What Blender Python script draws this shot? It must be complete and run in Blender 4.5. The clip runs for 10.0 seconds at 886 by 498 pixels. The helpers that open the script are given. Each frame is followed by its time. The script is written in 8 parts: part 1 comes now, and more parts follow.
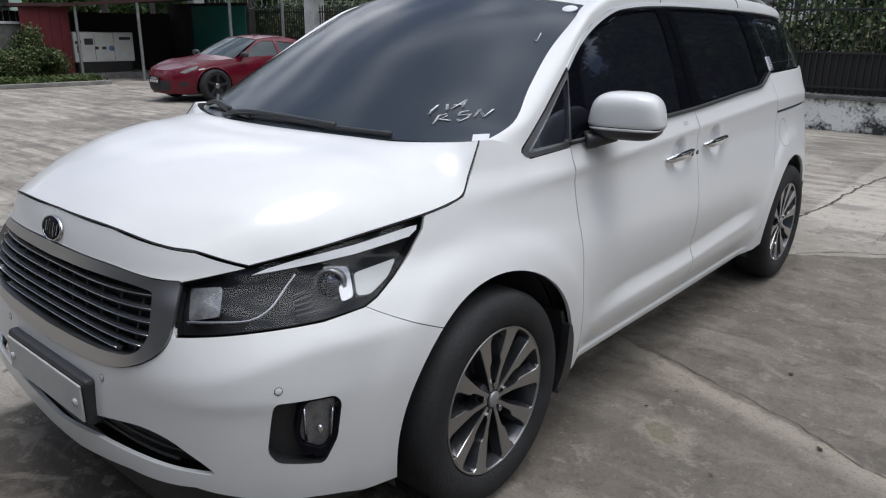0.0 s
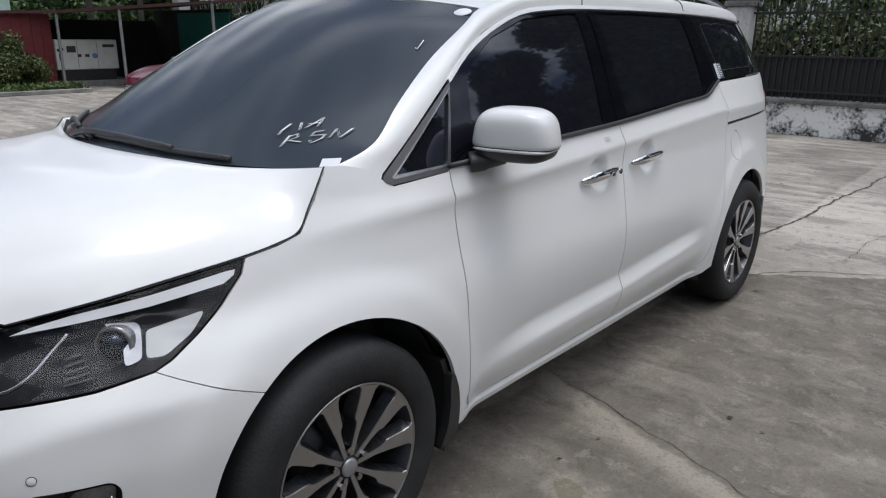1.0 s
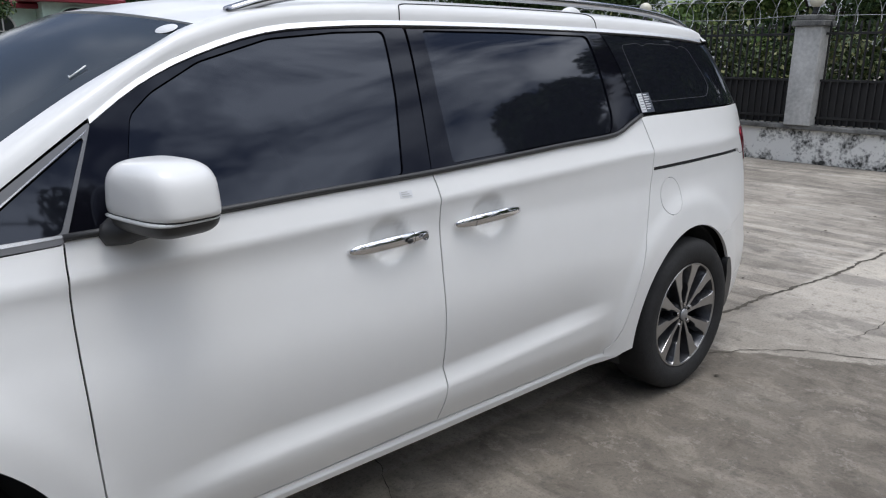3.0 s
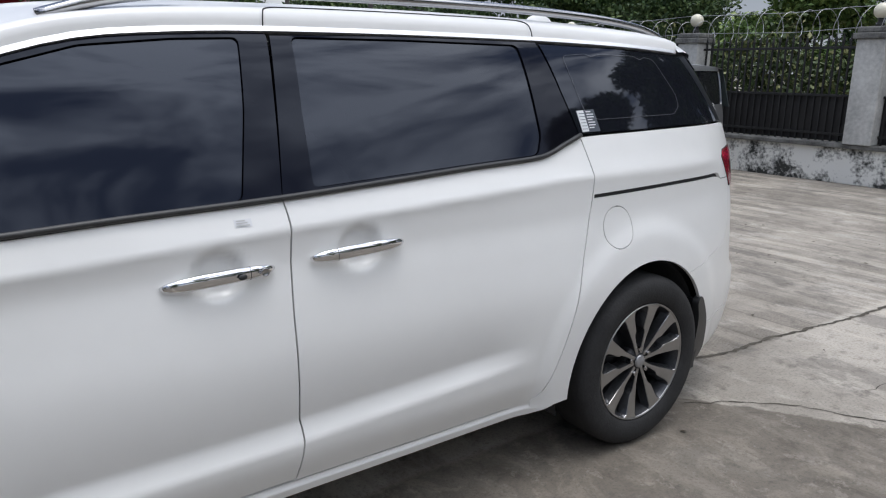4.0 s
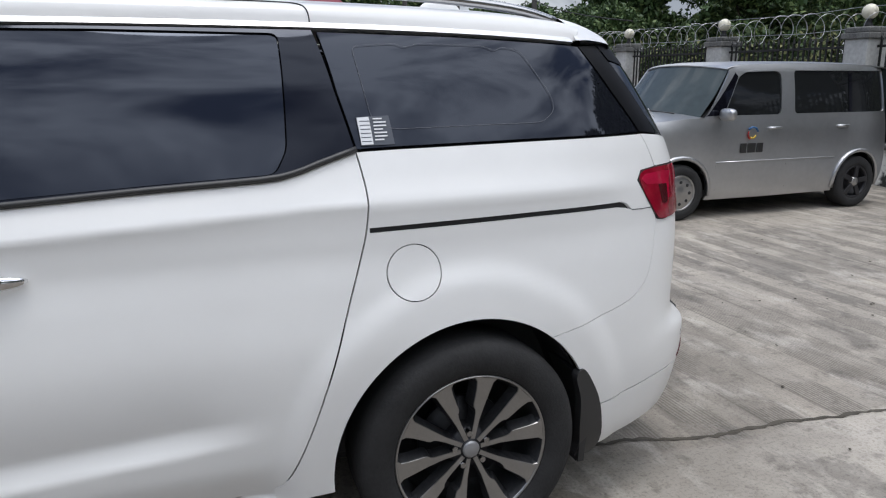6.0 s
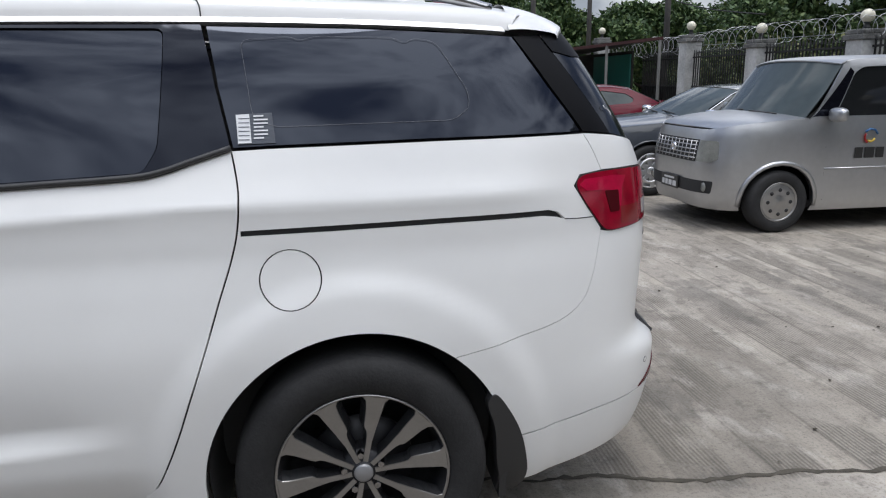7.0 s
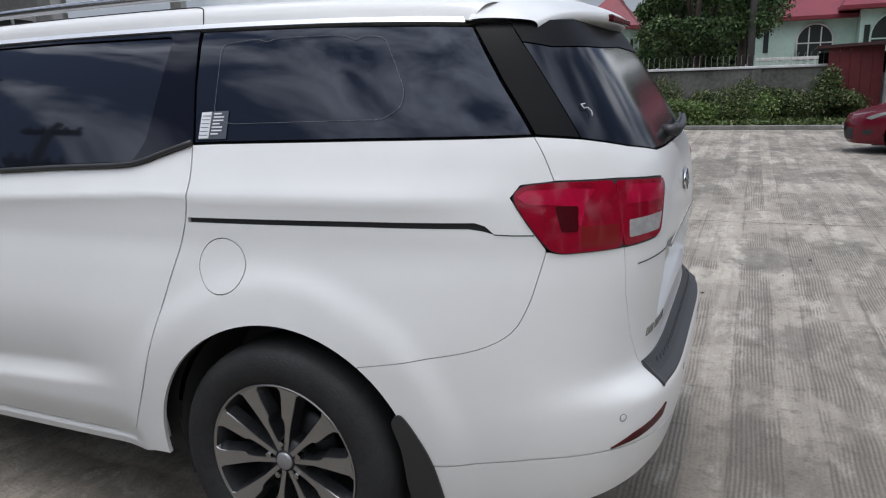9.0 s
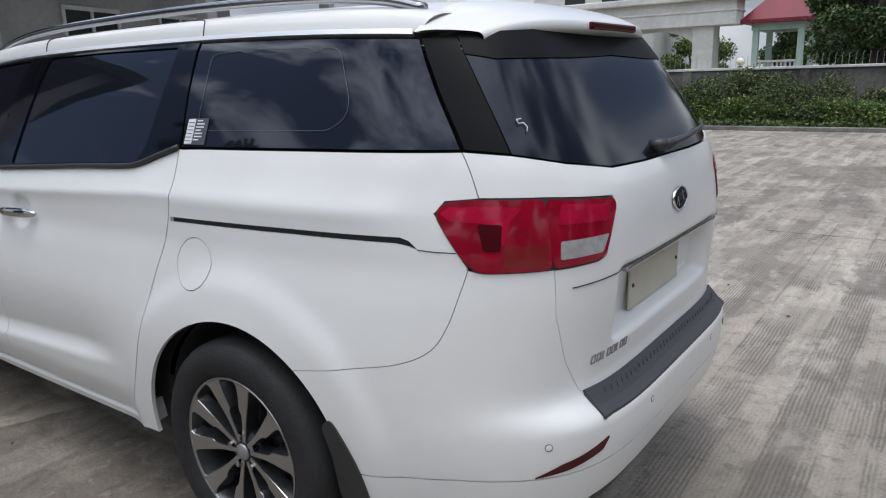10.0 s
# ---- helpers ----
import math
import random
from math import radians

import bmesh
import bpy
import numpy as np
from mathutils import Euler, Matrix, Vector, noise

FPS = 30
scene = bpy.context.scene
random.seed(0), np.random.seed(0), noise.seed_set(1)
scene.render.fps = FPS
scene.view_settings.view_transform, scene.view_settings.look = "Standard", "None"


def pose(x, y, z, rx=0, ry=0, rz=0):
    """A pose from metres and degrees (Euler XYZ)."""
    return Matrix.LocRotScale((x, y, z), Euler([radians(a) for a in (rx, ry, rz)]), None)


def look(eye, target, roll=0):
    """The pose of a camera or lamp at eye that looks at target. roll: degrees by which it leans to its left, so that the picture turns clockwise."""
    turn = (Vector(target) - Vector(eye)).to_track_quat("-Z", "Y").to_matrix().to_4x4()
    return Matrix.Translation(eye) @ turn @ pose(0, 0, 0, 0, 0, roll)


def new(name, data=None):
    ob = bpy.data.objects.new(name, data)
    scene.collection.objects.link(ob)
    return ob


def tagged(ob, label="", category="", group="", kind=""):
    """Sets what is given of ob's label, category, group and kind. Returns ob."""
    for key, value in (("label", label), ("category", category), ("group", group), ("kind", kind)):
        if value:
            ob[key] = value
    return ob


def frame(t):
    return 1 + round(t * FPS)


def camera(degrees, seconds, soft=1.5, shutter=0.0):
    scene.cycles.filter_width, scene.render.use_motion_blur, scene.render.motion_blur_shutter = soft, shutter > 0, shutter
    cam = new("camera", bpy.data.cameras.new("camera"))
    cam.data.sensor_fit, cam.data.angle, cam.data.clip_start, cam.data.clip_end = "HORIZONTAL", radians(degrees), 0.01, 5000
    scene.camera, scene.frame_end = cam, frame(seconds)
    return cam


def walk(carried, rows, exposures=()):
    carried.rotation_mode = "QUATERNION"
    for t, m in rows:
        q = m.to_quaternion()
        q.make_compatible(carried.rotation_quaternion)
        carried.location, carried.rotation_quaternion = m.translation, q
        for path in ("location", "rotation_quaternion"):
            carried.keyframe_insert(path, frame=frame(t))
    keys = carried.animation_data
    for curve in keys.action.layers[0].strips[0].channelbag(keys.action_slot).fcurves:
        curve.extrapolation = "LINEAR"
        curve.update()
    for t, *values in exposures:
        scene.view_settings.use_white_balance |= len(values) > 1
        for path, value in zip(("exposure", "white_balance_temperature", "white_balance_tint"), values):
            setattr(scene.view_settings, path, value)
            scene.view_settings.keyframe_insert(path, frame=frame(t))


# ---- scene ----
cam = camera(63.6, 10.0, 1.15)
PATH = [
    (0, (-1.696, -2.167, 1.515), (-0.238, -0.932, 0.924), 0.8),
    (0.5, (-1.42, -2.205, 1.525), (0.04, -0.972, 0.935), 0.7),
    (1, (-1.148, -2.273, 1.523), (0.307, -1.028, 0.945), 0.5),
    (1.5, (-0.843, -2.362, 1.537), (0.585, -1.084, 0.965), 0.5),
    (2, (-0.522, -2.435, 1.544), (0.867, -1.111, 0.98), 0.6),
    (2.5, (-0.199, -2.5, 1.535), (1.14, -1.118, 0.99), 0.4),
    (3, (0.118, -2.582, 1.527), (1.395, -1.132, 1.007), 0.3),
    (4.5, (1.153, -2.748, 1.524), (2.2, -1.114, 1.041), 0.8),
    (5, (1.529, -2.769, 1.512), (2.477, -1.075, 1.032), 0.7),
    (5.5, (1.909, -2.807, 1.503), (2.725, -1.044, 1.026), 0.3),
    (7, (3.023, -2.827, 1.466), (3.308, -0.902, 1.003), -0.8),
    (7.5, (3.349, -2.809, 1.451), (3.399, -0.864, 0.988), -1.1),
    (8, (3.676, -2.743, 1.459), (3.447, -0.814, 0.982), -1.2),
    (8.5, (4.004, -2.652, 1.46), (3.478, -0.782, 0.985), -1.4),
    (9, (4.275, -2.528, 1.453), (3.503, -0.742, 0.991), -1.9),
    (9.5, (4.528, -2.39, 1.452), (3.551, -0.703, 1.006), -2.0),
    (10, (4.776, -2.223, 1.484), (3.634, -0.648, 1.019), -1.7),
]
walk(cam, [(t, look(eye, target, roll)) for t, eye, target, roll in PATH], exposures=((0.0, -0.15), (1.5, -0.14), (3.0, -0.06), (4.5, 0.0), (7.5, -0.06), (9.0, -0.10), (10.0, -0.08)))

# ---- world and light: bright overcast with broken cloud ----
SUN_EL, SUN_AZ = radians(83), radians(176)
world = bpy.data.worlds.new("sky")
scene.world = world
world.use_nodes = True
wn, wl = world.node_tree.nodes, world.node_tree.links
wn.clear()
w_out = wn.new("ShaderNodeOutputWorld")
w_bg = wn.new("ShaderNodeBackground")
w_sky = wn.new("ShaderNodeTexSky")
w_sky.sky_type, w_sky.sun_disc = "NISHITA", False
w_sky.sun_elevation, w_sky.sun_rotation = SUN_EL, SUN_AZ
w_co = wn.new("ShaderNodeTexCoord")
w_map = wn.new("ShaderNodeMapping")
w_map.inputs["Scale"].default_value = (1.0, 1.0, 2.6)
w_noise = wn.new("ShaderNodeTexNoise")
w_noise.inputs["Scale"].default_value, w_noise.inputs["Detail"].default_value = 3.1, 10.0
w_noise.inputs["Roughness"].default_value, w_noise.inputs["Distortion"].default_value = 0.58, 0.5
w_ramp = wn.new("ShaderNodeValToRGB")
w_ramp.color_ramp.elements[0].position, w_ramp.color_ramp.elements[0].color = 0.41, (1.2, 1.65, 2.8, 1)
w_ramp.color_ramp.elements[1].position, w_ramp.color_ramp.elements[1].color = 0.62, (16.4, 16.8, 17.5, 1)
w_mix = wn.new("ShaderNodeMix")
w_mix.data_type = "RGBA"
w_mix.inputs[0].default_value = 0.86
wl.new(w_co.outputs["Generated"], w_map.inputs["Vector"])
wl.new(w_map.outputs["Vector"], w_noise.inputs["Vector"])
# thicker bright cloud high in the south, thinner elsewhere, and haze towards the horizon
w_dot = wn.new("ShaderNodeVectorMath")
w_dot.operation = "DOT_PRODUCT"
w_dot.inputs[1].default_value = (0.25, -0.50, 0.83)
w_gain, w_floor = wn.new("ShaderNodeMath"), wn.new("ShaderNodeMath")
w_gain.operation, w_floor.operation = "MULTIPLY_ADD", "MAXIMUM"
w_gain.inputs[1].default_value, w_gain.inputs[2].default_value, w_floor.inputs[1].default_value = 0.28, -0.215, -0.055
w_cover = wn.new("ShaderNodeMath")
w_cover.operation = "ADD"
w_sep, w_low, w_haze = wn.new("ShaderNodeSeparateXYZ"), wn.new("ShaderNodeMapRange"), wn.new("ShaderNodeMix")
w_low.inputs["From Min"].default_value, w_low.inputs["From Max"].default_value = 0.02, 0.24
w_low.inputs["To Min"].default_value, w_low.inputs["To Max"].default_value = 0.85, 0.0
w_haze.data_type = "RGBA"
w_haze.inputs[7].default_value = (5.6, 6.0, 6.5, 1)
wl.new(w_co.outputs["Generated"], w_dot.inputs[0]), wl.new(w_dot.outputs["Value"], w_gain.inputs[0]), wl.new(w_gain.outputs[0], w_floor.inputs[0])
wl.new(w_noise.outputs["Fac"], w_cover.inputs[0]), wl.new(w_floor.outputs[0], w_cover.inputs[1]), wl.new(w_cover.outputs[0], w_ramp.inputs["Fac"])
wl.new(w_co.outputs["Generated"], w_sep.inputs[0]), wl.new(w_sep.outputs["Z"], w_low.inputs["Value"])
wl.new(w_low.outputs["Result"], w_haze.inputs[0]), wl.new(w_mix.outputs[2], w_haze.inputs[6])
wl.new(w_sky.outputs["Color"], w_mix.inputs[6])
wl.new(w_ramp.outputs["Color"], w_mix.inputs[7])
# an overcast sky is brightest overhead
w_top, w_mul = wn.new("ShaderNodeMapRange"), wn.new("ShaderNodeVectorMath")
w_top.inputs["To Min"].default_value, w_top.inputs["To Max"].default_value = 0.62, 1.75
w_mul.operation = "SCALE"
wl.new(w_sep.outputs["Z"], w_top.inputs["Value"]), wl.new(w_haze.outputs[2], w_mul.inputs[0]), wl.new(w_top.outputs["Result"], w_mul.inputs["Scale"])
wl.new(w_mul.outputs["Vector"], w_bg.inputs["Color"])
w_bg.inputs["Strength"].default_value = 0.125
wl.new(w_bg.outputs["Background"], w_out.inputs["Surface"])
sun = new("sun", bpy.data.lights.new("sun", "SUN"))
sun.data.energy, sun.data.angle, sun.data.color = 1.2, radians(22), (1.0, 0.985, 0.975)
sun.matrix_world = look((0, 0, 30), (30 * math.cos(SUN_EL) * -math.sin(SUN_AZ), 30 * math.cos(SUN_EL) * -math.cos(SUN_AZ), 30 - 30 * math.sin(SUN_EL)))


# ---- materials ----
def material(name, base, rough=0.5, metal=0.0, spec=0.5, grain=0.0, scale=8.0, bump=0.0, bump_scale=60.0, coat=0.0, dark=None, spots=None):
    """A principled material; grain: how far a noise moves the colour towards dark."""
    m = bpy.data.materials.new(name)
    m.use_nodes = True
    n, l = m.node_tree.nodes, m.node_tree.links
    p = n["Principled BSDF"]
    p.inputs["Base Color"].default_value = (*base, 1)
    p.inputs["Roughness"].default_value, p.inputs["Metallic"].default_value = rough, metal
    p.inputs["Specular IOR Level"].default_value, p.inputs["Coat Weight"].default_value = spec, coat
    p.inputs["Coat Roughness"].default_value = 0.04
    co = n.new("ShaderNodeTexCoord")
    if grain:
        a, b = n.new("ShaderNodeTexNoise"), n.new("ShaderNodeTexNoise")
        a.inputs["Scale"].default_value, a.inputs["Detail"].default_value = scale, 8
        b.inputs["Scale"].default_value, b.inputs["Detail"].default_value = scale * 9, 4
        add = n.new("ShaderNodeMath")
        add.operation = "MULTIPLY_ADD"
        add.inputs[1].default_value, add.inputs[2].default_value = 0.35, 0.0
        wt = n.new("ShaderNodeMath")
        wt.operation = "MULTIPLY_ADD"
        wt.inputs[1].default_value = 0.65
        ramp = n.new("ShaderNodeValToRGB")
        ramp.color_ramp.elements[0].position, ramp.color_ramp.elements[1].position = 0.36, 0.64
        d = dark or tuple(c * (1 - grain) for c in base)
        ramp.color_ramp.elements[0].color, ramp.color_ramp.elements[1].color = (*d, 1), (*base, 1)
        l.new(co.outputs["Object"], a.inputs["Vector"]), l.new(co.outputs["Object"], b.inputs["Vector"])
        l.new(b.outputs["Fac"], add.inputs[0]), l.new(a.outputs["Fac"], wt.inputs[0]), l.new(add.outputs[0], wt.inputs[2])
        l.new(wt.outputs[0], ramp.inputs["Fac"]), l.new(ramp.outputs["Color"], p.inputs["Base Color"])
    if bump:
        c, bp = n.new("ShaderNodeTexNoise"), n.new("ShaderNodeBump")
        c.inputs["Scale"].default_value, c.inputs["Detail"].default_value = bump_scale, 6
        bp.inputs["Strength"].default_value, bp.inputs["Distance"].default_value = bump, 0.02
        l.new(co.outputs["Object"], c.inputs["Vector"]), l.new(c.outputs["Fac"], bp.inputs["Height"]), l.new(bp.outputs["Normal"], p.inputs["Normal"])
    return m


WHITE = material("pearl_white_paint", (0.80, 0.80, 0.79), 0.28, spec=0.45, grain=0.03, scale=1.3, coat=0.35)
LINER = material("dark_felt_liner", (0.085, 0.085, 0.085), 0.95, spec=0.1)
GAP = material("panel_gap_black", (0.026, 0.026, 0.027), 0.8)
TINT = material("tinted_glass", (0.009, 0.010, 0.014), 0.035, spec=0.40)
TINT.node_tree.nodes["Principled BSDF"].inputs["Specular Tint"].default_value = (0.80, 0.90, 1.12, 1)
TINT_R = material("deep_tinted_rear_glass", (0.004, 0.0045, 0.006), 0.14, spec=0.30)
TINT_R.node_tree.nodes["Principled BSDF"].inputs["Specular Tint"].default_value = (0.80, 0.90, 1.12, 1)
TINT_SOFT = material("tinted_windscreen_glass", (0.030, 0.037, 0.042), 0.16, spec=0.36)
TINT_SOFT.node_tree.nodes["Principled BSDF"].inputs["Specular Tint"].default_value = (0.82, 0.92, 1.1, 1)
GLOSS = material("gloss_black_trim", (0.005, 0.005, 0.008), 0.05, spec=0.22)
GLOSS.node_tree.nodes["Principled BSDF"].inputs["Specular Tint"].default_value = (0.80, 0.90, 1.12, 1)
SATIN = material("satin_black_plastic", (0.032, 0.032, 0.033), 0.45, bump=0.05, bump_scale=300)
BADGE = material("emblem_black", (0.006, 0.006, 0.007), 0.5, spec=0.1)
FIN = material("satin_black_pillar_trim", (0.006, 0.006, 0.007), 0.35, spec=0.08)
GREYPL = material("dark_grey_plastic", (0.05, 0.052, 0.056), 0.55, bump=0.1, bump_scale=400)
CHROME = material("chrome", (0.78, 0.78, 0.79), 0.08, metal=1.0)
CHROME_B = material("brushed_bright_trim", (0.80, 0.80, 0.80), 0.38, metal=0.85)
TRIM_C = material("bright_trim", (0.46, 0.46, 0.47), 0.2, metal=1.0)
TRIM_Q = material("dark_satin_trim", (0.16, 0.16, 0.165), 0.32, metal=0.85)
CHROME_D = material("smoked_chrome", (0.42, 0.42, 0.43), 0.16, metal=1.0)
ALLOY = material("machined_alloy", (0.42, 0.415, 0.41), 0.28, metal=0.9, grain=0.12, scale=14)
ALLOY_W = material("dark_painted_alloy", (0.105, 0.107, 0.115), 0.30, metal=0.75, grain=0.35, scale=10)
ALLOY_D = material("dark_alloy", (0.03, 0.03, 0.033), 0.4, metal=0.4)
RUBBER = material("tyre_rubber", (0.034, 0.034, 0.035), 0.74, spec=0.25, grain=0.35, scale=9, bump=0.15, bump_scale=120)
RED = material("tail_lamp_red", (0.30, 0.004, 0.022), 0.12, spec=0.4, coat=0.4, grain=0.3, scale=24)
RED_B = material("tail_lamp_bright_red", (0.46, 0.006, 0.045), 0.12, spec=0.4, coat=0.4, grain=0.3, scale=30)
RED_D = material("tail_lamp_dark_red", (0.06, 0.003, 0.006), 0.2, spec=0.3)
AMBERD = material("tail_lamp_amber", (0.20, 0.014, 0.016), 0.12, spec=0.6)
CLEARP = material("clear_lamp_plastic", (0.62, 0.63, 0.62), 0.12, spec=0.6)
PLATE = material("plate_white", (0.56, 0.56, 0.55), 0.4, grain=0.08, scale=20)
PLATE_R = material("plate_cream", (0.55, 0.53, 0.44), 0.45, grain=0.1, scale=12)
SMOKED = material("dark_smoked_chrome", (0.52, 0.52, 0.53), 0.30, metal=1.0)
LAMPG = material("grey_lamp_reflector", (0.42, 0.42, 0.425), 0.20, metal=0.6, grain=0.6, scale=26)
LAMPW = material("white_light_guide", (0.93, 0.94, 0.95), 0.2)
SILVER = material("silver_logo", (0.38, 0.38, 0.38), 0.2, metal=0.9)
PAPER = material("sticker_paper", (0.72, 0.73, 0.75), 0.5)
PRINT = material("sticker_print", (0.06, 0.07, 0.09), 0.5)
CHALK = material("white_marker", (0.8, 0.8, 0.8), 0.7)


def clear_glass():
    m = bpy.data.materials.new("clear_lens")
    m.use_nodes = True
    n, l = m.node_tree.nodes, m.node_tree.links
    n.clear()
    o, mix, tr, gl = (n.new(k) for k in ("ShaderNodeOutputMaterial", "ShaderNodeMixShader", "ShaderNodeBsdfTransparent", "ShaderNodeBsdfGlossy"))
    tr.inputs["Color"].default_value = (0.9, 0.9, 0.91, 1)
    gl.inputs["Roughness"].default_value = 0.03
    mix.inputs[0].default_value = 0.03
    l.new(tr.outputs[0], mix.inputs[1]), l.new(gl.outputs[0], mix.inputs[2]), l.new(mix.outputs[0], o.inputs[0])
    return m


CLEAR = clear_glass()


# ---- mesh helpers ----
def empty(name, label="", category="", group="", at=None):
    ob = new(name)
    if at is not None:
        ob.matrix_basis = at
    return tagged(ob, label, category, group)


def mesh_part(name, verts, faces, mat, parent=None, label="", smooth=True, mats=None, idx=None):
    me = bpy.data.meshes.new(name)
    me.from_pydata([tuple(v) for v in verts], [], faces)
    for m in (mats or [mat]):
        me.materials.append(m)
    if idx:
        me.polygons.foreach_set("material_index", idx)
    if smooth:
        me.polygons.foreach_set("use_smooth", [True] * len(me.polygons))
    me.update()
    ob = new(name, me)
    ob.parent = parent
    if label:
        ob["label"] = label
    return ob


def part(name, bm, mat, parent=None, label="", smooth=False):
    me = bpy.data.meshes.new(name)
    bmesh.ops.recalc_face_normals(bm, faces=bm.faces)
    bm.to_mesh(me)
    bm.free()
    me.materials.append(mat)
    if smooth:
        me.polygons.foreach_set("use_smooth", [True] * len(me.polygons))
    ob = new(name, me)
    ob.parent = parent
    if label:
        ob["label"] = label
    return ob


def add_box(bm, x0, x1, y0, y1, z0, z1, bevel=0.0, segs=2, m=None):
    r = bmesh.ops.create_cube(bm, size=1, matrix=Matrix.Translation(((x0 + x1) / 2, (y0 + y1) / 2, (z0 + z1) / 2)) @ Matrix.Diagonal((abs(x1 - x0), abs(y1 - y0), abs(z1 - z0), 1)))
    vs = r["verts"]
    if bevel:
        es = list({e for v in vs for e in v.link_edges})
        r = bmesh.ops.bevel(bm, geom=es, offset=bevel, segments=segs, profile=0.5, affect="EDGES", clamp_overlap=True)
        vs = list({v for f in r["faces"] for v in f.verts} | {v for v in vs if v.is_valid})
    if m is not None:
        bmesh.ops.transform(bm, matrix=m, verts=vs)
    return vs


def box_part(name, x0, x1, y0, y1, z0, z1, mat, parent=None, bevel=0.004, label="", m=None):
    bm = bmesh.new()
    add_box(bm, x0, x1, y0, y1, z0, z1, bevel, 2, m)
    return part(name, bm, mat, parent, label)


def lathe(profile, segs=48, axis="y"):
    """verts and faces of a profile of (radius, along) turned about an axis"""
    verts, faces = [], []
    for k in range(segs):
        a = 2 * math.pi * k / segs
        for r, h in profile:
            c, s = r * math.cos(a), r * math.sin(a)
            verts.append((c, h, s) if axis == "y" else (c, s, h) if axis == "z" else (h, c, s))
    n = len(profile)
    for k in range(segs):
        for i in range(n - 1):
            a, b = k * n + i, ((k + 1) % segs) * n + i
            faces.append((a, b, b + 1, a + 1))
    return verts, faces


def tube(name, pts, radius, mat, parent=None, label="", segs=8, flat=1.0):
    """a round bar swept along points"""
    pts = [Vector(p) for p in pts]
    verts, faces = [], []
    up = Vector((0, 0, 1))
    for i, p in enumerate(pts):
        d = (pts[min(i + 1, len(pts) - 1)] - pts[max(i - 1, 0)]).normalized()
        u = d.cross(up)
        u = u.normalized() if u.length > 1e-4 else Vector((1, 0, 0))
        v = u.cross(d).normalized()
        r = radius[i] if isinstance(radius, (list, tuple)) else radius
        for k in range(segs):
            a = 2 * math.pi * k / segs
            verts.append(p + u * (r * flat * math.cos(a)) + v * (r * math.sin(a)))
    for i in range(len(pts) - 1):
        for k in range(segs):
            a, b = i * segs + k, i * segs + (k + 1) % segs
            faces.append((a, b, b + segs, a + segs))
    faces.append(tuple(range(segs))[::-1])
    faces.append(tuple(range((len(pts) - 1) * segs, len(pts) * segs)))
    return mesh_part(name, verts, faces, mat, parent, label)


def spline(pts, n=6):
    """points of a smooth curve through pts"""
    pts = [Vector(p) for p in pts]
    out = []
    for i in range(len(pts) - 1):
        p0, p1, p2, p3 = pts[max(i - 1, 0)], pts[i], pts[i + 1], pts[min(i + 2, len(pts) - 1)]
        for k in range(n):
            t = k / n
            out.append(0.5 * (2 * p1 + (p2 - p0) * t + (2 * p0 - 5 * p1 + 4 * p2 - p3) * t * t + (3 * p1 - p0 - 3 * p2 + p3) * t ** 3))
    out.append(pts[-1])
    return [tuple(p) for p in out]


def rounded(poly, r=0.02, n=4):
    """a closed polygon with its corners rounded"""
    out, k = [], len(poly)
    for i in range(k):
        a, b, c = Vector(poly[i - 1]), Vector(poly[i]), Vector(poly[(i + 1) % k])
        da, dc = a - b, c - b
        ra, rc = min(r, da.length * 0.45), min(r, dc.length * 0.45)
        p, q = b + da.normalized() * ra, b + dc.normalized() * rc
        for j in range(n + 1):
            t = j / n
            out.append(tuple(p * (1 - t) ** 2 + b * 2 * t * (1 - t) + q * t * t))
    return out


def inside(poly, x, y):
    hit = False
    j = len(poly) - 1
    for i in range(len(poly)):
        (xi, yi), (xj, yj) = poly[i], poly[j]
        if (yi > y) != (yj > y) and x < (xj - xi) * (y - yi) / (yj - yi) + xi:
            hit = not hit
        j = i
    return hit


def shrunk(poly, d):
    """the polygon moved inwards by d"""
    k = len(poly)
    area = sum(poly[i - 1][0] * poly[i][1] - poly[i][0] * poly[i - 1][1] for i in range(k))
    s = 1 if area > 0 else -1
    out = []
    for i in range(k):
        a, b, c = (Vector(poly[j % k]) for j in (i - 1, i, i + 1))
        e, f = (b - a), (c - b)
        if e.length < 1e-7 or f.length < 1e-7:
            out.append(tuple(b))
            continue
        e, f = e.normalized(), f.normalized()
        n = Vector((-(e.y + f.y), e.x + f.x))
        n = n.normalized() if n.length > 1e-5 else Vector((-e.y, e.x))
        out.append(tuple(b + n * (d * s)))
    return out


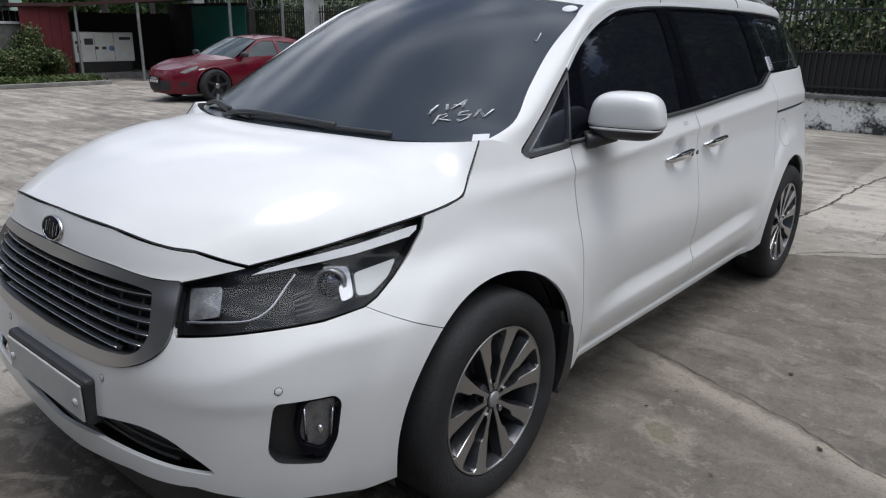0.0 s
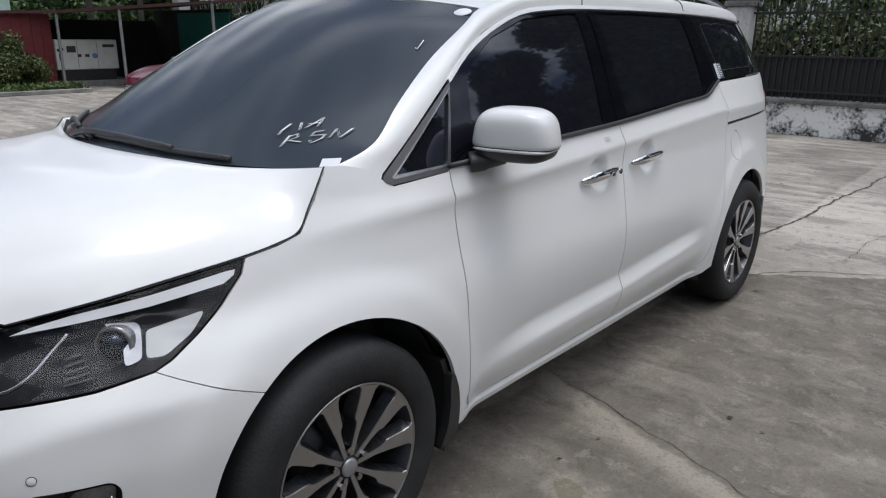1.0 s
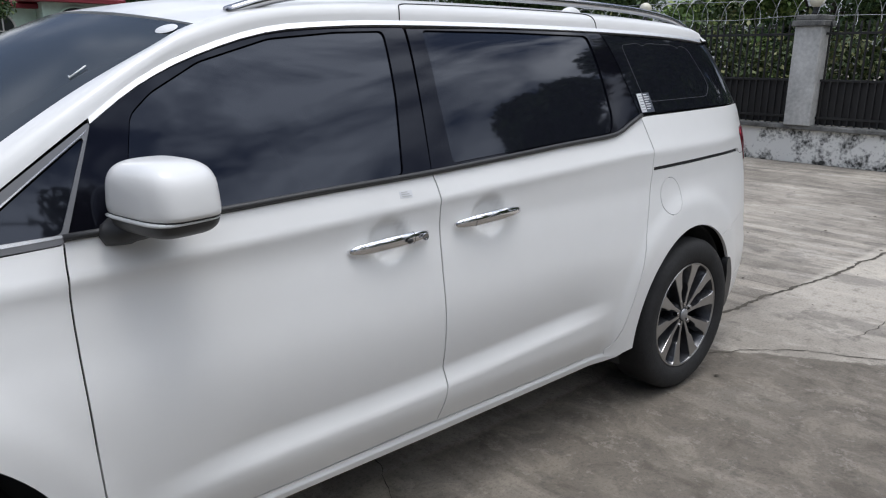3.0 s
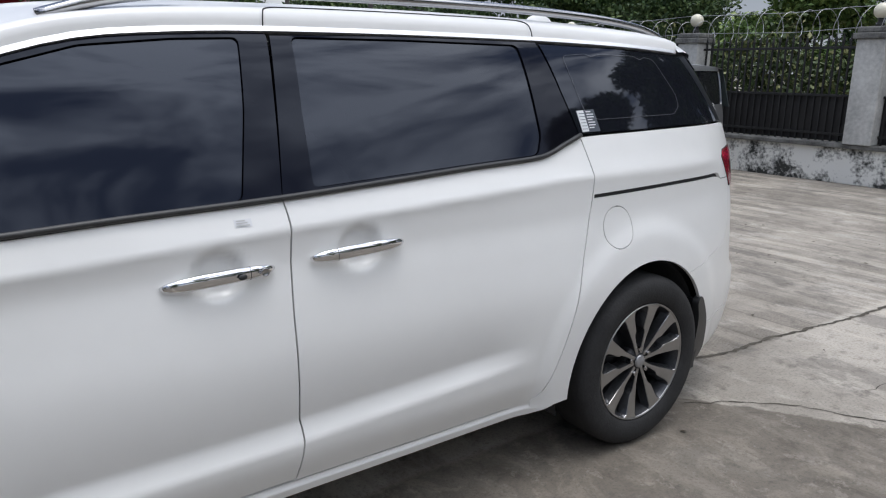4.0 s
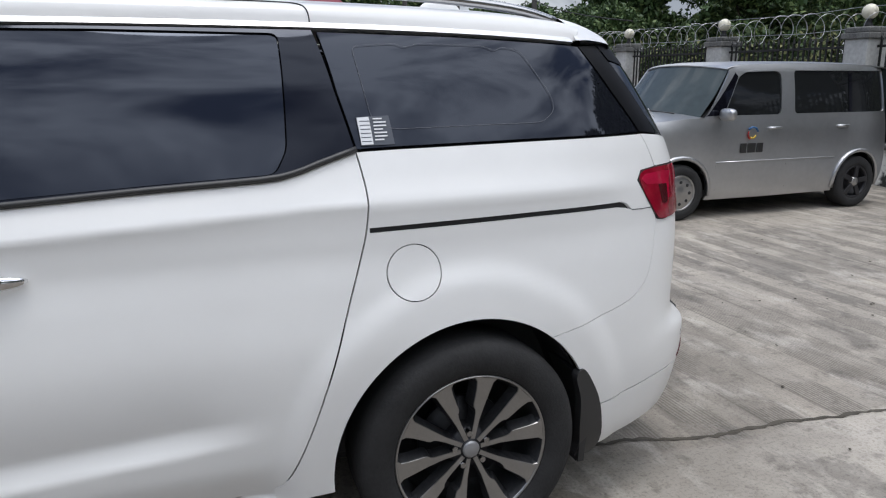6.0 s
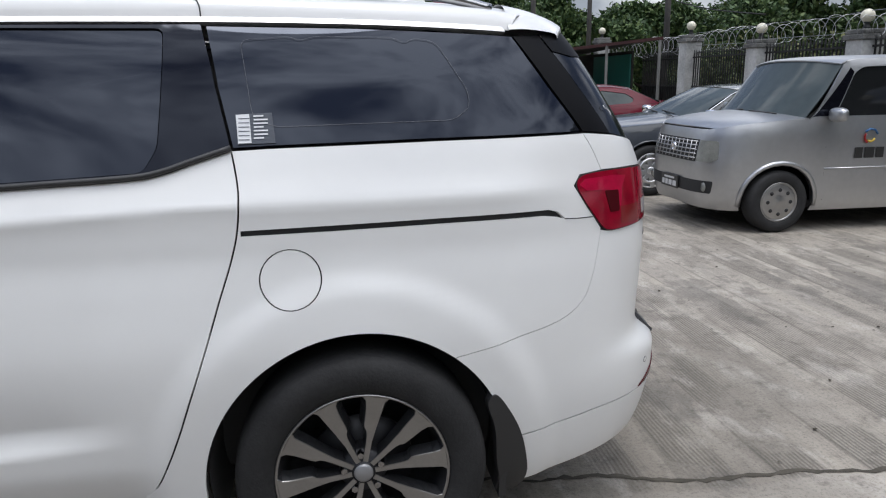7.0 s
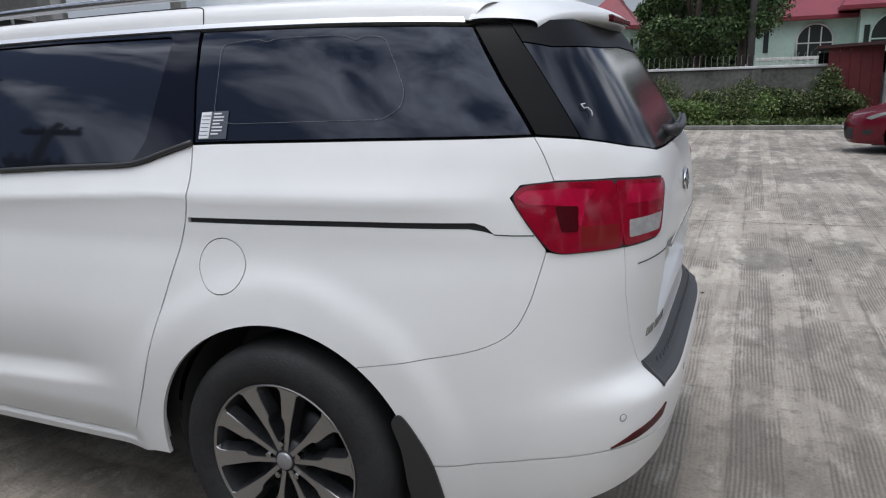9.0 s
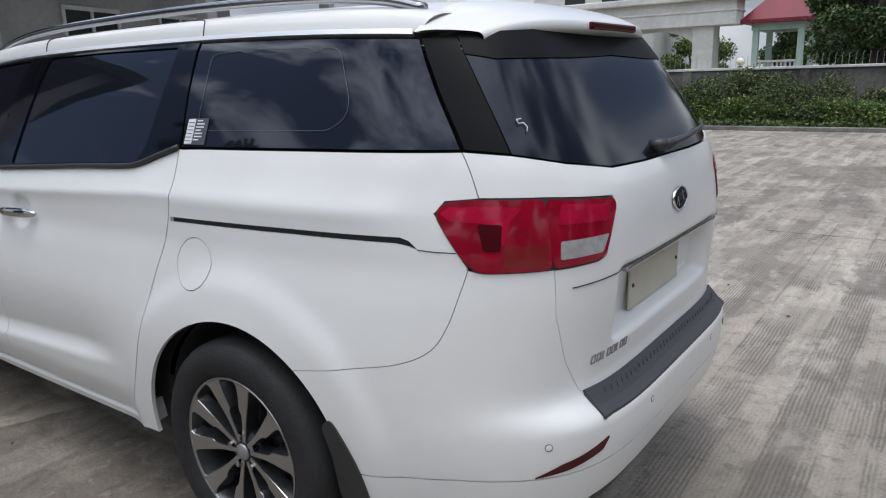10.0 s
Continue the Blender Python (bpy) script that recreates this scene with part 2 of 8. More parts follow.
def panel(name, poly, mat, parent, surface, inset=0.002, holes=(), depth=0.014, lift=0.0, du=0.03, dz=0.025, mirror="copy", label="", hole_inset=-0.002):
    """A sheet cut out of a surface(u, z) along a polygon of (u, z), with a turned-in rim. mirror: copy (a second part at the other side), weld (one part over the centre) or none."""
    poly = shrunk(poly, inset) if inset else list(poly)
    loops = [poly] + [shrunk(h, hole_inset) if hole_inset else list(h) for h in holes]
    u0, u1 = min(p[0] for p in poly), max(p[0] for p in poly)
    z0, z1 = min(p[1] for p in poly), max(p[1] for p in poly)
    nu, nz = max(1, math.ceil((u1 - u0) / du)), max(1, math.ceil((z1 - z0) / dz))
    bm = bmesh.new()
    grid = [[bm.verts.new((u0 + (u1 - u0) * i / nu, z0 + (z1 - z0) * j / nz, 0)) for i in range(nu + 1)] for j in range(nz + 1)]
    for j in range(nz):
        for i in range(nu):
            bm.faces.new((grid[j][i], grid[j][i + 1], grid[j + 1][i + 1], grid[j + 1][i]))
    for loop in loops:
        for i in range(len(loop)):
            (ax, ay), (bx, by) = loop[i - 1], loop[i]
            if abs(ax - bx) + abs(ay - by) < 1e-6:
                continue
            lx, hx, ly, hy = min(ax, bx) - 1e-5, max(ax, bx) + 1e-5, min(ay, by) - 1e-5, max(ay, by) + 1e-5
            near = []
            for f in bm.faces:
                cs = [v.co for v in f.verts]
                if max(c.x for c in cs) > lx and min(c.x for c in cs) < hx and max(c.y for c in cs) > ly and min(c.y for c in cs) < hy:
                    near.append(f)
            geom = set(near)
            for f in near:
                geom.update(f.edges), geom.update(f.verts)
            bmesh.ops.bisect_plane(bm, geom=list(geom), dist=1e-6, plane_co=(ax, ay, 0), plane_no=(by - ay, ax - bx, 0))
    dead = []
    for f in bm.faces:
        c = f.calc_center_median()
        if not inside(poly, c.x, c.y) or any(inside(h, c.x, c.y) for h in loops[1:]):
            dead.append(f)
    bmesh.ops.delete(bm, geom=dead, context="FACES")
    e = 1e-3
    for v in bm.verts:
        u, z = v.co.x, v.co.y
        p = Vector(surface(u, z))
        du_, dz_ = Vector(surface(u + e, z)) - Vector(surface(u - e, z)), Vector(surface(u, z + e)) - Vector(surface(u, z - e))
        nn = du_.cross(dz_)
        nn = nn.normalized() if nn.length > 1e-12 else Vector((0, -1, 0))
        v.co = p + nn * lift
        v.normal = nn
    norm = {v: v.normal.copy() for v in bm.verts}
    rim = [ed for ed in bm.edges if ed.is_boundary and not (mirror == "weld" and all(abs(v.co.y) < 0.002 for v in ed.verts))]
    twins = {}
    for f in bm.faces:
        f.smooth = True
    if depth:
        new_faces = []
        for ed in rim:
            f = ed.link_faces[0]
            a, b = ed.verts
            pair = []
            for v in (a, b):
                if v not in twins:
                    twins[v] = (bm.verts.new(v.co), bm.verts.new(v.co - norm[v] * depth))
                pair.append(twins[v])
            new_faces.append((pair[1][0], pair[0][0], pair[0][1], pair[1][1]) if f.loops[0] else None)
        for nf in new_faces:
            try:
                bm.faces.new(nf)
            except ValueError:
                pass
    me = bpy.data.meshes.new(name)
    if mirror == "weld":
        g = bmesh.ops.duplicate(bm, geom=bm.verts[:] + bm.edges[:] + bm.faces[:])["geom"]
        vs = [x for x in g if isinstance(x, bmesh.types.BMVert)]
        for v in vs:
            v.co.y = -v.co.y
        bmesh.ops.reverse_faces(bm, faces=[x for x in g if isinstance(x, bmesh.types.BMFace)])
        mid = [v for v in bm.verts if abs(v.co.y) < 0.002]
        for v in mid:
            v.co.y = 0
        bmesh.ops.remove_doubles(bm, verts=mid, dist=1e-5)
    bm.to_mesh(me)
    me.materials.append(mat)
    ob = new(name, me)
    ob.parent = parent
    if label:
        ob["label"] = label
    if mirror == "copy":
        for v in bm.verts:
            v.co.y = -v.co.y
        bmesh.ops.reverse_faces(bm, faces=bm.faces[:])
        m2 = bpy.data.meshes.new(name)
        bm.to_mesh(m2)
        m2.materials.append(mat)
        o2 = new(name, m2)
        o2.parent = parent
        if label:
            o2["label"] = label
    bm.free()
    return [ob, o2] if mirror == "copy" else [ob]


def patch(name, stations, mat, parent, bulge=2.0, nv=24, depth=0.012, label="", x_pow=2.0, sub=5, first=None):
    """A sheet over the car's centre line: stations of (left point, centre x, centre z), joined by smooth curves."""
    rows = []
    ls = spline([s[0] for s in stations], sub)
    cs = spline([(s[1], 0, s[2]) for s in stations], sub)
    for a, c in zip(ls, cs):
        row = []
        for k in range(-nv, nv + 1):
            v = math.sin(math.pi / 2 * k / nv)
            w = 1 - abs(v) ** bulge
            row.append((a[0] + (c[0] - a[0]) * (1 - abs(v) ** x_pow), -a[1] * v, a[2] + (c[2] - a[2]) * w))
        rows.append(row)
    n = 2 * nv + 1
    if first:
        shift = [Vector(first(p[1])) - Vector(p) for p in rows[0]]
        for i, r in enumerate(rows):
            k = math.exp(-(i / 5.0) ** 2)
            rows[i] = [(p[0] + d.x * k, p[1], p[2] + d.z * k) for p, d in zip(r, shift)]
    verts = [p for r in rows for p in r]
    faces = [(i * n + k, i * n + k + 1, (i + 1) * n + k + 1, (i + 1) * n + k) for i in range(len(rows) - 1) for k in range(n - 1)]
    ob = mesh_part(name, verts, faces, mat, parent, label)
    bm = bmesh.new()
    bm.from_mesh(ob.data)
    bmesh.ops.recalc_face_normals(bm, faces=bm.faces)
    if sum(f.normal.z for f in bm.faces) < 0:
        bmesh.ops.reverse_faces(bm, faces=bm.faces[:])
    if depth:
        edge = [e for e in bm.edges if e.is_boundary]
        bm.normal_update()
        nm = {v: v.normal.copy() for e in edge for v in e.verts}
        tw = {v: (bm.verts.new(v.co), bm.verts.new(v.co - nm[v] * depth)) for v in nm}
        for e in edge:
            a, b = e.verts
            try:
                bm.faces.new((tw[a][0], tw[b][0], tw[b][1], tw[a][1]))
            except ValueError:
                pass
    for f in bm.faces:
        f.smooth = True
    bm.to_mesh(ob.data)
    bm.free()
    return ob


# ---- the white minivan: its skin ----
def lerp_key(keys, z):
    # smooth (Catmull-Rom-like monotone) interpolation through (z, value) keys
    if z <= keys[0][0]:
        return keys[0][1]
    if z >= keys[-1][0]:
        return keys[-1][1]
    for i in range(len(keys) - 1):
        z0, v0 = keys[i]
        z1, v1 = keys[i + 1]
        if z <= z1:
            h = z1 - z0; t = (z - z0) / h
            m0 = (v1 - keys[i - 1][1]) / (z1 - keys[i - 1][0]) if i else (v1 - v0) / h
            m1 = (keys[i + 2][1] - v0) / (keys[i + 2][0] - z0) if i + 2 < len(keys) else (v1 - v0) / h
            return ((2*t**3-3*t*t+1)*v0 + (t**3-2*t*t+t)*h*m0 + (-2*t**3+3*t*t)*v1 + (t**3-t*t)*h*m1)
XM = 1.5
FRONT = [(0.16, -0.90), (0.25, -0.945), (0.35, -0.962), (0.45, -0.963), (0.55, -0.958), (0.7, -0.945), (0.85, -0.92), (0.95, -0.895), (1.1, -0.84)]
REAR = [(0.2, 3.98), (0.3, 4.07), (0.45, 4.118), (0.57, 4.128), (0.6, 4.12), (0.65, 4.065), (0.72, 4.06), (0.95, 4.085), (1.1, 4.08), (1.2, 4.06), (1.3, 4.005), (1.5, 3.88), (1.65, 3.77)]
# the rear end without its step, towards which the corners fade
REAR_SIDE = [(0.2, 3.98), (0.3, 4.07), (0.45, 4.108), (0.55, 4.105), (0.65, 4.078), (0.75, 4.065), (0.95, 4.085), (1.1, 4.08), (1.2, 4.06)]
WIDE = [(0.16, 0.90), (0.25, 0.945), (0.4, 0.97), (0.6, 0.985), (0.75, 0.982), (0.9, 0.955), (1.0, 0.932), (1.06, 0.924), (1.125, 0.911), (1.2, 0.884), (1.3, 0.842), (1.4, 0.797), (1.5, 0.748), (1.6, 0.69), (1.64, 0.655), (1.68, 0.61)]
def outline(z):
    return lerp_key(FRONT, z), lerp_key(REAR, z), lerp_key(WIDE, z)
NOSE = [(0.5, 5.3), (0.62, 5.2), (0.8, 4.2), (0.88, 3.55), (0.95, 3.4), (1.0, 3.3), (1.1, 2.9), (1.3, 2.9)]
TAIL = [(0.3, 5.2), (1.1, 5.1), (1.2, 5.3), (1.3, 5.9), (1.45, 6.3), (1.6, 6.8)]
def smooth(a, b, v):
    t = min(1, max(0, (v - a) / (b - a))); return t * t * (3 - 2 * t)
def relief(x, z):
    d = 0.0
    # wheel arch flanges
    for hx, rc, out in ((0.0, 0.500, 0.010), (3.06, 0.525, 0.014)):
        r = math.hypot(x - hx, z - 0.36)
        if z > 0.2: d += out * (1 - smooth(rc, rc + 0.085, r))
    # rising ledge low on the doors, and the tuck below it
    doors = smooth(0.5, 0.95, x) * (1 - smooth(2.15, 2.5, x))
    e = z - 0.495 - 0.05 * (x - 0.6) - 0.027 * (1 - smooth(0.7, 1.6, x))
    g = math.exp(-e / 0.13) if e > 0 else 1 - min(1.0, -e / 0.064) ** 1.5
    d -= 0.027 * g * doors
    low = smooth(0.46, 0.62, x) * (1 - smooth(2.38, 2.56, x))
    d -= 0.040 * (1 - smooth(0.27, 0.455, z)) * low
    d += 0.012 * (1 - smooth(0.317, 0.329, z)) * low
    # shoulder crease
    zs = z - min(1.145, 1.022 + 0.047 * x)
    d += 0.0180 * (math.exp(-zs / 0.065) if zs > 0 else math.exp(zs / 0.040)) * smooth(-0.2, 0.3, x) * (1 - smooth(3.45, 3.78, x))
    # dished handle pockets
    for hx, hz in ((1.355, 1.000), (1.775, 1.019)):
        r = math.hypot((x - hx) / 0.078, (z - hz) / 0.072)
        d -= 0.026 * (1 - smooth(0.60, 1.0, r))
    if x < 0:
        zc = 0.735 - 0.42 * max(0.0, -0.60 - x) ** 1.45
        d += 0.021 * math.exp(-max(0.0, math.hypot(z - zc, 0.010) - 0.010) / 0.06) * (1 - smooth(-0.55, -0.15, x))
        d -= 0.007 * (1 - smooth(0.575, 0.612, z)) * (1 - smooth(-0.80, -0.70, x))
    return d
def rear_end(r, z, c):
    """how far back the skin reaches at the turn c (0 at the side, -1 at the rear centre)"""
    if z > 1.1: return r
    side = lerp_key(REAR_SIDE, z)
    return side + (r - side) * smooth(0.70, 0.83, -c)
def skin(phi, z):
    """point of the left skin; phi 0 at the front centre, pi at the rear centre"""
    f, r, w = outline(z)
    c, s = math.cos(phi), math.sin(phi)
    n = lerp_key(NOSE if c > 0 else TAIL, z)
    if c < 0:
        r = rear_end(r, z, c)
    k = (abs(c) ** n + abs(s) ** n) ** (-1 / n)
    x = XM - k * c * ((XM - f) if c > 0 else (r - XM))
    y = w * k * s
    if c < 0:
        x -= 0.075 * (1 - smooth(0.40, 0.455, y)) * smooth(0.755, 0.785, z) * (1 - smooth(0.955, 0.975, z))
    return x, -(y + relief(x, z) * smooth(0.15, 0.5, y)), z
def phi_of(x, z):
    f, r, w = outline(z)
    n = lerp_key(NOSE if x < XM else TAIL, z)
    back, phi = r, 0.0
    for turn in range(1 if x < XM else 4):
        q = (XM - x) / (XM - f) if x < XM else (XM - x) / (back - XM)
        q = max(-0.99999, min(0.99999, q))
        phi = math.atan2((1 - abs(q) ** n) ** (1 / n), q)
        if x >= XM: back = rear_end(r, z, math.cos(phi))
    return phi


K = 2.45


def van_skin(u, z):
    return skin(u / K, z)


def P(x, z):
    return (K * phi_of(x, z), z)


def face_phi(y, z, keys):
    w, n = lerp_key(WIDE, z), lerp_key(keys, z)
    q = min(0.9999, y / w)
    return math.atan2(q, (1 - q ** n) ** (1 / n))


def F(y, z):
    return (K * face_phi(y, z, NOSE), z)


def R(y, z):
    return (K * (math.pi - face_phi(y, z, TAIL)), z)


def at_skin(p, lift=0.0):
    q = van_skin(*p)
    return (q[0], q[1] - lift, q[2])


def circle(cx, cz, r, n=96, squash=1.0):
    return [P(cx + r * math.cos(2 * math.pi * k / n), cz + r * squash * math.sin(2 * math.pi * k / n)) for k in range(n)]


def curve2(pts, n=4):
    return [(p[0], p[1]) for p in spline([(a, b, 0) for a, b in pts], n)]


def curve_x(pts, n=4):
    """a smooth curve through skin points, drawn in side view"""
    flat = [(skin(u / K, z)[0], z, 0) for u, z in pts]
    return [P(p[0], p[1]) for p in spline(flat, n)]


van = empty("minivan", "pearl white minivan with tinted windows parked on stained concrete", "minivan")

FRONT_GAP = [P(0.470, 0.30), P(0.500, 0.40), P(0.490, 0.55), P(0.484, 0.75), P(0.485, 0.92), P(0.490, 1.058), P(0.497, 1.13)]
MID_GAP = [P(1.542, 0.346), P(1.558, 0.49), P(1.552, 0.56), P(1.548, 0.70), P(1.548, 0.864), P(1.562, 1.087), P(1.555, 1.172)]
REAR_GAP = [P(2.36, 0.337), P(2.445, 0.350), P(2.495, 0.383), P(2.555, 0.50), P(2.615, 0.655), P(2.66, 0.78), P(2.70, 0.90), P(2.735, 1.0), P(2.757, 1.085), P(2.764, 1.18), P(2.748, 1.287)]
BELT = [P(0.497, 1.13), P(0.911, 1.149), P(1.153, 1.160), P(1.555, 1.173), P(1.93, 1.192), P(2.2, 1.207), P(2.48, 1.219), P(2.57, 1.232), P(2.643, 1.255), P(2.748, 1.287)]
ARCH_F, ARCH_R = circle(0.014, 0.365, 0.425), circle(3.06, 0.36, 0.432)
front_gap, mid_gap, rear_gap = curve_x(FRONT_GAP), curve_x(MID_GAP, 5), curve_x(REAR_GAP)
BELT_A, BELT_B = curve2(BELT[:4]), curve2(BELT[3:])

# inner shell behind the gaps, and the floor
panel("inner_shell", [F(0, 0.24), P(0.0, 0.24), P(1.5, 0.24), P(3.0, 0.24), R(0, 0.26), R(0, 1.6), P(3.2, 1.6), P(1.4, 1.6), P(0.9, 1.5), P(0.45, 1.14), P(0.0, 0.97), F(0.3, 0.9), F(0, 0.9)], GAP, van, van_skin, inset=0,
      holes=[circle(0.014, 0.365, 0.437), circle(3.06, 0.36, 0.442)], lift=-0.08, depth=0, du=0.08, dz=0.08, mirror="weld")
box_part("underbody", -0.6, 3.7, -0.62, 0.62, 0.22, 0.30, GAP, van)

# side panels
panel("front_fender", [P(0.38, 0.26)] + front_gap + [P(0.49, 1.122), P(0.275, 1.107), P(0.240, 1.130), P(0.250, 1.147), P(0.19, 1.166), P(0.13, 1.180), P(0.078, 1.182), P(0.040, 1.132), P(0.002, 1.081), P(-0.045, 1.030), P(-0.11, 1.0105), P(-0.20, 0.995),
      P(-0.218, 0.961), P(-0.282, 0.901), P(-0.359, 0.852), P(-0.43, 0.817), P(-0.472, 0.802), P(-0.244, 0.6915), P(-0.1, 0.5), P(0.2, 0.30)], WHITE, van, van_skin, inset=0.0014, holes=[ARCH_F], du=0.02, dz=0.02)
panel("front_door", [P(0.5035, 0.385), P(0.508, 0.364), P(0.518, 0.350), P(0.535, 0.3435), P(1.0, 0.341)] + mid_gap + BELT_A[::-1] + front_gap[::-1][:-5], WHITE, van, van_skin, inset=0.0028, du=0.014, dz=0.012)
panel("sliding_door", [P(1.53, 0.343), P(2.0, 0.337)] + rear_gap + BELT_B[::-1] + mid_gap[::-1], WHITE, van, van_skin, du=0.014, dz=0.012)
panel("sill", [P(0.42, 0.292), P(1.0, 0.292), P(1.5, 0.286), P(2.46, 0.287), P(2.56, 0.312), P(2.56, 0.40), P(2.46, 0.372), P(2.36, 0.334), P(2.0, 0.333), P(1.0, 0.337), P(0.534, 0.3395), P(0.515, 0.347), P(0.5045, 0.363), P(0.500, 0.385), P(0.47, 0.385)], WHITE, van, van_skin, lift=-0.002, depth=0.08, dz=0.006)
FUEL = circle(2.888, 0.947, 0.081, 32, 0.97)
SLOT = [P(2.766, 1.068), P(3.0, 1.071), P(3.3, 1.075), P(3.62, 1.075), P(3.655, 1.070), P(3.685, 1.060), P(3.66, 1.080), P(3.635, 1.088), P(3.3, 1.087), P(3.0, 1.083), P(2.766, 1.080)]
SEAM = curve_x([P(3.335, 0.700), P(3.505, 0.729), P(3.65, 0.760), P(3.735, 0.805), P(3.775, 0.875), P(3.798, 0.955), P(3.812, 1.012)], 4)
LAMP_TOP = [P(3.722, 1.152), P(3.744, 1.180), P(3.825, 1.186), P(3.957, 1.184)]
LAMP_IN = [P(3.957, 1.184), R(0.465, 1.168), R(0.455, 1.15), R(0.515, 1.028), R(0.54, 1.018), P(3.985, 1.012)]
LAMP_LOW = [P(3.985, 1.012), P(3.84, 1.008), P(3.814, 1.022), P(3.770, 1.080)]
panel("rear_quarter_panel", [P(2.462, 0.312), P(2.455, 0.345)] + rear_gap[5:] + [P(2.85, 1.291), P(3.3, 1.298), P(3.764, 1.302), P(3.821, 1.190), P(3.742, 1.182), P(3.720, 1.152), P(3.768, 1.080), P(3.811, 1.020)] + SEAM[::-1] + [P(3.2, 0.5), P(2.72, 0.318)],
      WHITE, van, van_skin, holes=[ARCH_R, FUEL, SLOT], du=0.018, dz=0.018)
panel("fuel_flap", FUEL, WHITE, van, van_skin, inset=0.001, lift=0.0005)
panel("door_rail_channel", [P(2.76, 1.060), P(3.3, 1.066), P(3.70, 1.052), P(3.70, 1.092), P(3.3, 1.092), P(2.76, 1.086)], GAP, van, van_skin, lift=-0.013, depth=0)
tail_line = [at_skin(p, 0.0006) for p in (P(3.685, 1.060), P(3.73, 1.057), P(3.782, 1.056))]
for side in (1, -1):
    tube("quarter_joint", [(x, side * y, z) for x, y, z in tail_line], 0.0014, GAP, van, segs=5)

# rear bumper, tailgate and lamps
TG_EDGE = [P(3.987, 1.010), P(3.991, 0.970), P(3.994, 0.889), P(4.006, 0.758), R(0.575, 0.645)]
VAL = [P(3.49, 0.420), P(3.536, 0.427), P(3.793, 0.455), P(3.975, 0.463), R(0.60, 0.468), R(0.3, 0.47), R(0, 0.47)]
panel("rear_bumper", SEAM + [P(3.84, 1.006)] + TG_EDGE + [R(0.45, 0.642), R(0.25, 0.642), R(0, 0.642)] + VAL[::-1] + [P(3.4, 0.42), P(3.2, 0.5)], WHITE, van, van_skin, holes=[ARCH_R], inset=0.0002, du=0.018, dz=0.015, mirror="weld")
panel("rear_valance", [(u, z - 0.003) for u, z in VAL] + [R(0, 0.375), R(0.4, 0.368), R(0.57, 0.352), P(3.93, 0.30), P(3.78, 0.28), P(3.50, 0.25), P(3.35, 0.25), P(3.40, 0.40)], WHITE, van, van_skin, holes=[ARCH_R], du=0.02, mirror="weld")
panel("rear_lower_lip", [R(0.62, 0.31), R(0.5, 0.36), R(0, 0.372), R(0, 0.29), R(0.5, 0.28), R(0.62, 0.28)], SATIN, van, van_skin, lift=-0.012, du=0.04, mirror="weld", label="black plastic lower bumper edge")
panel("reflector", rounded([P(3.975, 0.466), P(4.04, 0.480), R(0.58, 0.508), R(0.555, 0.540), R(0.62, 0.520), P(4.03, 0.498)], 0.01), RED_D, van, van_skin, lift=0.004, inset=0, label="slim red bumper reflector")
GLASS_LOW = [R(0, 1.236), R(0.2, 1.236), R(0.42, 1.241), R(0.58, 1.266), P(3.875, 1.292), P(3.764, 1.302)]
panel("tailgate", [P(3.821, 1.190), P(3.825, 1.190), P(3.957, 1.188), R(0.463, 1.172), R(0.451, 1.15), R(0.511, 1.024), R(0.54, 1.014), P(3.988, 1.008)] + TG_EDGE[1:] + [R(0.4, 0.648), R(0, 0.648)] + GLASS_LOW, WHITE, van, van_skin, du=0.016, dz=0.012, mirror="weld")
panel("tail_lamp", rounded(LAMP_TOP + LAMP_LOW, 0.034, 6), RED, van, van_skin, inset=-0.0005, lift=0.005, label="crimson outer tail lamp")
panel("tail_lamp", rounded(LAMP_IN, 0.022, 5), RED, van, van_skin, inset=0.0008, lift=0.005, label="crimson inner tail lamp")
panel("tail_lamp_bezel", rounded(LAMP_TOP + LAMP_IN[1:5] + LAMP_LOW, 0.03, 5), GAP, van, van_skin, lift=0.0015, inset=-0.0035, depth=0.01)
panel("light_bar", rounded([P(3.735, 1.152), P(3.755, 1.168), P(3.86, 1.171), P(3.915, 1.165), P(3.897, 1.135), P(3.889, 1.076), P(3.884, 1.076), P(3.874, 1.124), P(3.83, 1.130), P(3.76, 1.134)], 0.004), RED_B, van, van_skin, lift=0.006, inset=0, label="bright crimson light bar")
panel("light_bar", rounded([P(3.985, 1.170), R(0.485, 1.156), R(0.50, 1.115), P(3.985, 1.120)], 0.008), RED_B, van, van_skin, lift=0.006, inset=0, label="bright crimson light bar")
panel("brake_reflector", rounded([P(3.826, 1.128), P(3.880, 1.126), P(3.882, 1.062), P(3.845, 1.062)], 0.008), RED_D, van, van_skin, lift=0.0065, inset=0)
panel("turn_signal", rounded([P(3.888, 1.074), P(3.972, 1.074), P(3.975, 1.020), P(3.890, 1.020)], 0.006), AMBERD, van, van_skin, lift=0.0055, inset=0)
panel("reversing_lamp", rounded([R(0.645, 1.079), R(0.502, 1.080), R(0.528, 1.036), R(0.65, 1.033)], 0.008), material("grey_reversing_lens", (0.42, 0.41, 0.41), 0.2, spec=0.5, grain=0.3, scale=40), van, van_skin, lift=0.0055, inset=0, label="clear white reversing lamp")

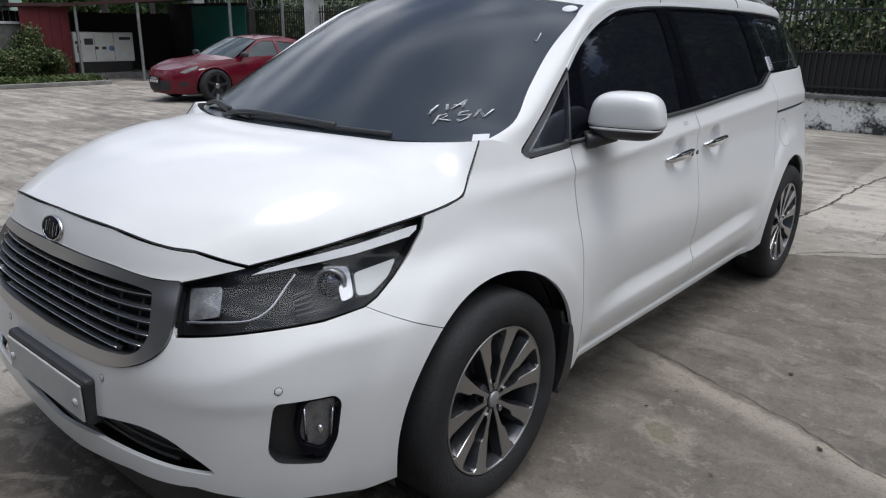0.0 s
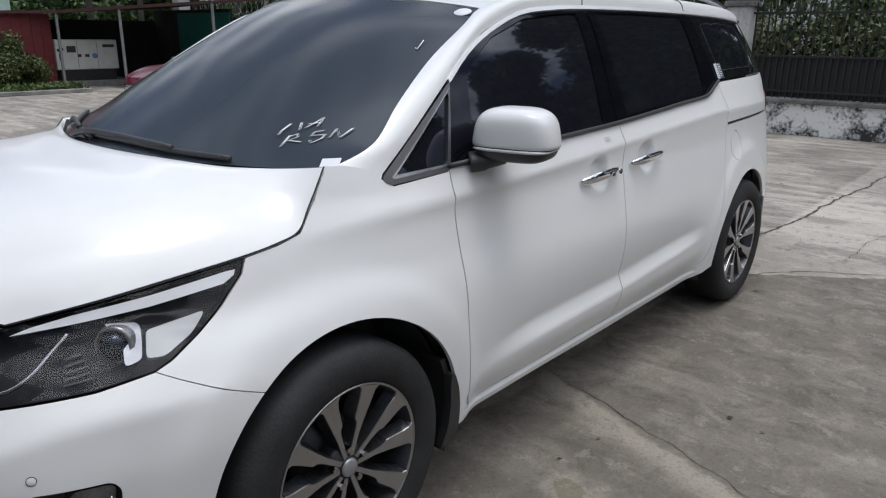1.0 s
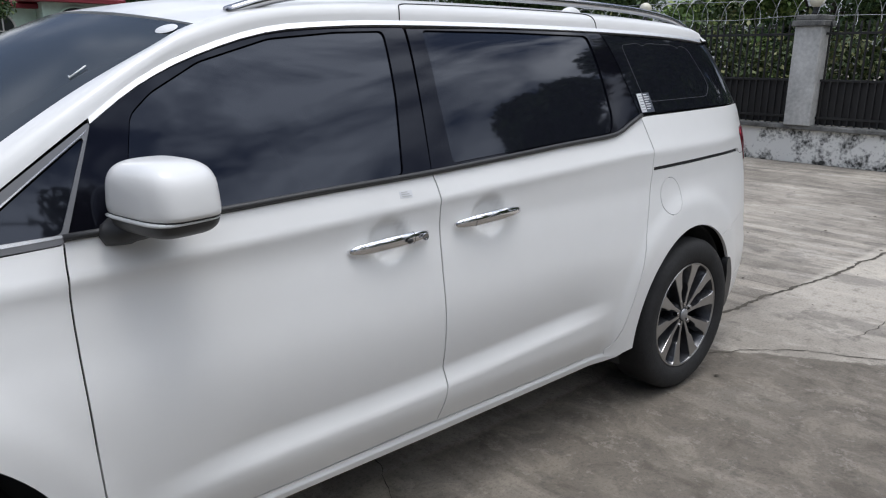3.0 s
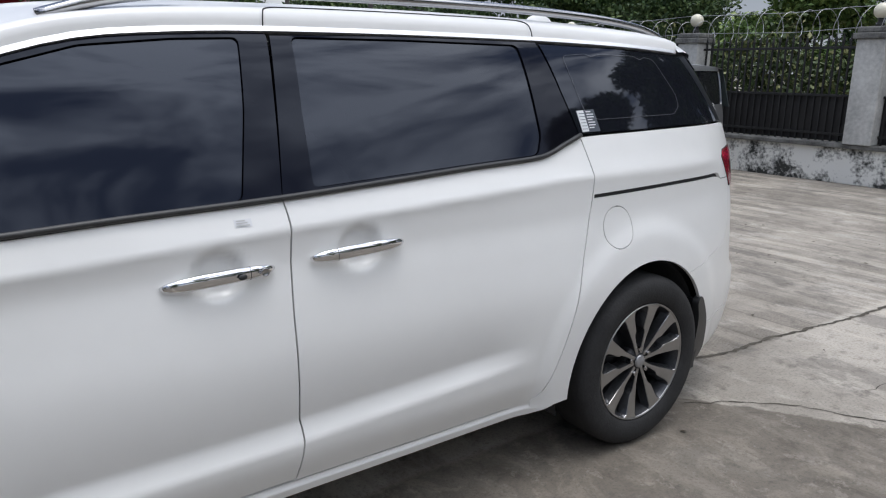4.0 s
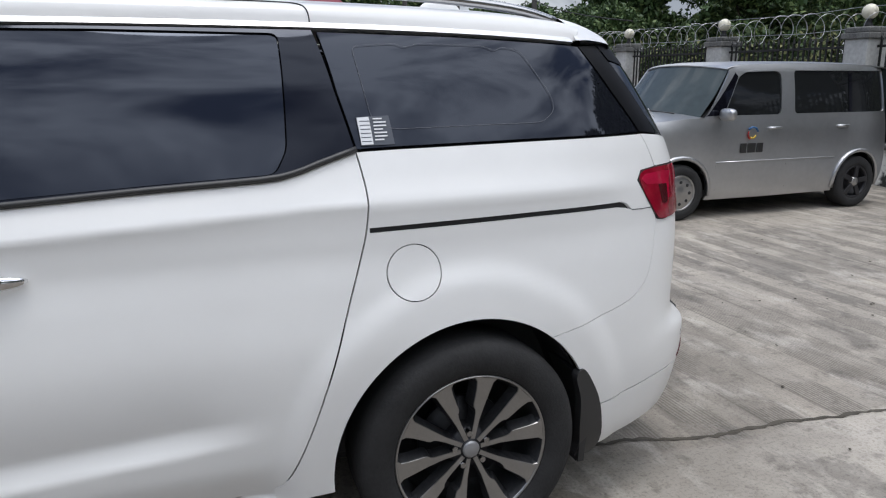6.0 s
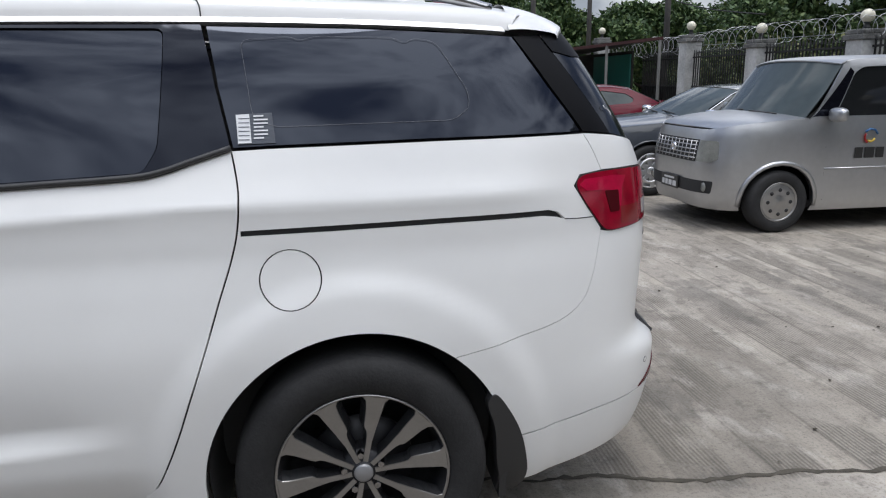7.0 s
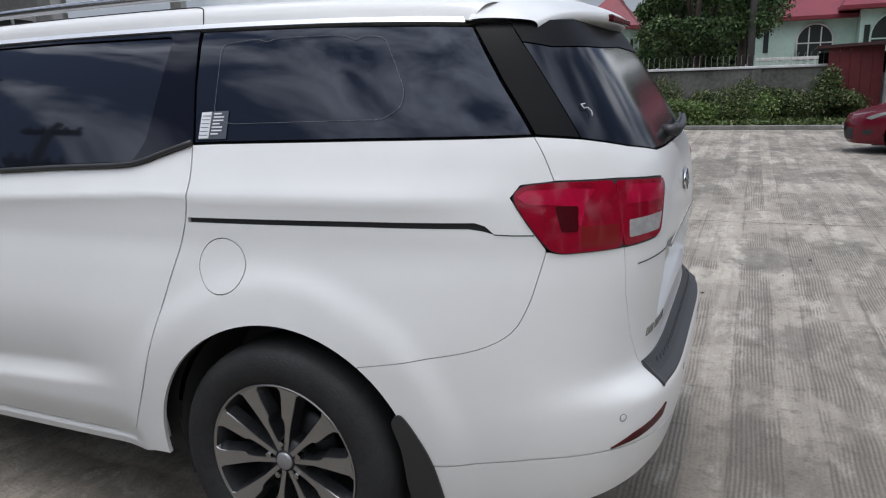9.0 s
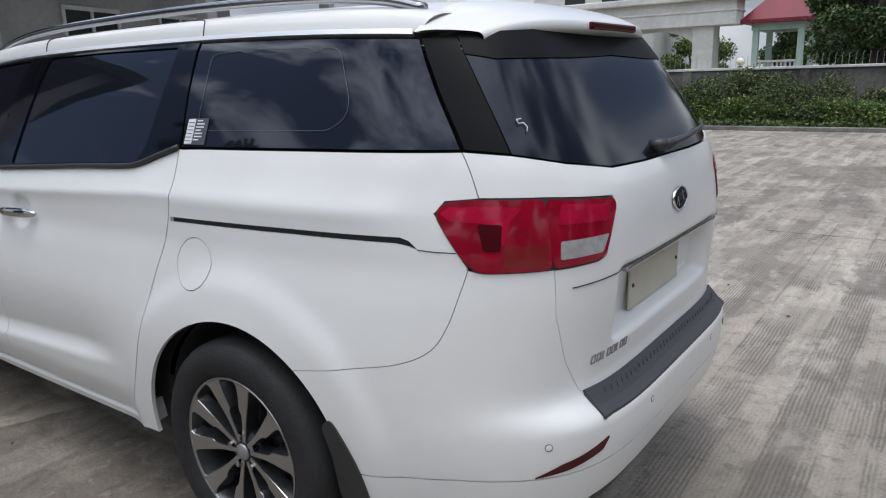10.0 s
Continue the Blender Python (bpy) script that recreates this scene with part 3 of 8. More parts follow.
# side windows and pillars
TOP = [P(0.605, 1.372), P(0.734, 1.456), P(0.896, 1.527), P(1.113, 1.588), P(1.349, 1.612), P(1.612, 1.623), P(2.1, 1.629), P(2.67, 1.628), P(3.1, 1.620), P(3.4, 1.608), P(3.545, 1.600)]
TOPC = curve2(TOP, 3)
FRONT_WINDOW = [P(0.655, 1.150), P(1.1, 1.171), P(1.445, 1.184), P(1.50, 1.41), P(1.532, 1.606), P(1.35, 1.598), P(1.12, 1.575), P(0.90, 1.513), P(0.76, 1.44), P(0.70, 1.39), P(0.664, 1.262)]
SLIDE_WINDOW = [P(1.655, 1.199), P(2.2, 1.226), P(2.52, 1.239), P(2.557, 1.30), P(2.567, 1.465), P(2.568, 1.612), P(2.1, 1.615), P(1.694, 1.611), P(1.67, 1.408)]
panel("quarter_light", rounded([P(0.285, 1.130), P(0.497, 1.140), P(0.592, 1.352)], 0.012), TINT, van, van_skin, lift=-0.008, inset=0.002)
panel("quarter_light_trim", rounded([P(0.237, 1.130), P(0.262, 1.109), P(0.50, 1.123), P(0.508, 1.14), P(0.610, 1.382), P(0.42, 1.256), P(0.335, 1.198)], 0.022), TRIM_Q, van, van_skin, inset=0, lift=0.002, holes=[rounded([P(0.292, 1.137), P(0.494, 1.145), P(0.585, 1.345)], 0.012)], label="dark satin metal surround")
panel("quarter_light_strip", [P(0.273, 1.1285), P(0.283, 1.1235), P(0.4985, 1.1365), P(0.4965, 1.1425), P(0.290, 1.1335)], TRIM_C, van, van_skin, inset=0, lift=0.004, label="thin bright chrome strip")
panel("quarter_light_strip", [P(0.273, 1.1285), P(0.290, 1.1345), P(0.588, 1.352), P(0.5975, 1.361)], TRIM_C, van, van_skin, inset=0, lift=0.004, label="thin bright chrome strip")
panel("front_door_window", rounded(FRONT_WINDOW, 0.02), TINT, van, van_skin, lift=-0.010, inset=0.001, du=0.04)
panel("sliding_door_window", rounded(SLIDE_WINDOW, 0.02), TINT, van, van_skin, lift=-0.008, inset=0.001, du=0.04)
panel("rear_quarter_window", [P(2.752, 1.294), P(2.85, 1.297), P(3.3, 1.304), P(3.758, 1.308), P(3.664, 1.443), P(3.612, 1.52), P(3.566, 1.590), P(3.5, 1.595), P(3.1, 1.613), P(2.682, 1.621), P(2.69, 1.58), P(2.715, 1.45)], TINT, van, van_skin, lift=-0.003, inset=0.002, du=0.04)
panel("window_frame", [P(0.50, 1.133)] + BELT_A[1:] + [P(1.60, 1.477), P(1.620, 1.615)] + TOPC[0:16][::-1], GLOSS, van, van_skin, inset=0.001, lift=-0.004,
      holes=[rounded(FRONT_WINDOW, 0.02)], label="gloss black door window frame")
panel("window_frame", BELT_B + [P(2.71, 1.45), P(2.676, 1.60), P(2.668, 1.626), P(2.1, 1.627), P(1.628, 1.615), P(1.605, 1.477)], GLOSS, van, van_skin, inset=0.001, lift=-0.002,
      holes=[rounded(SLIDE_WINDOW, 0.02)], label="gloss black sliding door frame")
top_edge = [(a, z + 0.014) for a, z in TOPC]
panel("window_trim", TOPC + top_edge[::-1], CHROME_B, van, van_skin, inset=0, lift=0.004, dz=0.01, label="thin bright strip above the windows")
for side in (1, -1):
    tube("belt_moulding", [(x, side * (y - 0.004) if side == 1 else -(y - 0.004), z + 0.008) for x, y, z in (at_skin(p) for p in curve2(BELT, 3))], 0.009, SATIN, van, segs=6)

# rear window and its dark sides
panel("rear_window", [R(0, 1.24), R(0.2, 1.24), R(0.42, 1.245), R(0.58, 1.270), P(3.875, 1.296), P(3.685, 1.565), R(0.5, 1.59), R(0, 1.60)], TINT_R, van, van_skin, lift=-0.004, inset=0.001, du=0.03, mirror="weld")
panel("rear_corner_glass", [P(3.873, 1.297), P(3.768, 1.308), P(3.671, 1.445), P(3.619, 1.522), P(3.57, 1.592), P(3.66, 1.60), P(3.683, 1.567)], FIN, van, van_skin, lift=-0.004, inset=0.002, du=0.03)
panel("window_band", [R(0, 1.540), R(0.30, 1.530), R(0.58, 1.530), P(3.70, 1.545), P(3.66, 1.60), R(0.4, 1.61), R(0, 1.61)], BADGE, van, van_skin, lift=-0.001, inset=0.001, depth=0, du=0.03, mirror="weld", label="black band across the top of the glass")

# bonnet, windscreen, pillars, roof
HOOD = [(at_skin(F(0.655, 0.920)), -0.868, 0.999), (at_skin(P(-0.53, 0.950)), -0.76, 1.070), (at_skin(P(-0.37, 0.976)), -0.60, 1.128), (at_skin(P(-0.205, 0.998)), -0.42, 1.162), (at_skin(P(-0.11, 1.0145)), -0.27, 1.170),
        (at_skin(P(-0.048, 1.034)), -0.19, 1.177), (at_skin(P(-0.002, 1.083)), -0.16, 1.176), (at_skin(P(0.036, 1.132)), -0.14, 1.170), (at_skin(P(0.072, 1.180)), -0.13, 1.160)]
NOSE_LINE = [(0.0, 0.999), (0.30, 0.993), (0.50, 0.962), (0.55, 0.957), (0.655, 0.920)]
for side in (1, -1):
    tube("bonnet_gap", [(x, side * (y - 0.0004), z + 0.0016) for x, y, z in spline([q[0] for q in HOOD], 6)], 0.0024, GAP, van, segs=5)
nose = [at_skin(F(0.655 * k / 30, lerp_key(NOSE_LINE, 0.655 * k / 30) + 0.001)) for k in range(30, -1, -1)]
nose = [(x - 0.0012, y, z + 0.001) for x, y, z in nose]
tube("bonnet_gap", nose + [(x, -y, z) for x, y, z in nose[:-1][::-1]], 0.0020, GAP, van, segs=5)
patch("bonnet", HOOD, WHITE, van, bulge=5.4, first=lambda y: at_skin(F(abs(y), lerp_key(NOSE_LINE, abs(y)) + 0.003)))
SCREEN = [((0.10, -0.793, 1.165), -0.14, 1.165), ((0.25, -0.814, 1.220), 0.0, 1.248), ((0.40, -0.768, 1.320), 0.15, 1.335), ((0.60, -0.715, 1.440), 0.36, 1.46), ((0.80, -0.685, 1.545), 0.58, 1.575), ((0.93, -0.655, 1.605), 0.75, 1.648)]
patch("windscreen", SCREEN, TINT_SOFT, van, bulge=2.2)
RAIL_IN = [(0.10, -0.793, 1.168), (0.25, -0.814, 1.223), (0.40, -0.768, 1.324), (0.60, -0.715, 1.444), (0.80, -0.685, 1.549), (0.93, -0.655, 1.609), (1.15, -0.625, 1.658), (1.45, -0.60, 1.688), (1.9, -0.585, 1.702), (2.6, -0.575, 1.706), (3.2, -0.56, 1.695), (3.5, -0.545, 1.675), (3.62, -0.53, 1.655)]
RAIL_OUT = [P(0.245, 1.142), P(0.335, 1.203), P(0.42, 1.262), P(0.605, 1.386), P(0.80, 1.502), P(0.92, 1.550), P(1.12, 1.604), P(1.42, 1.631), P(1.9, 1.642), P(2.6, 1.643), P(3.2, 1.630), P(3.45, 1.618), P(3.56, 1.606)]
rin, rout = spline(RAIL_IN, 6), spline([at_skin(p) for p in RAIL_OUT], 6)
for side in (1, -1):
    vs, fs = [], []
    for a, b in zip(rin, rout):
        for k in range(7):
            t = k / 6
            bul = (0.010 + 0.012 * min(1, max(0, (a[0] - 0.3) / 0.4))) * math.sin(math.pi * t)
            vs.append((a[0] + (b[0] - a[0]) * t, side * (a[1] + (b[1] - a[1]) * t - bul * 0.75), a[2] + (b[2] - a[2]) * t + bul * 0.8))
    for i in range(len(rin) - 1):
        for k in range(6):
            q = (i * 7 + k, i * 7 + k + 1, i * 7 + k + 8, i * 7 + k + 7)
            fs.append(q if side == -1 else q[::-1])
    mesh_part("side_rail", vs, fs, WHITE, van)
ROOF = [(RAIL_IN[i + 1], cx, cz) for i, cx, cz in ((4, 0.77, 1.655), (5, 1.02, 1.70), (6, 1.35, 1.728), (7, 1.8, 1.742), (8, 2.55, 1.748), (9, 3.2, 1.735), (10, 3.55, 1.715), (11, 3.66, 1.705))]
patch("roof", ROOF, WHITE, van, bulge=2.4)
for side in (1, -1):
    rail = spline([(1.05, side * -0.60, 1.645), (1.25, side * -0.60, 1.70), (1.6, side * -0.585, 1.735), (2.4, side * -0.57, 1.748), (3.0, side * -0.56, 1.738), (3.35, side * -0.55, 1.712), (3.52, side * -0.545, 1.675)], 5)
    tube("roof_rail", rail, 0.016, CHROME_D, van, "satin grey roof rail", flat=1.2)
# roof joints beside the sliding door
def rail_point(x, t, lift):
    """a point of the left side rail near x, at the fraction t from its inner to its outer edge"""
    for i in range(len(rin) - 1):
        if rin[i][0] <= x <= rin[i + 1][0]:
            k = (x - rin[i][0]) / (rin[i + 1][0] - rin[i][0])
            a, b = Vector(rin[i]).lerp(Vector(rin[i + 1]), k), Vector(rout[i]).lerp(Vector(rout[i + 1]), k)
            bul = (0.010 + 0.012 * min(1, max(0, (a.x - 0.3) / 0.4))) * math.sin(math.pi * t)
            p = a.lerp(b, t)
            return (x, p.y - bul * 0.75 - lift * 0.6, p.z + bul * 0.8 + lift * 0.8)


joint = [rail_point(q[0], min(1.0, q[1]), 0.0012) for q in spline([(1.618, 1.0, 0), (1.622, 0.7, 0), (1.634, 0.42, 0), (1.68, 0.28, 0), (1.80, 0.24, 0), (2.1, 0.22, 0), (2.45, 0.24, 0), (2.60, 0.30, 0), (2.648, 0.45, 0), (2.664, 0.7, 0), (2.668, 1.0, 0)], 6)]
for side in (1, -1):
    tube("roof_joint", [(x, side * y, z) for x, y, z in joint], 0.0020, GAP, van, segs=5)

# spoiler
SPOIL = [((3.555, -0.640, 1.608), 3.60, 1.712), ((3.61, -0.625, 1.610), 3.70, 1.694), ((3.67, -0.602, 1.606), 3.79, 1.668), ((3.715, -0.578, 1.600), 3.842, 1.645), ((3.728, -0.570, 1.590), 3.856, 1.632), ((3.724, -0.568, 1.578), 3.852, 1.610), ((3.69, -0.575, 1.573), 3.80, 1.600), ((3.58, -0.615, 1.578), 3.66, 1.592)]
patch("spoiler", SPOIL, WHITE, van, bulge=5.0, depth=0)
bm = bmesh.new()
add_box(bm, 3.842, 3.861, -0.17, 0.17, 1.612, 1.634, 0.005)
part("brake_lamp", bm, RED_D, van, "red high brake lamp in the spoiler")


# wheels
def alloy_wheel(parent, cx, cy, cz, turn, side=1):
    """side 1: the outer face looks to -y"""
    w = new("wheel")
    w.parent = parent
    w.matrix_basis = pose(cx, cy, cz, 0, 0, 0 if side == 1 else 180)
    prof = [(0.245, 0.09), (0.26, 0.105), (0.30, 0.118), (0.335, 0.112), (0.352, 0.098), (0.361, 0.080), (0.364, 0.04), (0.364, -0.04), (0.361, -0.080), (0.352, -0.098), (0.345, -0.105), (0.335, -0.112), (0.322, -0.1165), (0.30, -0.119), (0.275, -0.115), (0.26, -0.108), (0.251, -0.100), (0.246, -0.090), (0.245, 0.09)]
    v, f = lathe(prof, 64)
    mesh_part("tyre", v, f, RUBBER, w)
    v, f = lathe([(0.247, -0.090), (0.2505, -0.099), (0.249, -0.1045), (0.245, -0.1045), (0.2415, -0.099)], 72)
    mesh_part("rim", v, f, ALLOY, w, "thin machined rim edge")
    v, f = lathe([(0.2415, -0.099), (0.236, -0.085), (0.226, -0.05), (0.218, -0.01), (0.21, 0.04), (0.12, 0.055), (0.0, 0.055)], 56)
    mesh_part("rim_well", v, f, ALLOY_W, w)
    # spokes
    out = [(0.034, -0.0075), (0.095, -0.0085), (0.120, -0.0105), (0.133, -0.014), (0.142, -0.0215), (0.152, -0.0235), (0.205, -0.0265), (0.228, -0.031), (0.2415, -0.044), (0.2415, 0.037), (0.228, 0.0255), (0.19, 0.0205), (0.15, 0.0145), (0.10, 0.0085), (0.034, 0.0075)]
    for k in range(10):
        a = radians(turn + 36 * k)
        flip = 1 if k % 2 else -1
        vs, n = [], len(out)
        for lay in range(3):
            for r, t in out:
                yy = -0.0855 - 0.0165 * ((r - 0.034) / 0.2075) ** 1.6
                tt = t * flip * (0.94 if lay == 0 else 1.0 if lay == 1 else 1.5)
                if lay:
                    yy += 0.003 if lay == 1 else 0.034 + 0.022 * (1 - r / 0.24)
                vs.append((r * math.cos(a) - tt * math.sin(a), yy, r * math.sin(a) + tt * math.cos(a)))
        faces, idx = [tuple(range(n))], [0]
        for lay in range(2):
            for i in range(n):
                j = (i + 1) % n
                faces.append((lay * n + i, lay * n + j, (lay + 1) * n + j, (lay + 1) * n + i))
                idx.append(lay)
        mesh_part("spoke", vs, faces, ALLOY, w, smooth=False, mats=[ALLOY, ALLOY_W], idx=idx)
    v, f = lathe([(0.0, -0.092), (0.024, -0.091), (0.030, -0.086), (0.034, -0.082), (0.062, -0.076), (0.070, -0.06), (0.072, 0.02)], 32)
    mesh_part("hub", v, f, ALLOY_D, w)
    v, f = lathe([(0.0, -0.0955), (0.022, -0.0945), (0.0275, -0.091), (0.0285, -0.084)], 28)
    mesh_part("hub_cap", v, f, material_once("hub_cap_grey"), w, "silver grey hub cap")
    for k in range(5):
        a = radians(turn + 18 + 72 * k)
        bm = bmesh.new()
        bmesh.ops.create_cone(bm, cap_ends=True, segments=6, radius1=0.011, radius2=0.010, depth=0.03, matrix=Matrix.Translation((0.056 * math.cos(a), -0.078, 0.056 * math.sin(a))) @ Matrix.Rotation(radians(90), 4, "X"))
        part("wheel_nut", bm, CHROME_D, w)
    v, f = lathe([(0.05, -0.02), (0.15, -0.02), (0.15, 0.0), (0.05, 0.0)], 40)
    mesh_part("brake_disc", v, f, ALLOY_D, w)
    return w


material("hub_cap_grey", (0.33, 0.33, 0.34), 0.35, metal=0.5)


def material_once(name):
    return bpy.data.materials[name]


for hx, turn, ox in ((0.0, 0, 0.014), (3.06, 7, 0.0)):
    alloy_wheel(van, hx, -0.868, 0.364, turn, 1)
    alloy_wheel(van, hx, 0.868, 0.364, turn + 5, -1)
    for side in (1, -1):
        vs, fs = [], []
        for i in range(25):
            a = radians(-20 + 220 * i / 24)
            for y in (0.90, 0.62):
                vs.append((hx + ox + 0.438 * math.cos(a), -side * y, 0.36 + ox / 3 + 0.438 * math.sin(a)))
        for i in range(24):
            fs.append((2 * i, 2 * i + 1, 2 * i + 3, 2 * i + 2))
        mesh_part("wheel_arch_liner", vs, fs, LINER, van)
        box_part("wheel_arch_wall", hx - 0.44, hx + 0.44, -side * 0.64, -side * 0.60, 0.25, 0.8, LINER, van)
        # mud flap
        x0 = hx + 0.395
        mesh_v, mesh_f = [], []
        for i in range(7):
            t = i / 6
            z = 0.56 - 0.34 * t
            xx = hx + 0.425 * math.cos(math.asin(max(-0.6, min(0.95, (z - 0.36) / 0.425)))) if z > 0.3 else x0 + 0.02 - 0.03 * (0.3 - z)
            for y, dx in ((0.955, 0.0), (0.78, 0.0), (0.78, 0.022), (0.955, 0.022)):
                mesh_v.append((xx - 0.006 + dx, -side * (y + 0.012 * (1 - t) + (0.0 if hx < 1 else -0.035)), z))
        for i in range(6):
            for k in range(4):
                a, b = i * 4 + k, i * 4 + (k + 1) % 4
                mesh_f.append((a, b, b + 4, a + 4))
        mesh_f += [(0, 1, 2, 3), (24, 25, 26, 27)]
        mesh_part("mud_flap", mesh_v, mesh_f, SATIN, van, "black rubber mud flap", smooth=False)

panel("mud_flap", rounded([P(0.396, 0.512), P(0.412, 0.51), P(0.437, 0.455), P(0.452, 0.39), P(0.459, 0.32), P(0.459, 0.255), P(0.445, 0.225), P(0.39, 0.225), P(0.405, 0.32), P(0.405, 0.40), P(0.396, 0.47)], 0.02, 4), SATIN, van, van_skin, inset=0, lift=0.006, depth=0.03, label="black rubber mud flap edge")
panel("mud_flap", rounded([P(3.440, 0.575), P(3.458, 0.572), P(3.503, 0.50), P(3.534, 0.43), P(3.551, 0.35), P(3.556, 0.28), P(3.540, 0.232), P(3.45, 0.226), P(3.455, 0.35), P(3.448, 0.47), P(3.42, 0.55)], 0.03, 5), SATIN, van, van_skin, inset=0, lift=0.006, depth=0.03, label="black rubber mud flap edge")


# door mirrors
def superell(c, half, e=0.55, nu=28, nv=16, m=None, z_lo=-1.0, z_hi=1.0, taper=0.0):
    sp = lambda v, p: math.copysign(abs(v) ** p, v)
    verts, faces = [], []
    a0, a1 = math.asin(z_lo) if abs(z_lo) <= 1 else -math.pi / 2, math.asin(z_hi)
    for j in range(nv + 1):
        b = a0 + (a1 - a0) * j / nv
        for i in range(nu):
            a = 2 * math.pi * i / nu
            p = Vector((half[0] * sp(math.cos(b), e) * sp(math.cos(a), e), half[1] * sp(math.cos(b), e) * sp(math.sin(a), e), half[2] * sp(math.sin(b), e)))
            p.y *= 1 - taper * p.z / half[2]
            p = (m @ p if m else p) + Vector(c)
            verts.append(p)
    for j in range(nv):
        for i in range(nu):
            k = (i + 1) % nu
            faces.append((j * nu + i, j * nu + k, (j + 1) * nu + k, (j + 1) * nu + i))
    faces.append(tuple(range(nu))[::-1])
    faces.append(tuple(range(nv * nu, (nv + 1) * nu)))
    return verts, faces


for side in (1, -1):
    mir = new("door_mirror")
    mir.parent = van
    turn = Matrix.Rotation(radians(12 * side), 3, "Z")
    c = (0.68, -side * 1.005, 1.232)
    v, f = superell(c, (0.090, 0.130, 0.079), 0.60, m=turn, z_lo=-0.31, taper=0.12)
    mesh_part("mirror_shell", v, f, WHITE, mir)
    v, f = superell((c[0], c[1], c[2] - 0.010), (0.086, 0.126, 0.078), 0.5, m=turn, z_lo=-1, z_hi=-0.10)
    mesh_part("mirror_base", v, f, SATIN, mir, "black lower mirror casing")
    v, f = superell((c[0] - 0.004, c[1] - side * 0.002, c[2] - 0.047), (0.0885, 0.128, 0.0065), 0.5, nv=6, m=turn)
    mesh_part("turn_signal", v, f, CLEARP, mir, "slim clear turn signal strip")
    tube("mirror_stem", spline([(0.60, -side * 0.885, 1.135), (0.635, -side * 0.925, 1.145), (0.67, -side * 0.965, 1.160)], 4), [0.034] * 4 + [0.03] * 5, SATIN, mir, flat=1.5)
    bm = bmesh.new()
    add_box(bm, -0.004, 0.004, -0.078, 0.078, -0.036, 0.036, 0.003)
    bmesh.ops.transform(bm, matrix=Matrix.Translation((c[0] + 0.082, c[1] + side * 0.018, c[2])) @ turn.to_4x4(), verts=bm.verts)
    part("mirror_glass", bm, material("mirror_glass", (0.8, 0.8, 0.8), 0.02, metal=1.0) if side == 1 else bpy.data.materials["mirror_glass"], mir)

# door handles: a broad flat grip with a joint near one end, and a key lock on the front doors
for side in (1, -1):
    for x0, x1, z0, z1, joint in ((1.205, 1.505, 0.989, 1.000, 0.74), (1.612, 1.918, 1.009, 1.020, 0.24)):
        hd = new("door_handle")
        hd.parent = van
        hd["label"] = "chrome door handle"
        pts, rad = [], []
        for i in range(29):
            t = i / 28
            w = max(0.0, 1 - abs(2 * t - 1) ** 3.2) ** 0.55
            pts.append((x0 + (x1 - x0) * t, -side * (0.938 + 0.021 * math.sin(math.pi * t) ** 0.5), z0 + (z1 - z0) * t + 0.004 * math.sin(math.pi * t)))
            rad.append(0.004 + 0.0155 * w)
        tube("grip", pts, rad, CHROME, hd, segs=14, flat=0.55)
        i = round(joint * 28)
        q, d = Vector(pts[i]), (Vector(pts[i + 1]) - Vector(pts[i])).normalized() * 0.0007
        tube("grip_joint", [q - d, q + d], rad[i] + 0.0003, GAP, hd, segs=14, flat=0.56)
        if joint > 0.5:
            v, f = lathe([(0.0, -0.002), (0.0085, -0.002), (0.0105, -0.0045), (0.0115, 0.0)], 18)
            mesh_part("key_lock", [(a + 1.468, side * (b - 0.968), c + 1.0) for a, b, c in v], f, CHROME_D, hd)
            v, f = lathe([(0.0, -0.0015), (0.007, -0.001), (0.008, 0.001)], 16)
            mesh_part("touch_button", [(a * 1.5 + 1.405, side * (b - 0.975), c + 0.997) for a, b, c in v], f, SATIN, hd)

# front bumper, grille and lamps
GRILLE = curve2([F(0, 0.904), F(0.20, 0.903), F(0.335, 0.900), F(0.47, 0.886), F(0.538, 0.885)], 3) + curve2([F(0.546, 0.878), F(0.562, 0.84), F(0.580, 0.775), F(0.560, 0.725), F(0.487, 0.680), F(0.367, 0.643), F(0.20, 0.620), F(0, 0.608)], 4)
GRILLE_IN = curve2([F(0, 0.866), F(0.20, 0.870), F(0.345, 0.870), F(0.468, 0.860), F(0.497, 0.842), F(0.518, 0.775), F(0.512, 0.742), F(0.480, 0.709), F(0.406, 0.687), F(0.25, 0.670), F(0, 0.660)], 3)
HL = [F(0.545, 0.880), F(0.655, 0.917), P(-0.53, 0.946), P(-0.37, 0.972), P(-0.205, 0.994), P(-0.222, 0.961), P(-0.286, 0.901), P(-0.363, 0.852), P(-0.433, 0.818), P(-0.473, 0.804), P(-0.59, 0.791), P(-0.745, 0.783), F(0.585, 0.770)]
FOG = rounded([P(-0.748, 0.604), P(-0.605, 0.597), P(-0.589, 0.574), P(-0.600, 0.47), P(-0.633, 0.402), P(-0.745, 0.434), P(-0.764, 0.468)], 0.015)
INTAKE = curve2([F(0, 0.455), F(0.231, 0.452), F(0.38, 0.482), F(0.505, 0.505), F(0.60, 0.497), F(0.67, 0.458), F(0.712, 0.418)], 3) + curve2([F(0.706, 0.413), F(0.644, 0.415), F(0.492, 0.412), F(0.285, 0.391), F(0.092, 0.359), F(0, 0.348)], 3)
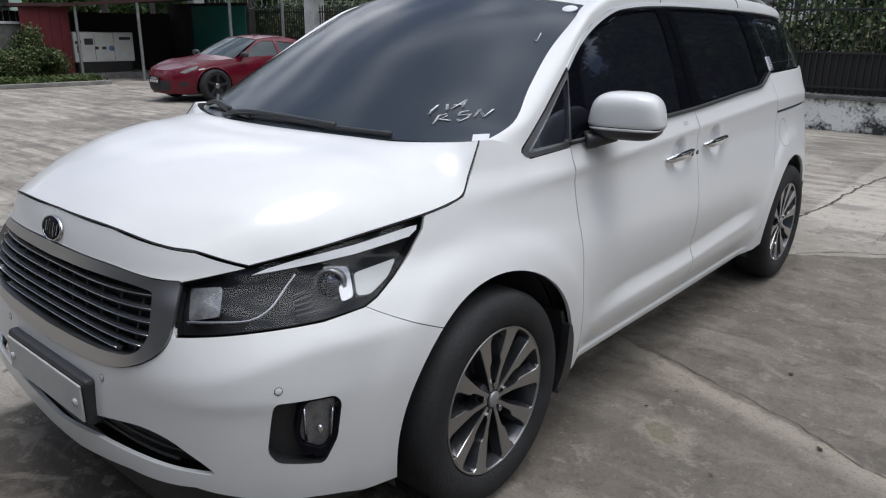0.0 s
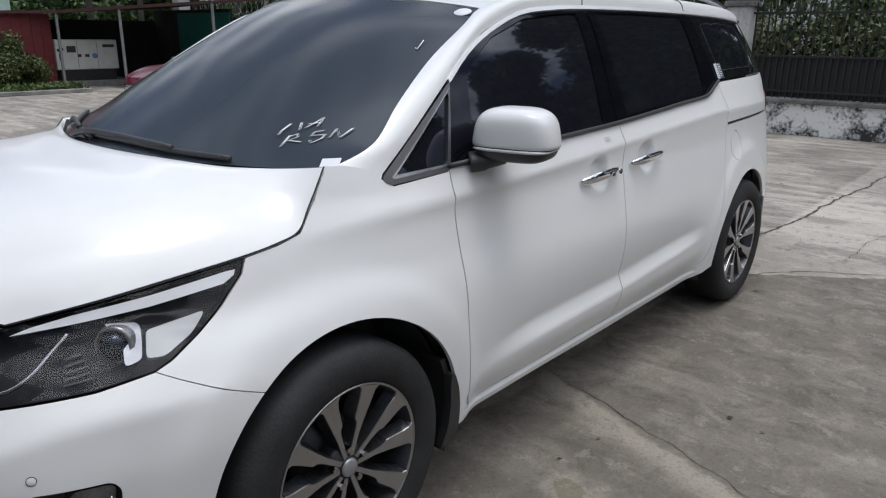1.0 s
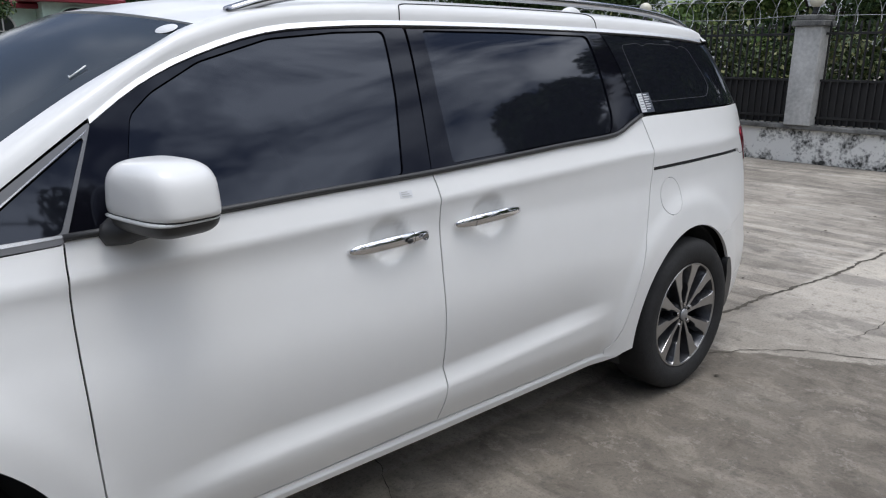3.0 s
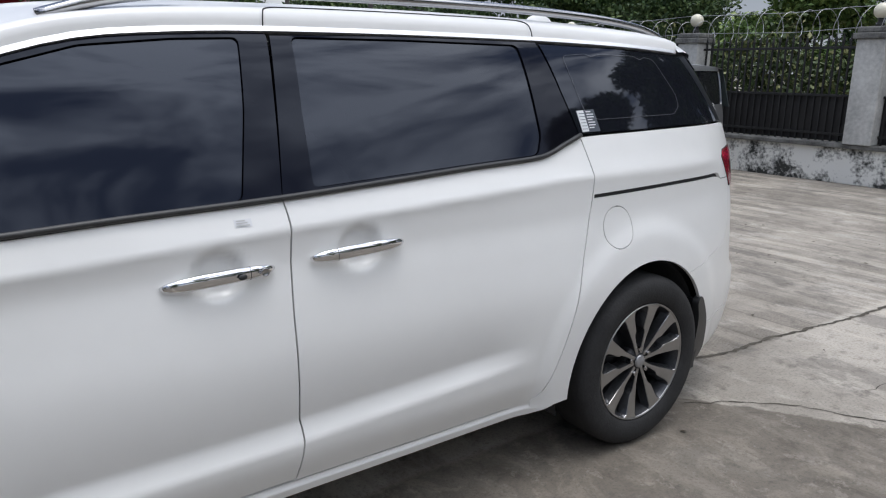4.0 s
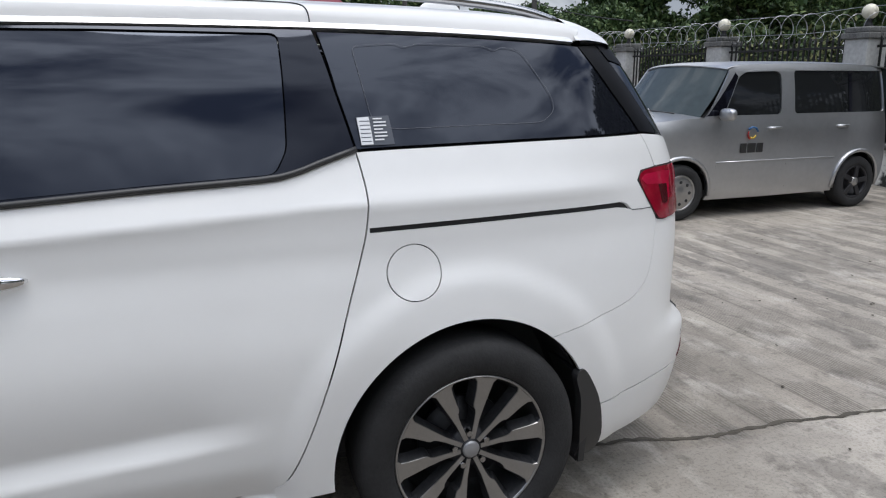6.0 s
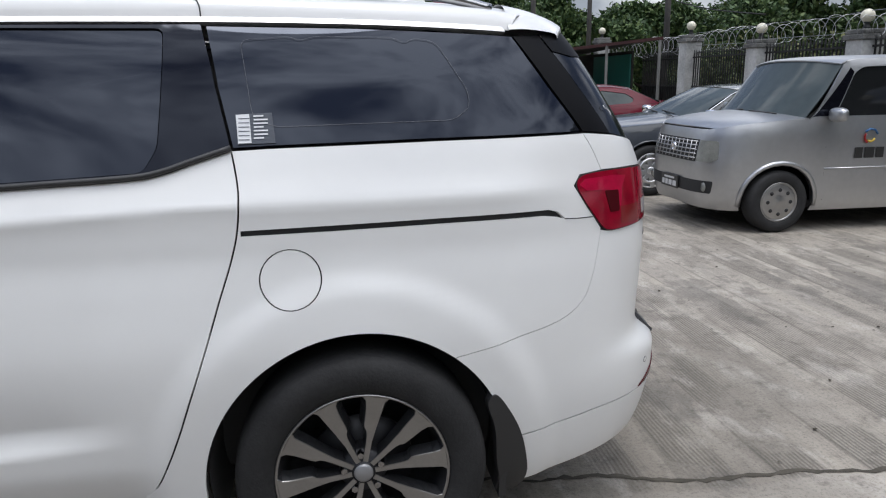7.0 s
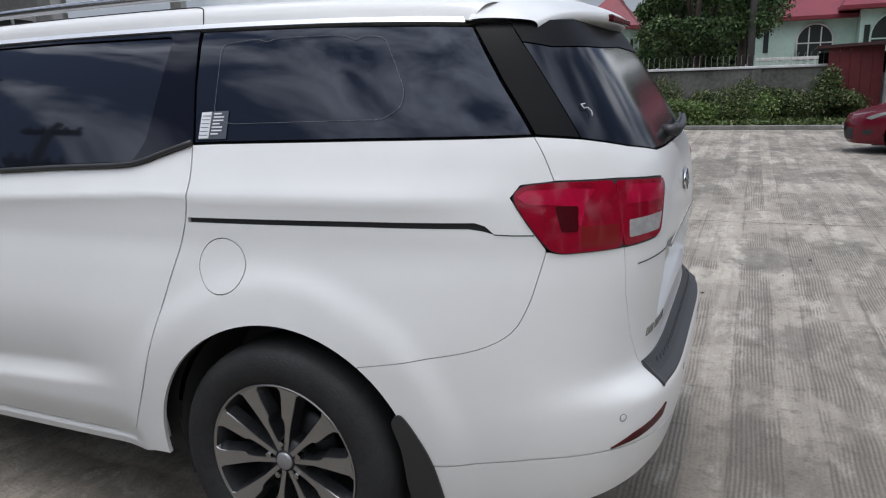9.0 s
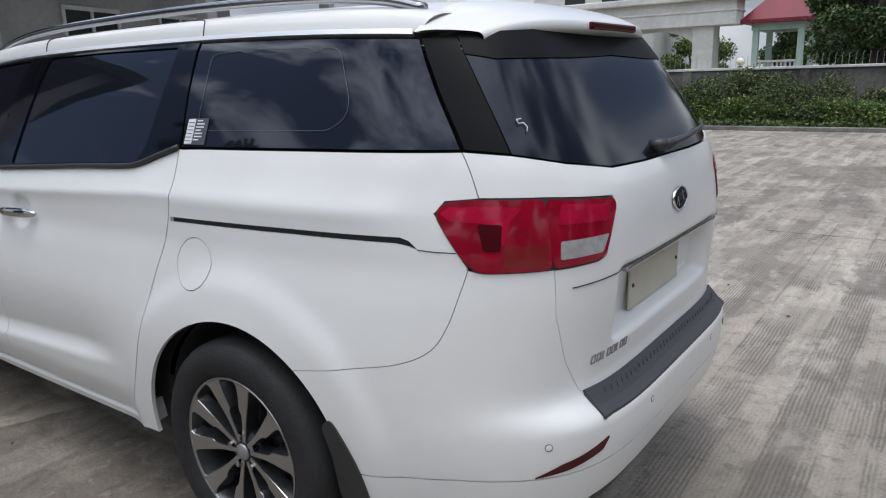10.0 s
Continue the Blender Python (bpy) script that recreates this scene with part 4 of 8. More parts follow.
panel("front_bumper", [F(0, 0.997), F(0.06, 0.996), F(0.30, 0.990), F(0.50, 0.959), F(0.55, 0.954), F(0.652, 0.916), F(0.542, 0.883), F(0.588, 0.765), P(-0.745, 0.779), P(-0.59, 0.787), P(-0.472, 0.802), P(-0.244, 0.6915), P(-0.1, 0.5), P(-0.36, 0.25), P(-0.518, 0.262), P(-0.649, 0.293), F(0.732, 0.344), F(0.667, 0.366), F(0.437, 0.350), F(0.2, 0.302), F(0.109, 0.284), F(0, 0.278)],
      WHITE, van, van_skin, inset=0.0012, holes=[GRILLE, FOG, INTAKE, ARCH_F], du=0.02, dz=0.016, mirror="weld")
panel("chin", [F(0, 0.30), F(0.2, 0.32), F(0.437, 0.37), F(0.667, 0.385), F(0.74, 0.36), P(-0.649, 0.31), P(-0.5, 0.28), P(-0.38, 0.27), P(-0.38, 0.19), P(-0.5, 0.18), F(0.5, 0.17), F(0, 0.17)], SATIN, van, van_skin, lift=-0.03, mirror="weld", label="black lower bumper chin")
panel("grille_surround", GRILLE, SMOKED, van, van_skin, inset=0.001, lift=0.006, holes=[GRILLE_IN], hole_inset=0, depth=0.04, du=0.02, dz=0.012, mirror="weld", label="smoked chrome grille surround")
panel("grille_backing", GRILLE_IN, GAP, van, van_skin, inset=-0.004, lift=-0.045, depth=0, du=0.06, dz=0.06, mirror="weld")
for zc, half in ((0.836, 0.495), (0.804, 0.508), (0.772, 0.515), (0.740, 0.508), (0.710, 0.475), (0.682, 0.37)):
    pts = []
    for k in range(-16, 17):
        y = half * k / 16
        q = skin(face_phi(abs(y), zc, NOSE), zc)
        pts.append((q[0] + 0.016, math.copysign(abs(q[1]), y), zc + 0.010 * (abs(y) / 0.5) ** 2))
    blade = tube("grille_bar", [(x + 0.014, y, z - 0.003) for x, y, z in pts], 0.0072, SATIN, van, segs=8, flat=2.0)
    tube("bar_edge", pts, 0.0024, CHROME_D, blade, "thin bright edge of the grille bar", segs=6, flat=1.6)
for k in range(-5, 6):
    y = k * 0.088
    pts = []
    for zc in (0.69, 0.74, 0.79, 0.85):
        q = skin(face_phi(abs(y), zc, NOSE), zc)
        pts.append((q[0] + 0.030, y, zc))
    tube("grille_rib", pts, 0.0038, GREYPL, van, segs=5)
panel("intake_grille", INTAKE, SATIN, van, van_skin, inset=-0.004, lift=-0.05, depth=0, mirror="weld", du=0.06)
for zc, half in ((0.425, 0.60), (0.455, 0.63)):
    pts = []
    for k in range(-10, 11):
        y = half * k / 10
        q = skin(face_phi(abs(y), zc, NOSE), zc)
        pts.append((q[0] + 0.03, math.copysign(abs(q[1]), y), zc))
    tube("intake_bar", pts, 0.005, SATIN, van, segs=5)

HOUSING = material("lamp_housing_black", (0.022, 0.022, 0.024), 0.45, spec=0.25, grain=0.4, scale=14)
# head lamps: housing, light guide, projector, clear cover
panel("head_lamp_housing", HL, HOUSING, van, van_skin, inset=0.001, lift=-0.045, depth=-0.04, du=0.03)
panel("light_guide", [F(0.665, 0.900), P(-0.584, 0.911), P(-0.433, 0.925), P(-0.265, 0.947), P(-0.236, 0.962), P(-0.230, 0.974), P(-0.252, 0.973), P(-0.425, 0.949), P(-0.579, 0.929), P(-0.651, 0.913)], LAMPW, van, van_skin, inset=0, lift=-0.006, depth=0.02, du=0.02, dz=0.01, label="white daytime light guide")
panel("indicator_reflector", rounded([P(-0.455, 0.880), P(-0.322, 0.898), P(-0.366, 0.860), P(-0.438, 0.829), P(-0.477, 0.831)], 0.012), CLEARP, van, van_skin, inset=0, lift=-0.008, depth=0.015)
panel("inner_reflector", rounded([F(0.562, 0.876), F(0.624, 0.880), F(0.658, 0.82), F(0.60, 0.806)], 0.012), LAMPG, van, van_skin, inset=0, lift=-0.02, depth=0.01)
for side in (1, -1):
    c = Vector(at_skin(P(-0.545, 0.848)))
    c = Vector((c.x + 0.045, side * (c.y + 0.04), c.z))
    d = Vector((-0.80, -side * 0.58, 0.08)).normalized()
    rot = d.to_track_quat("Y", "Z").to_matrix().to_4x4()
    v, f = lathe([(0.0, 0.044), (0.016, 0.041), (0.027, 0.031), (0.034, 0.016), (0.036, 0.0)], 28)
    o = mesh_part("projector_lens", v, f, TINT, van, "round projector lens")
    o.matrix_basis = Matrix.Translation(c) @ rot
    v, f = lathe([(0.036, 0.0), (0.037, 0.020), (0.041, 0.023), (0.047, 0.015), (0.049, -0.03)], 28)
    o = mesh_part("lens_ring", v, f, LAMPG, van)
    o.matrix_basis = Matrix.Translation(c) @ rot
    pts = [at_skin(p) for p in curve2([P(-0.602, 0.888), P(-0.637, 0.862), P(-0.695, 0.822), P(-0.748, 0.799), F(0.66, 0.796), F(0.602, 0.794)], 4)]
    tube("lamp_divider", [(x + 0.014, side * (y + 0.012), z) for x, y, z in pts], 0.005, CHROME_D, van, segs=6)
for k in range(5):
    z = 0.812 + 0.011 * k
    panel("lamp_fin", [P(-0.640 + 0.006 * k, z), P(-0.585, z + 0.006), P(-0.585, z + 0.010), P(-0.640 + 0.006 * k, z + 0.004)], GREYPL, van, van_skin, inset=0, lift=-0.03, depth=0.006)
panel("lamp_shroud", rounded([P(-0.528, 0.905), P(-0.462, 0.898), P(-0.484, 0.832), P(-0.522, 0.824), P(-0.505, 0.866)], 0.012), TRIM_C, van, van_skin, inset=0, lift=-0.012, depth=0.02, label="bright metal projector shroud")
for ob in panel("head_lamp_cover", HL, CLEAR, van, van_skin, inset=0.002, lift=0.0, depth=0, du=0.03, label="clear head lamp cover"):
    ob.visible_shadow = False
# fog lamps
FOG_LENS = rounded([P(-0.680, 0.592), P(-0.604, 0.589), P(-0.597, 0.567), P(-0.612, 0.466), P(-0.636, 0.441), P(-0.684, 0.474), P(-0.693, 0.513)], 0.02)
panel("fog_lamp_recess", FOG, SATIN, van, van_skin, inset=-0.001, lift=-0.04, depth=-0.04, du=0.03)
panel("fog_lamp", FOG_LENS, LAMPG, van, van_skin, inset=0, lift=-0.02, depth=0.02, label="clear fog lamp with bright reflector")
panel("fog_lamp_frame", rounded([P(-0.688, 0.600), P(-0.603, 0.597), P(-0.590, 0.572), P(-0.602, 0.47), P(-0.636, 0.415), P(-0.695, 0.455), P(-0.705, 0.51)], 0.02), GLOSS, van, van_skin, inset=0, lift=-0.006, depth=0.03, holes=[FOG_LENS])
panel("fog_lamp_lens", FOG_LENS, CLEAR, van, van_skin, inset=0, lift=-0.008, depth=0)
for side in (1, -1):
    c = Vector(at_skin(P(-0.645, 0.505)))
    v, f = superell((c.x + 0.006, side * (c.y + 0.010), c.z), (0.008, 0.010, 0.013), 0.9)
    mesh_part("fog_bulb", v, f, CHROME, van)
    for k in (0, 4):
        q = at_skin(P(-0.685 + 0.018 * k, 0.575 - 0.004 * k))
        w = at_skin(P(-0.680 + 0.016 * k, 0.478 - 0.006 * k))
        tube("reflector_rib", [(q[0] + 0.008, side * (q[1] + 0.010), q[2]), (w[0] + 0.008, side * (w[1] + 0.010), w[2])], 0.004, CHROME, van, segs=5)


# parking sensors
def skin_disc(name, p, r, mat, ring):
    for side in (1, -1):
        a, b, c = Vector(at_skin(p)), Vector(van_skin(p[0] + 0.002, p[1])), Vector(van_skin(p[0], p[1] + 0.002))
        nn = (b - a).cross(c - a).normalized()
        rot = nn.to_track_quat("Y", "Z").to_matrix().to_4x4()
        v, f = lathe([(0.0, 0.0012), (r * 0.8, 0.0012), (r * 0.86, 0.0008)], 20)
        v2, f2 = lathe([(r * 0.86, 0.0008), (r, 0.0012), (r * 1.02, 0.0)], 20)
        for nm, vv, ff, mm in ((name, v, f, mat), (name + "_ring", v2, f2, ring)):
            vv = [Matrix.Translation(a) @ rot @ Vector(q) for q in vv]
            mesh_part(nm, [(q.x, side * q.y, q.z) for q in vv], ff, mm, van)


for p in (P(-0.737, 0.640), F(0.32, 0.59), R(0.725, 0.552), R(0.3, 0.55)):
    skin_disc("parking_sensor", p, 0.0105, WHITE, GREYPL)

# number plates (blank) and emblems
box_part("plate_holder", -0.985, -0.935, -0.278, 0.278, 0.430, 0.570, SATIN, van, 0.012)
pl = box_part("front_plate", -0.994, -0.987, -0.260, 0.260, 0.442, 0.554, PLATE, van, 0.003, "blank white number plate")
for y in (-0.225, 0.225):
    v, f = lathe([(0.0, -0.004), (0.012, -0.003), (0.013, 0.002)], 16, "x")
    o = mesh_part("plate_bolt", v, f, CLEARP, van)
    o.location = (-0.996, y, 0.494)
box_part("rear_plate", 4.010, 4.018, -0.225, 0.225, 0.782, 0.912, PLATE_R, van, 0.004, "blank cream number plate")
box_part("rear_garnish", 4.03, 4.086, -0.42, 0.42, 0.958, 0.971, CHROME_D, van, 0.004, "chrome strip over the plate")
for y in (-0.2, 0.2):
    v, f = lathe([(0.0, 0.003), (0.006, 0.002), (0.007, -0.001)], 12, "x")
    o = mesh_part("plate_bolt", v, f, ALLOY_D, van)
    o.location = (4.019, y, 0.855)


def emblem(x, z, nx, label):
    em = new("emblem")
    em.parent = van
    em.matrix_basis = Matrix.Translation((x, 0, z)) @ Matrix.Rotation(nx, 4, "Y")
    sx = 1 if x > 0 else -1
    v, f = lathe([(0.0, 0.004 * sx), (0.0335, 0.004 * sx), (0.035, 0.0)], 36, "x")
    mesh_part("emblem_disc", [(a, b * 1.75, c) for a, b, c in v], f, BADGE, em)
    v, f = lathe([(0.0335, 0.004 * sx), (0.0345, 0.006 * sx), (0.0365, 0.005 * sx), (0.0375, 0.0)], 36, "x")
    mesh_part("emblem_ring", [(a, b * 1.75, c) for a, b, c in v], f, CHROME, em)
    for y0, y1, z0, z1, lean in ((-0.034, -0.029, -0.017, 0.017, 0), (-0.022, -0.017, -0.017, 0.017, 0.35), (-0.012, -0.007, -0.017, 0.017, 0), (0.004, 0.009, -0.017, 0.017, -0.3), (0.016, 0.021, -0.017, 0.017, 0.3), (0.029, 0.034, -0.015, 0.015, 0)):
        bm = bmesh.new()
        add_box(bm, 0.003 * sx, 0.0055 * sx, y0 * 1.15, y0 * 1.15 + 0.003, z0, z1, 0.0005, 1)
        bmesh.ops.transform(bm, matrix=Matrix.Shear("YZ", 4, (0, 0)) @ Matrix.Rotation(lean, 4, "X"), verts=bm.verts)
        part("emblem_bar", bm, CHROME, em)


emblem(-0.902, 0.943, radians(15), "")
emblem(4.084, 1.10, radians(-4), "")
for k in range(8):
    y0 = 0.545 - 0.0252 * k
    w = 0.019 if k % 3 != 2 else 0.008
    panel("badge_bar", [R(y0, 0.724), R(y0 - w, 0.724), R(y0 - w - 0.004, 0.748), R(y0 - 0.004, 0.748)], SILVER, van, van_skin, inset=0, lift=0.0025, depth=0.004, mirror="none", dz=0.02,
          holes=[[R(y0 - 0.0055, 0.7285), R(y0 - w + 0.0045, 0.7285), R(y0 - w + 0.0015, 0.7435), R(y0 - 0.0085, 0.7435)]] if k % 3 != 2 else ())
for side in (1, -1):
    fold = [R(0.625 - 0.02 * k, 0.957 + 0.001 * k) for k in range(10)]
    tube("tailgate_fold", [(x + 0.0014, side * (y - 0.001), z) for x, y, z in (at_skin(p) for p in fold)], 0.0016, GAP, van, segs=5)

# rear step pad
rows_pad = []
for k in range(-30, 31):
    y = 0.575 * k / 30
    ay = abs(y)
    inner, outer = skin(math.pi - face_phi(ay, 0.655, TAIL), 0.655), skin(math.pi - face_phi(min(ay, 0.55), 0.60, TAIL), 0.598)
    edge = 1 if abs(k) < 29 else 0.6
    rows_pad.append([(inner[0] - 0.01, y, 0.652), (inner[0] + 0.004, y, 0.664), (outer[0] - 0.022, y, 0.622), (outer[0] + 0.001, y, 0.602), (outer[0] + 0.002, y, 0.592), (outer[0] - 0.012, y, 0.592)])
vs = [p for r in rows_pad for p in r]
fs = [(i * 6 + k, i * 6 + k + 1, (i + 1) * 6 + k + 1, (i + 1) * 6 + k) for i in range(60) for k in range(5)] + [(0, 1, 2, 3, 4, 5), (365, 364, 363, 362, 361, 360)]
mesh_part("step_pad", vs, fs, GREYPL, van, "dark grey ribbed bumper step pad", smooth=False)
for k in range(-17, 18):
    y = 0.03 * k
    a, b = rows_pad[int(round(30 + y / 0.575 * 30))][1], rows_pad[int(round(30 + y / 0.575 * 30))][2]
    tube("pad_rib", [(a[0] + 0.016, y, a[2] - 0.010), (b[0] - 0.010, y, b[2] + 0.006)], 0.0016, GREYPL, van, segs=5)

# rear wiper
tube("rear_wiper", [(4.050, -0.07, 1.268), (4.056, 0.0, 1.272), (4.058, 0.10, 1.277), (4.050, 0.22, 1.285), (4.040, 0.34, 1.294)], [0.016, 0.015, 0.012, 0.010, 0.007], SATIN, van, segs=8)
tube("wiper_blade", [(4.034, 0.08, 1.270), (4.034, 0.20, 1.277), (4.028, 0.36, 1.288), (4.016, 0.44, 1.294)], 0.007, SATIN, van, segs=6)
tube("wiper_spindle", [(4.00, -0.07, 1.266), (4.060, -0.07, 1.270)], 0.019, SATIN, van, segs=12)
# windscreen wipers and cowl
patch("cowl", [((0.06, -0.76, 1.135), -0.16, 1.145), ((0.10, -0.768, 1.160), -0.12, 1.162), ((0.14, -0.765, 1.186), -0.10, 1.182)], SATIN, van, bulge=2.2, depth=0)
# aerial fin
v, f = superell((3.3, 0.0, 1.738), (0.09, 0.02, 0.05), 1.0)
mesh_part("aerial_fin", v, f, WHITE, van)

# marks and stickers on the glass
def on_screen(x, v):
    """a point of the windscreen near height fraction x (0 to 1) and side fraction v (-1 the left edge)"""
    x = 1.6 * x if x < 0.25 else (4 * x + 1) / 5
    ls, cs = spline([q[0] for q in SCREEN], 12), spline([(q[1], 0, q[2]) for q in SCREEN], 12)
    i = min(len(ls) - 1, int(x * (len(ls) - 1)))
    a, c = ls[i], cs[i]
    return Vector((a[0] + (c[0] - a[0]) * (1 - abs(v) ** 2.0), -a[1] * v, a[2] + (c[2] - a[2]) * (1 - abs(v) ** 2.2)))


def over_screen(x, v, lift):
    return on_screen(x, v) + Vector((-0.5, 0, 0.85)) * lift


for path in (((0.022, -0.66), (0.036, -0.4), (0.046, -0.15), (0.050, 0.15), (0.045, 0.45)), ((0.035, 0.16), (0.045, 0.38), (0.06, 0.62), (0.09, 0.88))):
    tube("wiper_blade", spline([over_screen(x, v, 0.012) for x, v in path], 5), 0.0085, SATIN, van, segs=6)
    tube("wiper_arm", spline([over_screen(path[-1][0] * 0.4, path[-1][1] - 0.05, 0.012), over_screen(path[-2][0], path[-2][1], 0.026), over_screen(path[1][0], path[1][1], 0.022)], 6), 0.010, SATIN, van, segs=6)


def on_plane(o, ux, uz, pts, r, mat, name, label=""):
    tube(name, [Vector(o) + Vector(ux) * a + Vector(uz) * b for a, b in pts], r, mat, van, label, segs=4)


o0 = on_screen(0.135, -0.84)
ux = (on_screen(0.17, -0.95) - on_screen(0.17, -0.70)).normalized()
uz = (on_screen(0.27, -0.80) - on_screen(0.15, -0.80)).normalized()
ux, uz = ux * math.cos(0.22) + uz * math.sin(0.22), uz * math.cos(0.22) - ux * math.sin(0.22)
o0 = o0 + ux.cross(uz).normalized() * 0.0035 + ux * 0.03
rot = Matrix((ux, uz, ux.cross(uz))).transposed().to_4x4()
CHALK_MARKS = (
    ((-0.118, 0.035), (-0.112, 0.058), (-0.090, 0.092)), ((-0.052, 0.095), (-0.048, 0.056)), ((-0.032, 0.065), (-0.006, 0.088), (0.022, 0.118), (0.012, 0.070)), ((-0.022, 0.088), (0.016, 0.090)),
    ((-0.092, -0.030), (-0.074, 0.028)), ((-0.078, 0.020), (-0.048, 0.034), (-0.044, 0.018), (-0.072, 0.002), (-0.026, -0.010)),
    ((0.040, 0.046), (0.010, 0.040), (0.002, 0.020), (0.052, 0.024), (0.044, 0.004), (0.012, -0.018), (0.004, -0.004)),
    ((0.070, 0.006), (0.086, 0.052), (0.108, 0.004), (0.142, 0.050)))
for pts in CHALK_MARKS:
    pts = [(p[0] * 0.80 - 0.068, p[1] * 0.85) for p in pts]
    for dx, r in ((0.0, 0.0012), (0.0036, 0.0009), (-0.0030, 0.0007)):
        on_plane(o0, ux, uz, [(p[0] + dx, p[1] + dx * 0.3) for p in pts], r, CHALK, "chalk_stroke")
o1 = on_screen(0.045, -0.97) + ux.cross(uz).normalized() * 0.004
vs = [o1 + ux * a + uz * b for a, b in ((-0.026, -0.016), (0.026, -0.016), (0.026, 0.018), (-0.026, 0.018))]
nrm = ux.cross(uz).normalized()
mesh_part("windscreen_sticker", vs + [q + nrm * 0.001 for q in vs], [(0, 1, 2, 3), (4, 5, 6, 7), (0, 1, 5, 4), (1, 2, 6, 5), (2, 3, 7, 6), (3, 0, 4, 7)], PAPER, van, "small white paper sticker", smooth=False)
o2 = on_screen(0.90, -0.945) + nrm * 0.004
v, f = lathe([(0.0, 0.001), (0.022, 0.001), (0.023, 0.0)], 20, "z")
mesh_part("windscreen_dot", [o2 + ux * a * 1.3 + uz * b + nrm * c for a, b, c in v], f, PAPER, van, "round white sticker")
o3 = on_screen(0.60, -0.92) + nrm * 0.004
on_plane(o3, ux, uz, ((-0.016, -0.012), (-0.008, -0.022), (0.004, 0.03)), 0.0022, CHALK, "chalk_tick")

# printed outline and label on the rear quarter window
ring = rounded([P(2.775, 1.578), P(2.805, 1.375), P(2.86, 1.345), P(3.36, 1.352), P(3.41, 1.385), P(3.41, 1.43), P(3.325, 1.572), P(3.26, 1.582), P(3.235, 1.567), P(3.20, 1.584), P(2.98, 1.588), P(2.935, 1.575), P(2.91, 1.588)], 0.02, 3)
pts = [at_skin(p, 0.0) for p in ring] + [at_skin(ring[0], 0.0)]
tube("glass_print", [(x, y - 0.001, z + 0.0005) for x, y, z in pts], 0.0006, material("pale_glass_print", (0.16, 0.165, 0.18), 0.5), van, "thin pale line printed on the glass", segs=4)
panel("window_label", [P(2.766, 1.302), P(2.865, 1.304), P(2.857, 1.383), P(2.760, 1.380)], PRINT, van, van_skin, inset=0, lift=0.001, depth=0.002, mirror="none", label="dark printed dealer label")
panel("label_field", [P(2.767, 1.304), P(2.802, 1.305), P(2.797, 1.380), P(2.762, 1.378)], PAPER, van, van_skin, inset=0, lift=0.003, depth=0.002, mirror="none", label="white field of the label")
for i in range(7):
    z = 1.372 - 0.0095 * i
    x1 = 2.846 if i % 3 else 2.835
    panel("label_bar", [P(2.808 + 0.001 * (i % 2), z), P(x1, z + 0.0005), P(x1, z + 0.0045), P(2.808 + 0.001 * (i % 2), z + 0.004)], PAPER, van, van_skin, inset=0, lift=0.003, depth=0, mirror="none")
for i in range(6):
    z = 1.312 + 0.011 * i
    panel("label_bar", [P(2.769, z), P(2.797, z), P(2.797, z + 0.002), P(2.769, z + 0.002)], PRINT, van, van_skin, inset=0, lift=0.004, depth=0, mirror="none")
panel("door_sticker", [P(1.409, 1.117), P(1.456, 1.117), P(1.456, 1.137), P(1.409, 1.137)], PAPER, van, van_skin, inset=0, lift=0.001, depth=0.001, mirror="none", label="small clear printed door sticker")
for i in range(3):
    panel("sticker_bar", [P(1.414, 1.120 + 0.006 * i), P(1.45 - 0.006 * i, 1.120 + 0.006 * i), P(1.45 - 0.006 * i, 1.1225 + 0.006 * i), P(1.414, 1.1225 + 0.006 * i)], PLATE, van, van_skin, inset=0, lift=0.0025, depth=0, mirror="none")
# chalk mark on the rear window
q0, q1, q2 = (Vector(van_skin(*R(y, z))) for y, z in ((0.626, 1.365), (0.586, 1.365), (0.626, 1.405)))
rx, rz = (q1 - q0).normalized(), (q2 - q0).normalized()
on_plane(q0 + Vector((0.003, -0.003, 0)), rx, rz, ((-0.006, 0.018), (-0.008, 0.004), (0.006, 0.006), (0.008, -0.008), (-0.002, -0.022)), 0.0014, CHALK, "chalk_mark")
on_plane(q0 + Vector((0.003, -0.003, 0)), rx, rz, ((-0.006, 0.017), (0.008, 0.019)), 0.0013, CHALK, "chalk_mark")


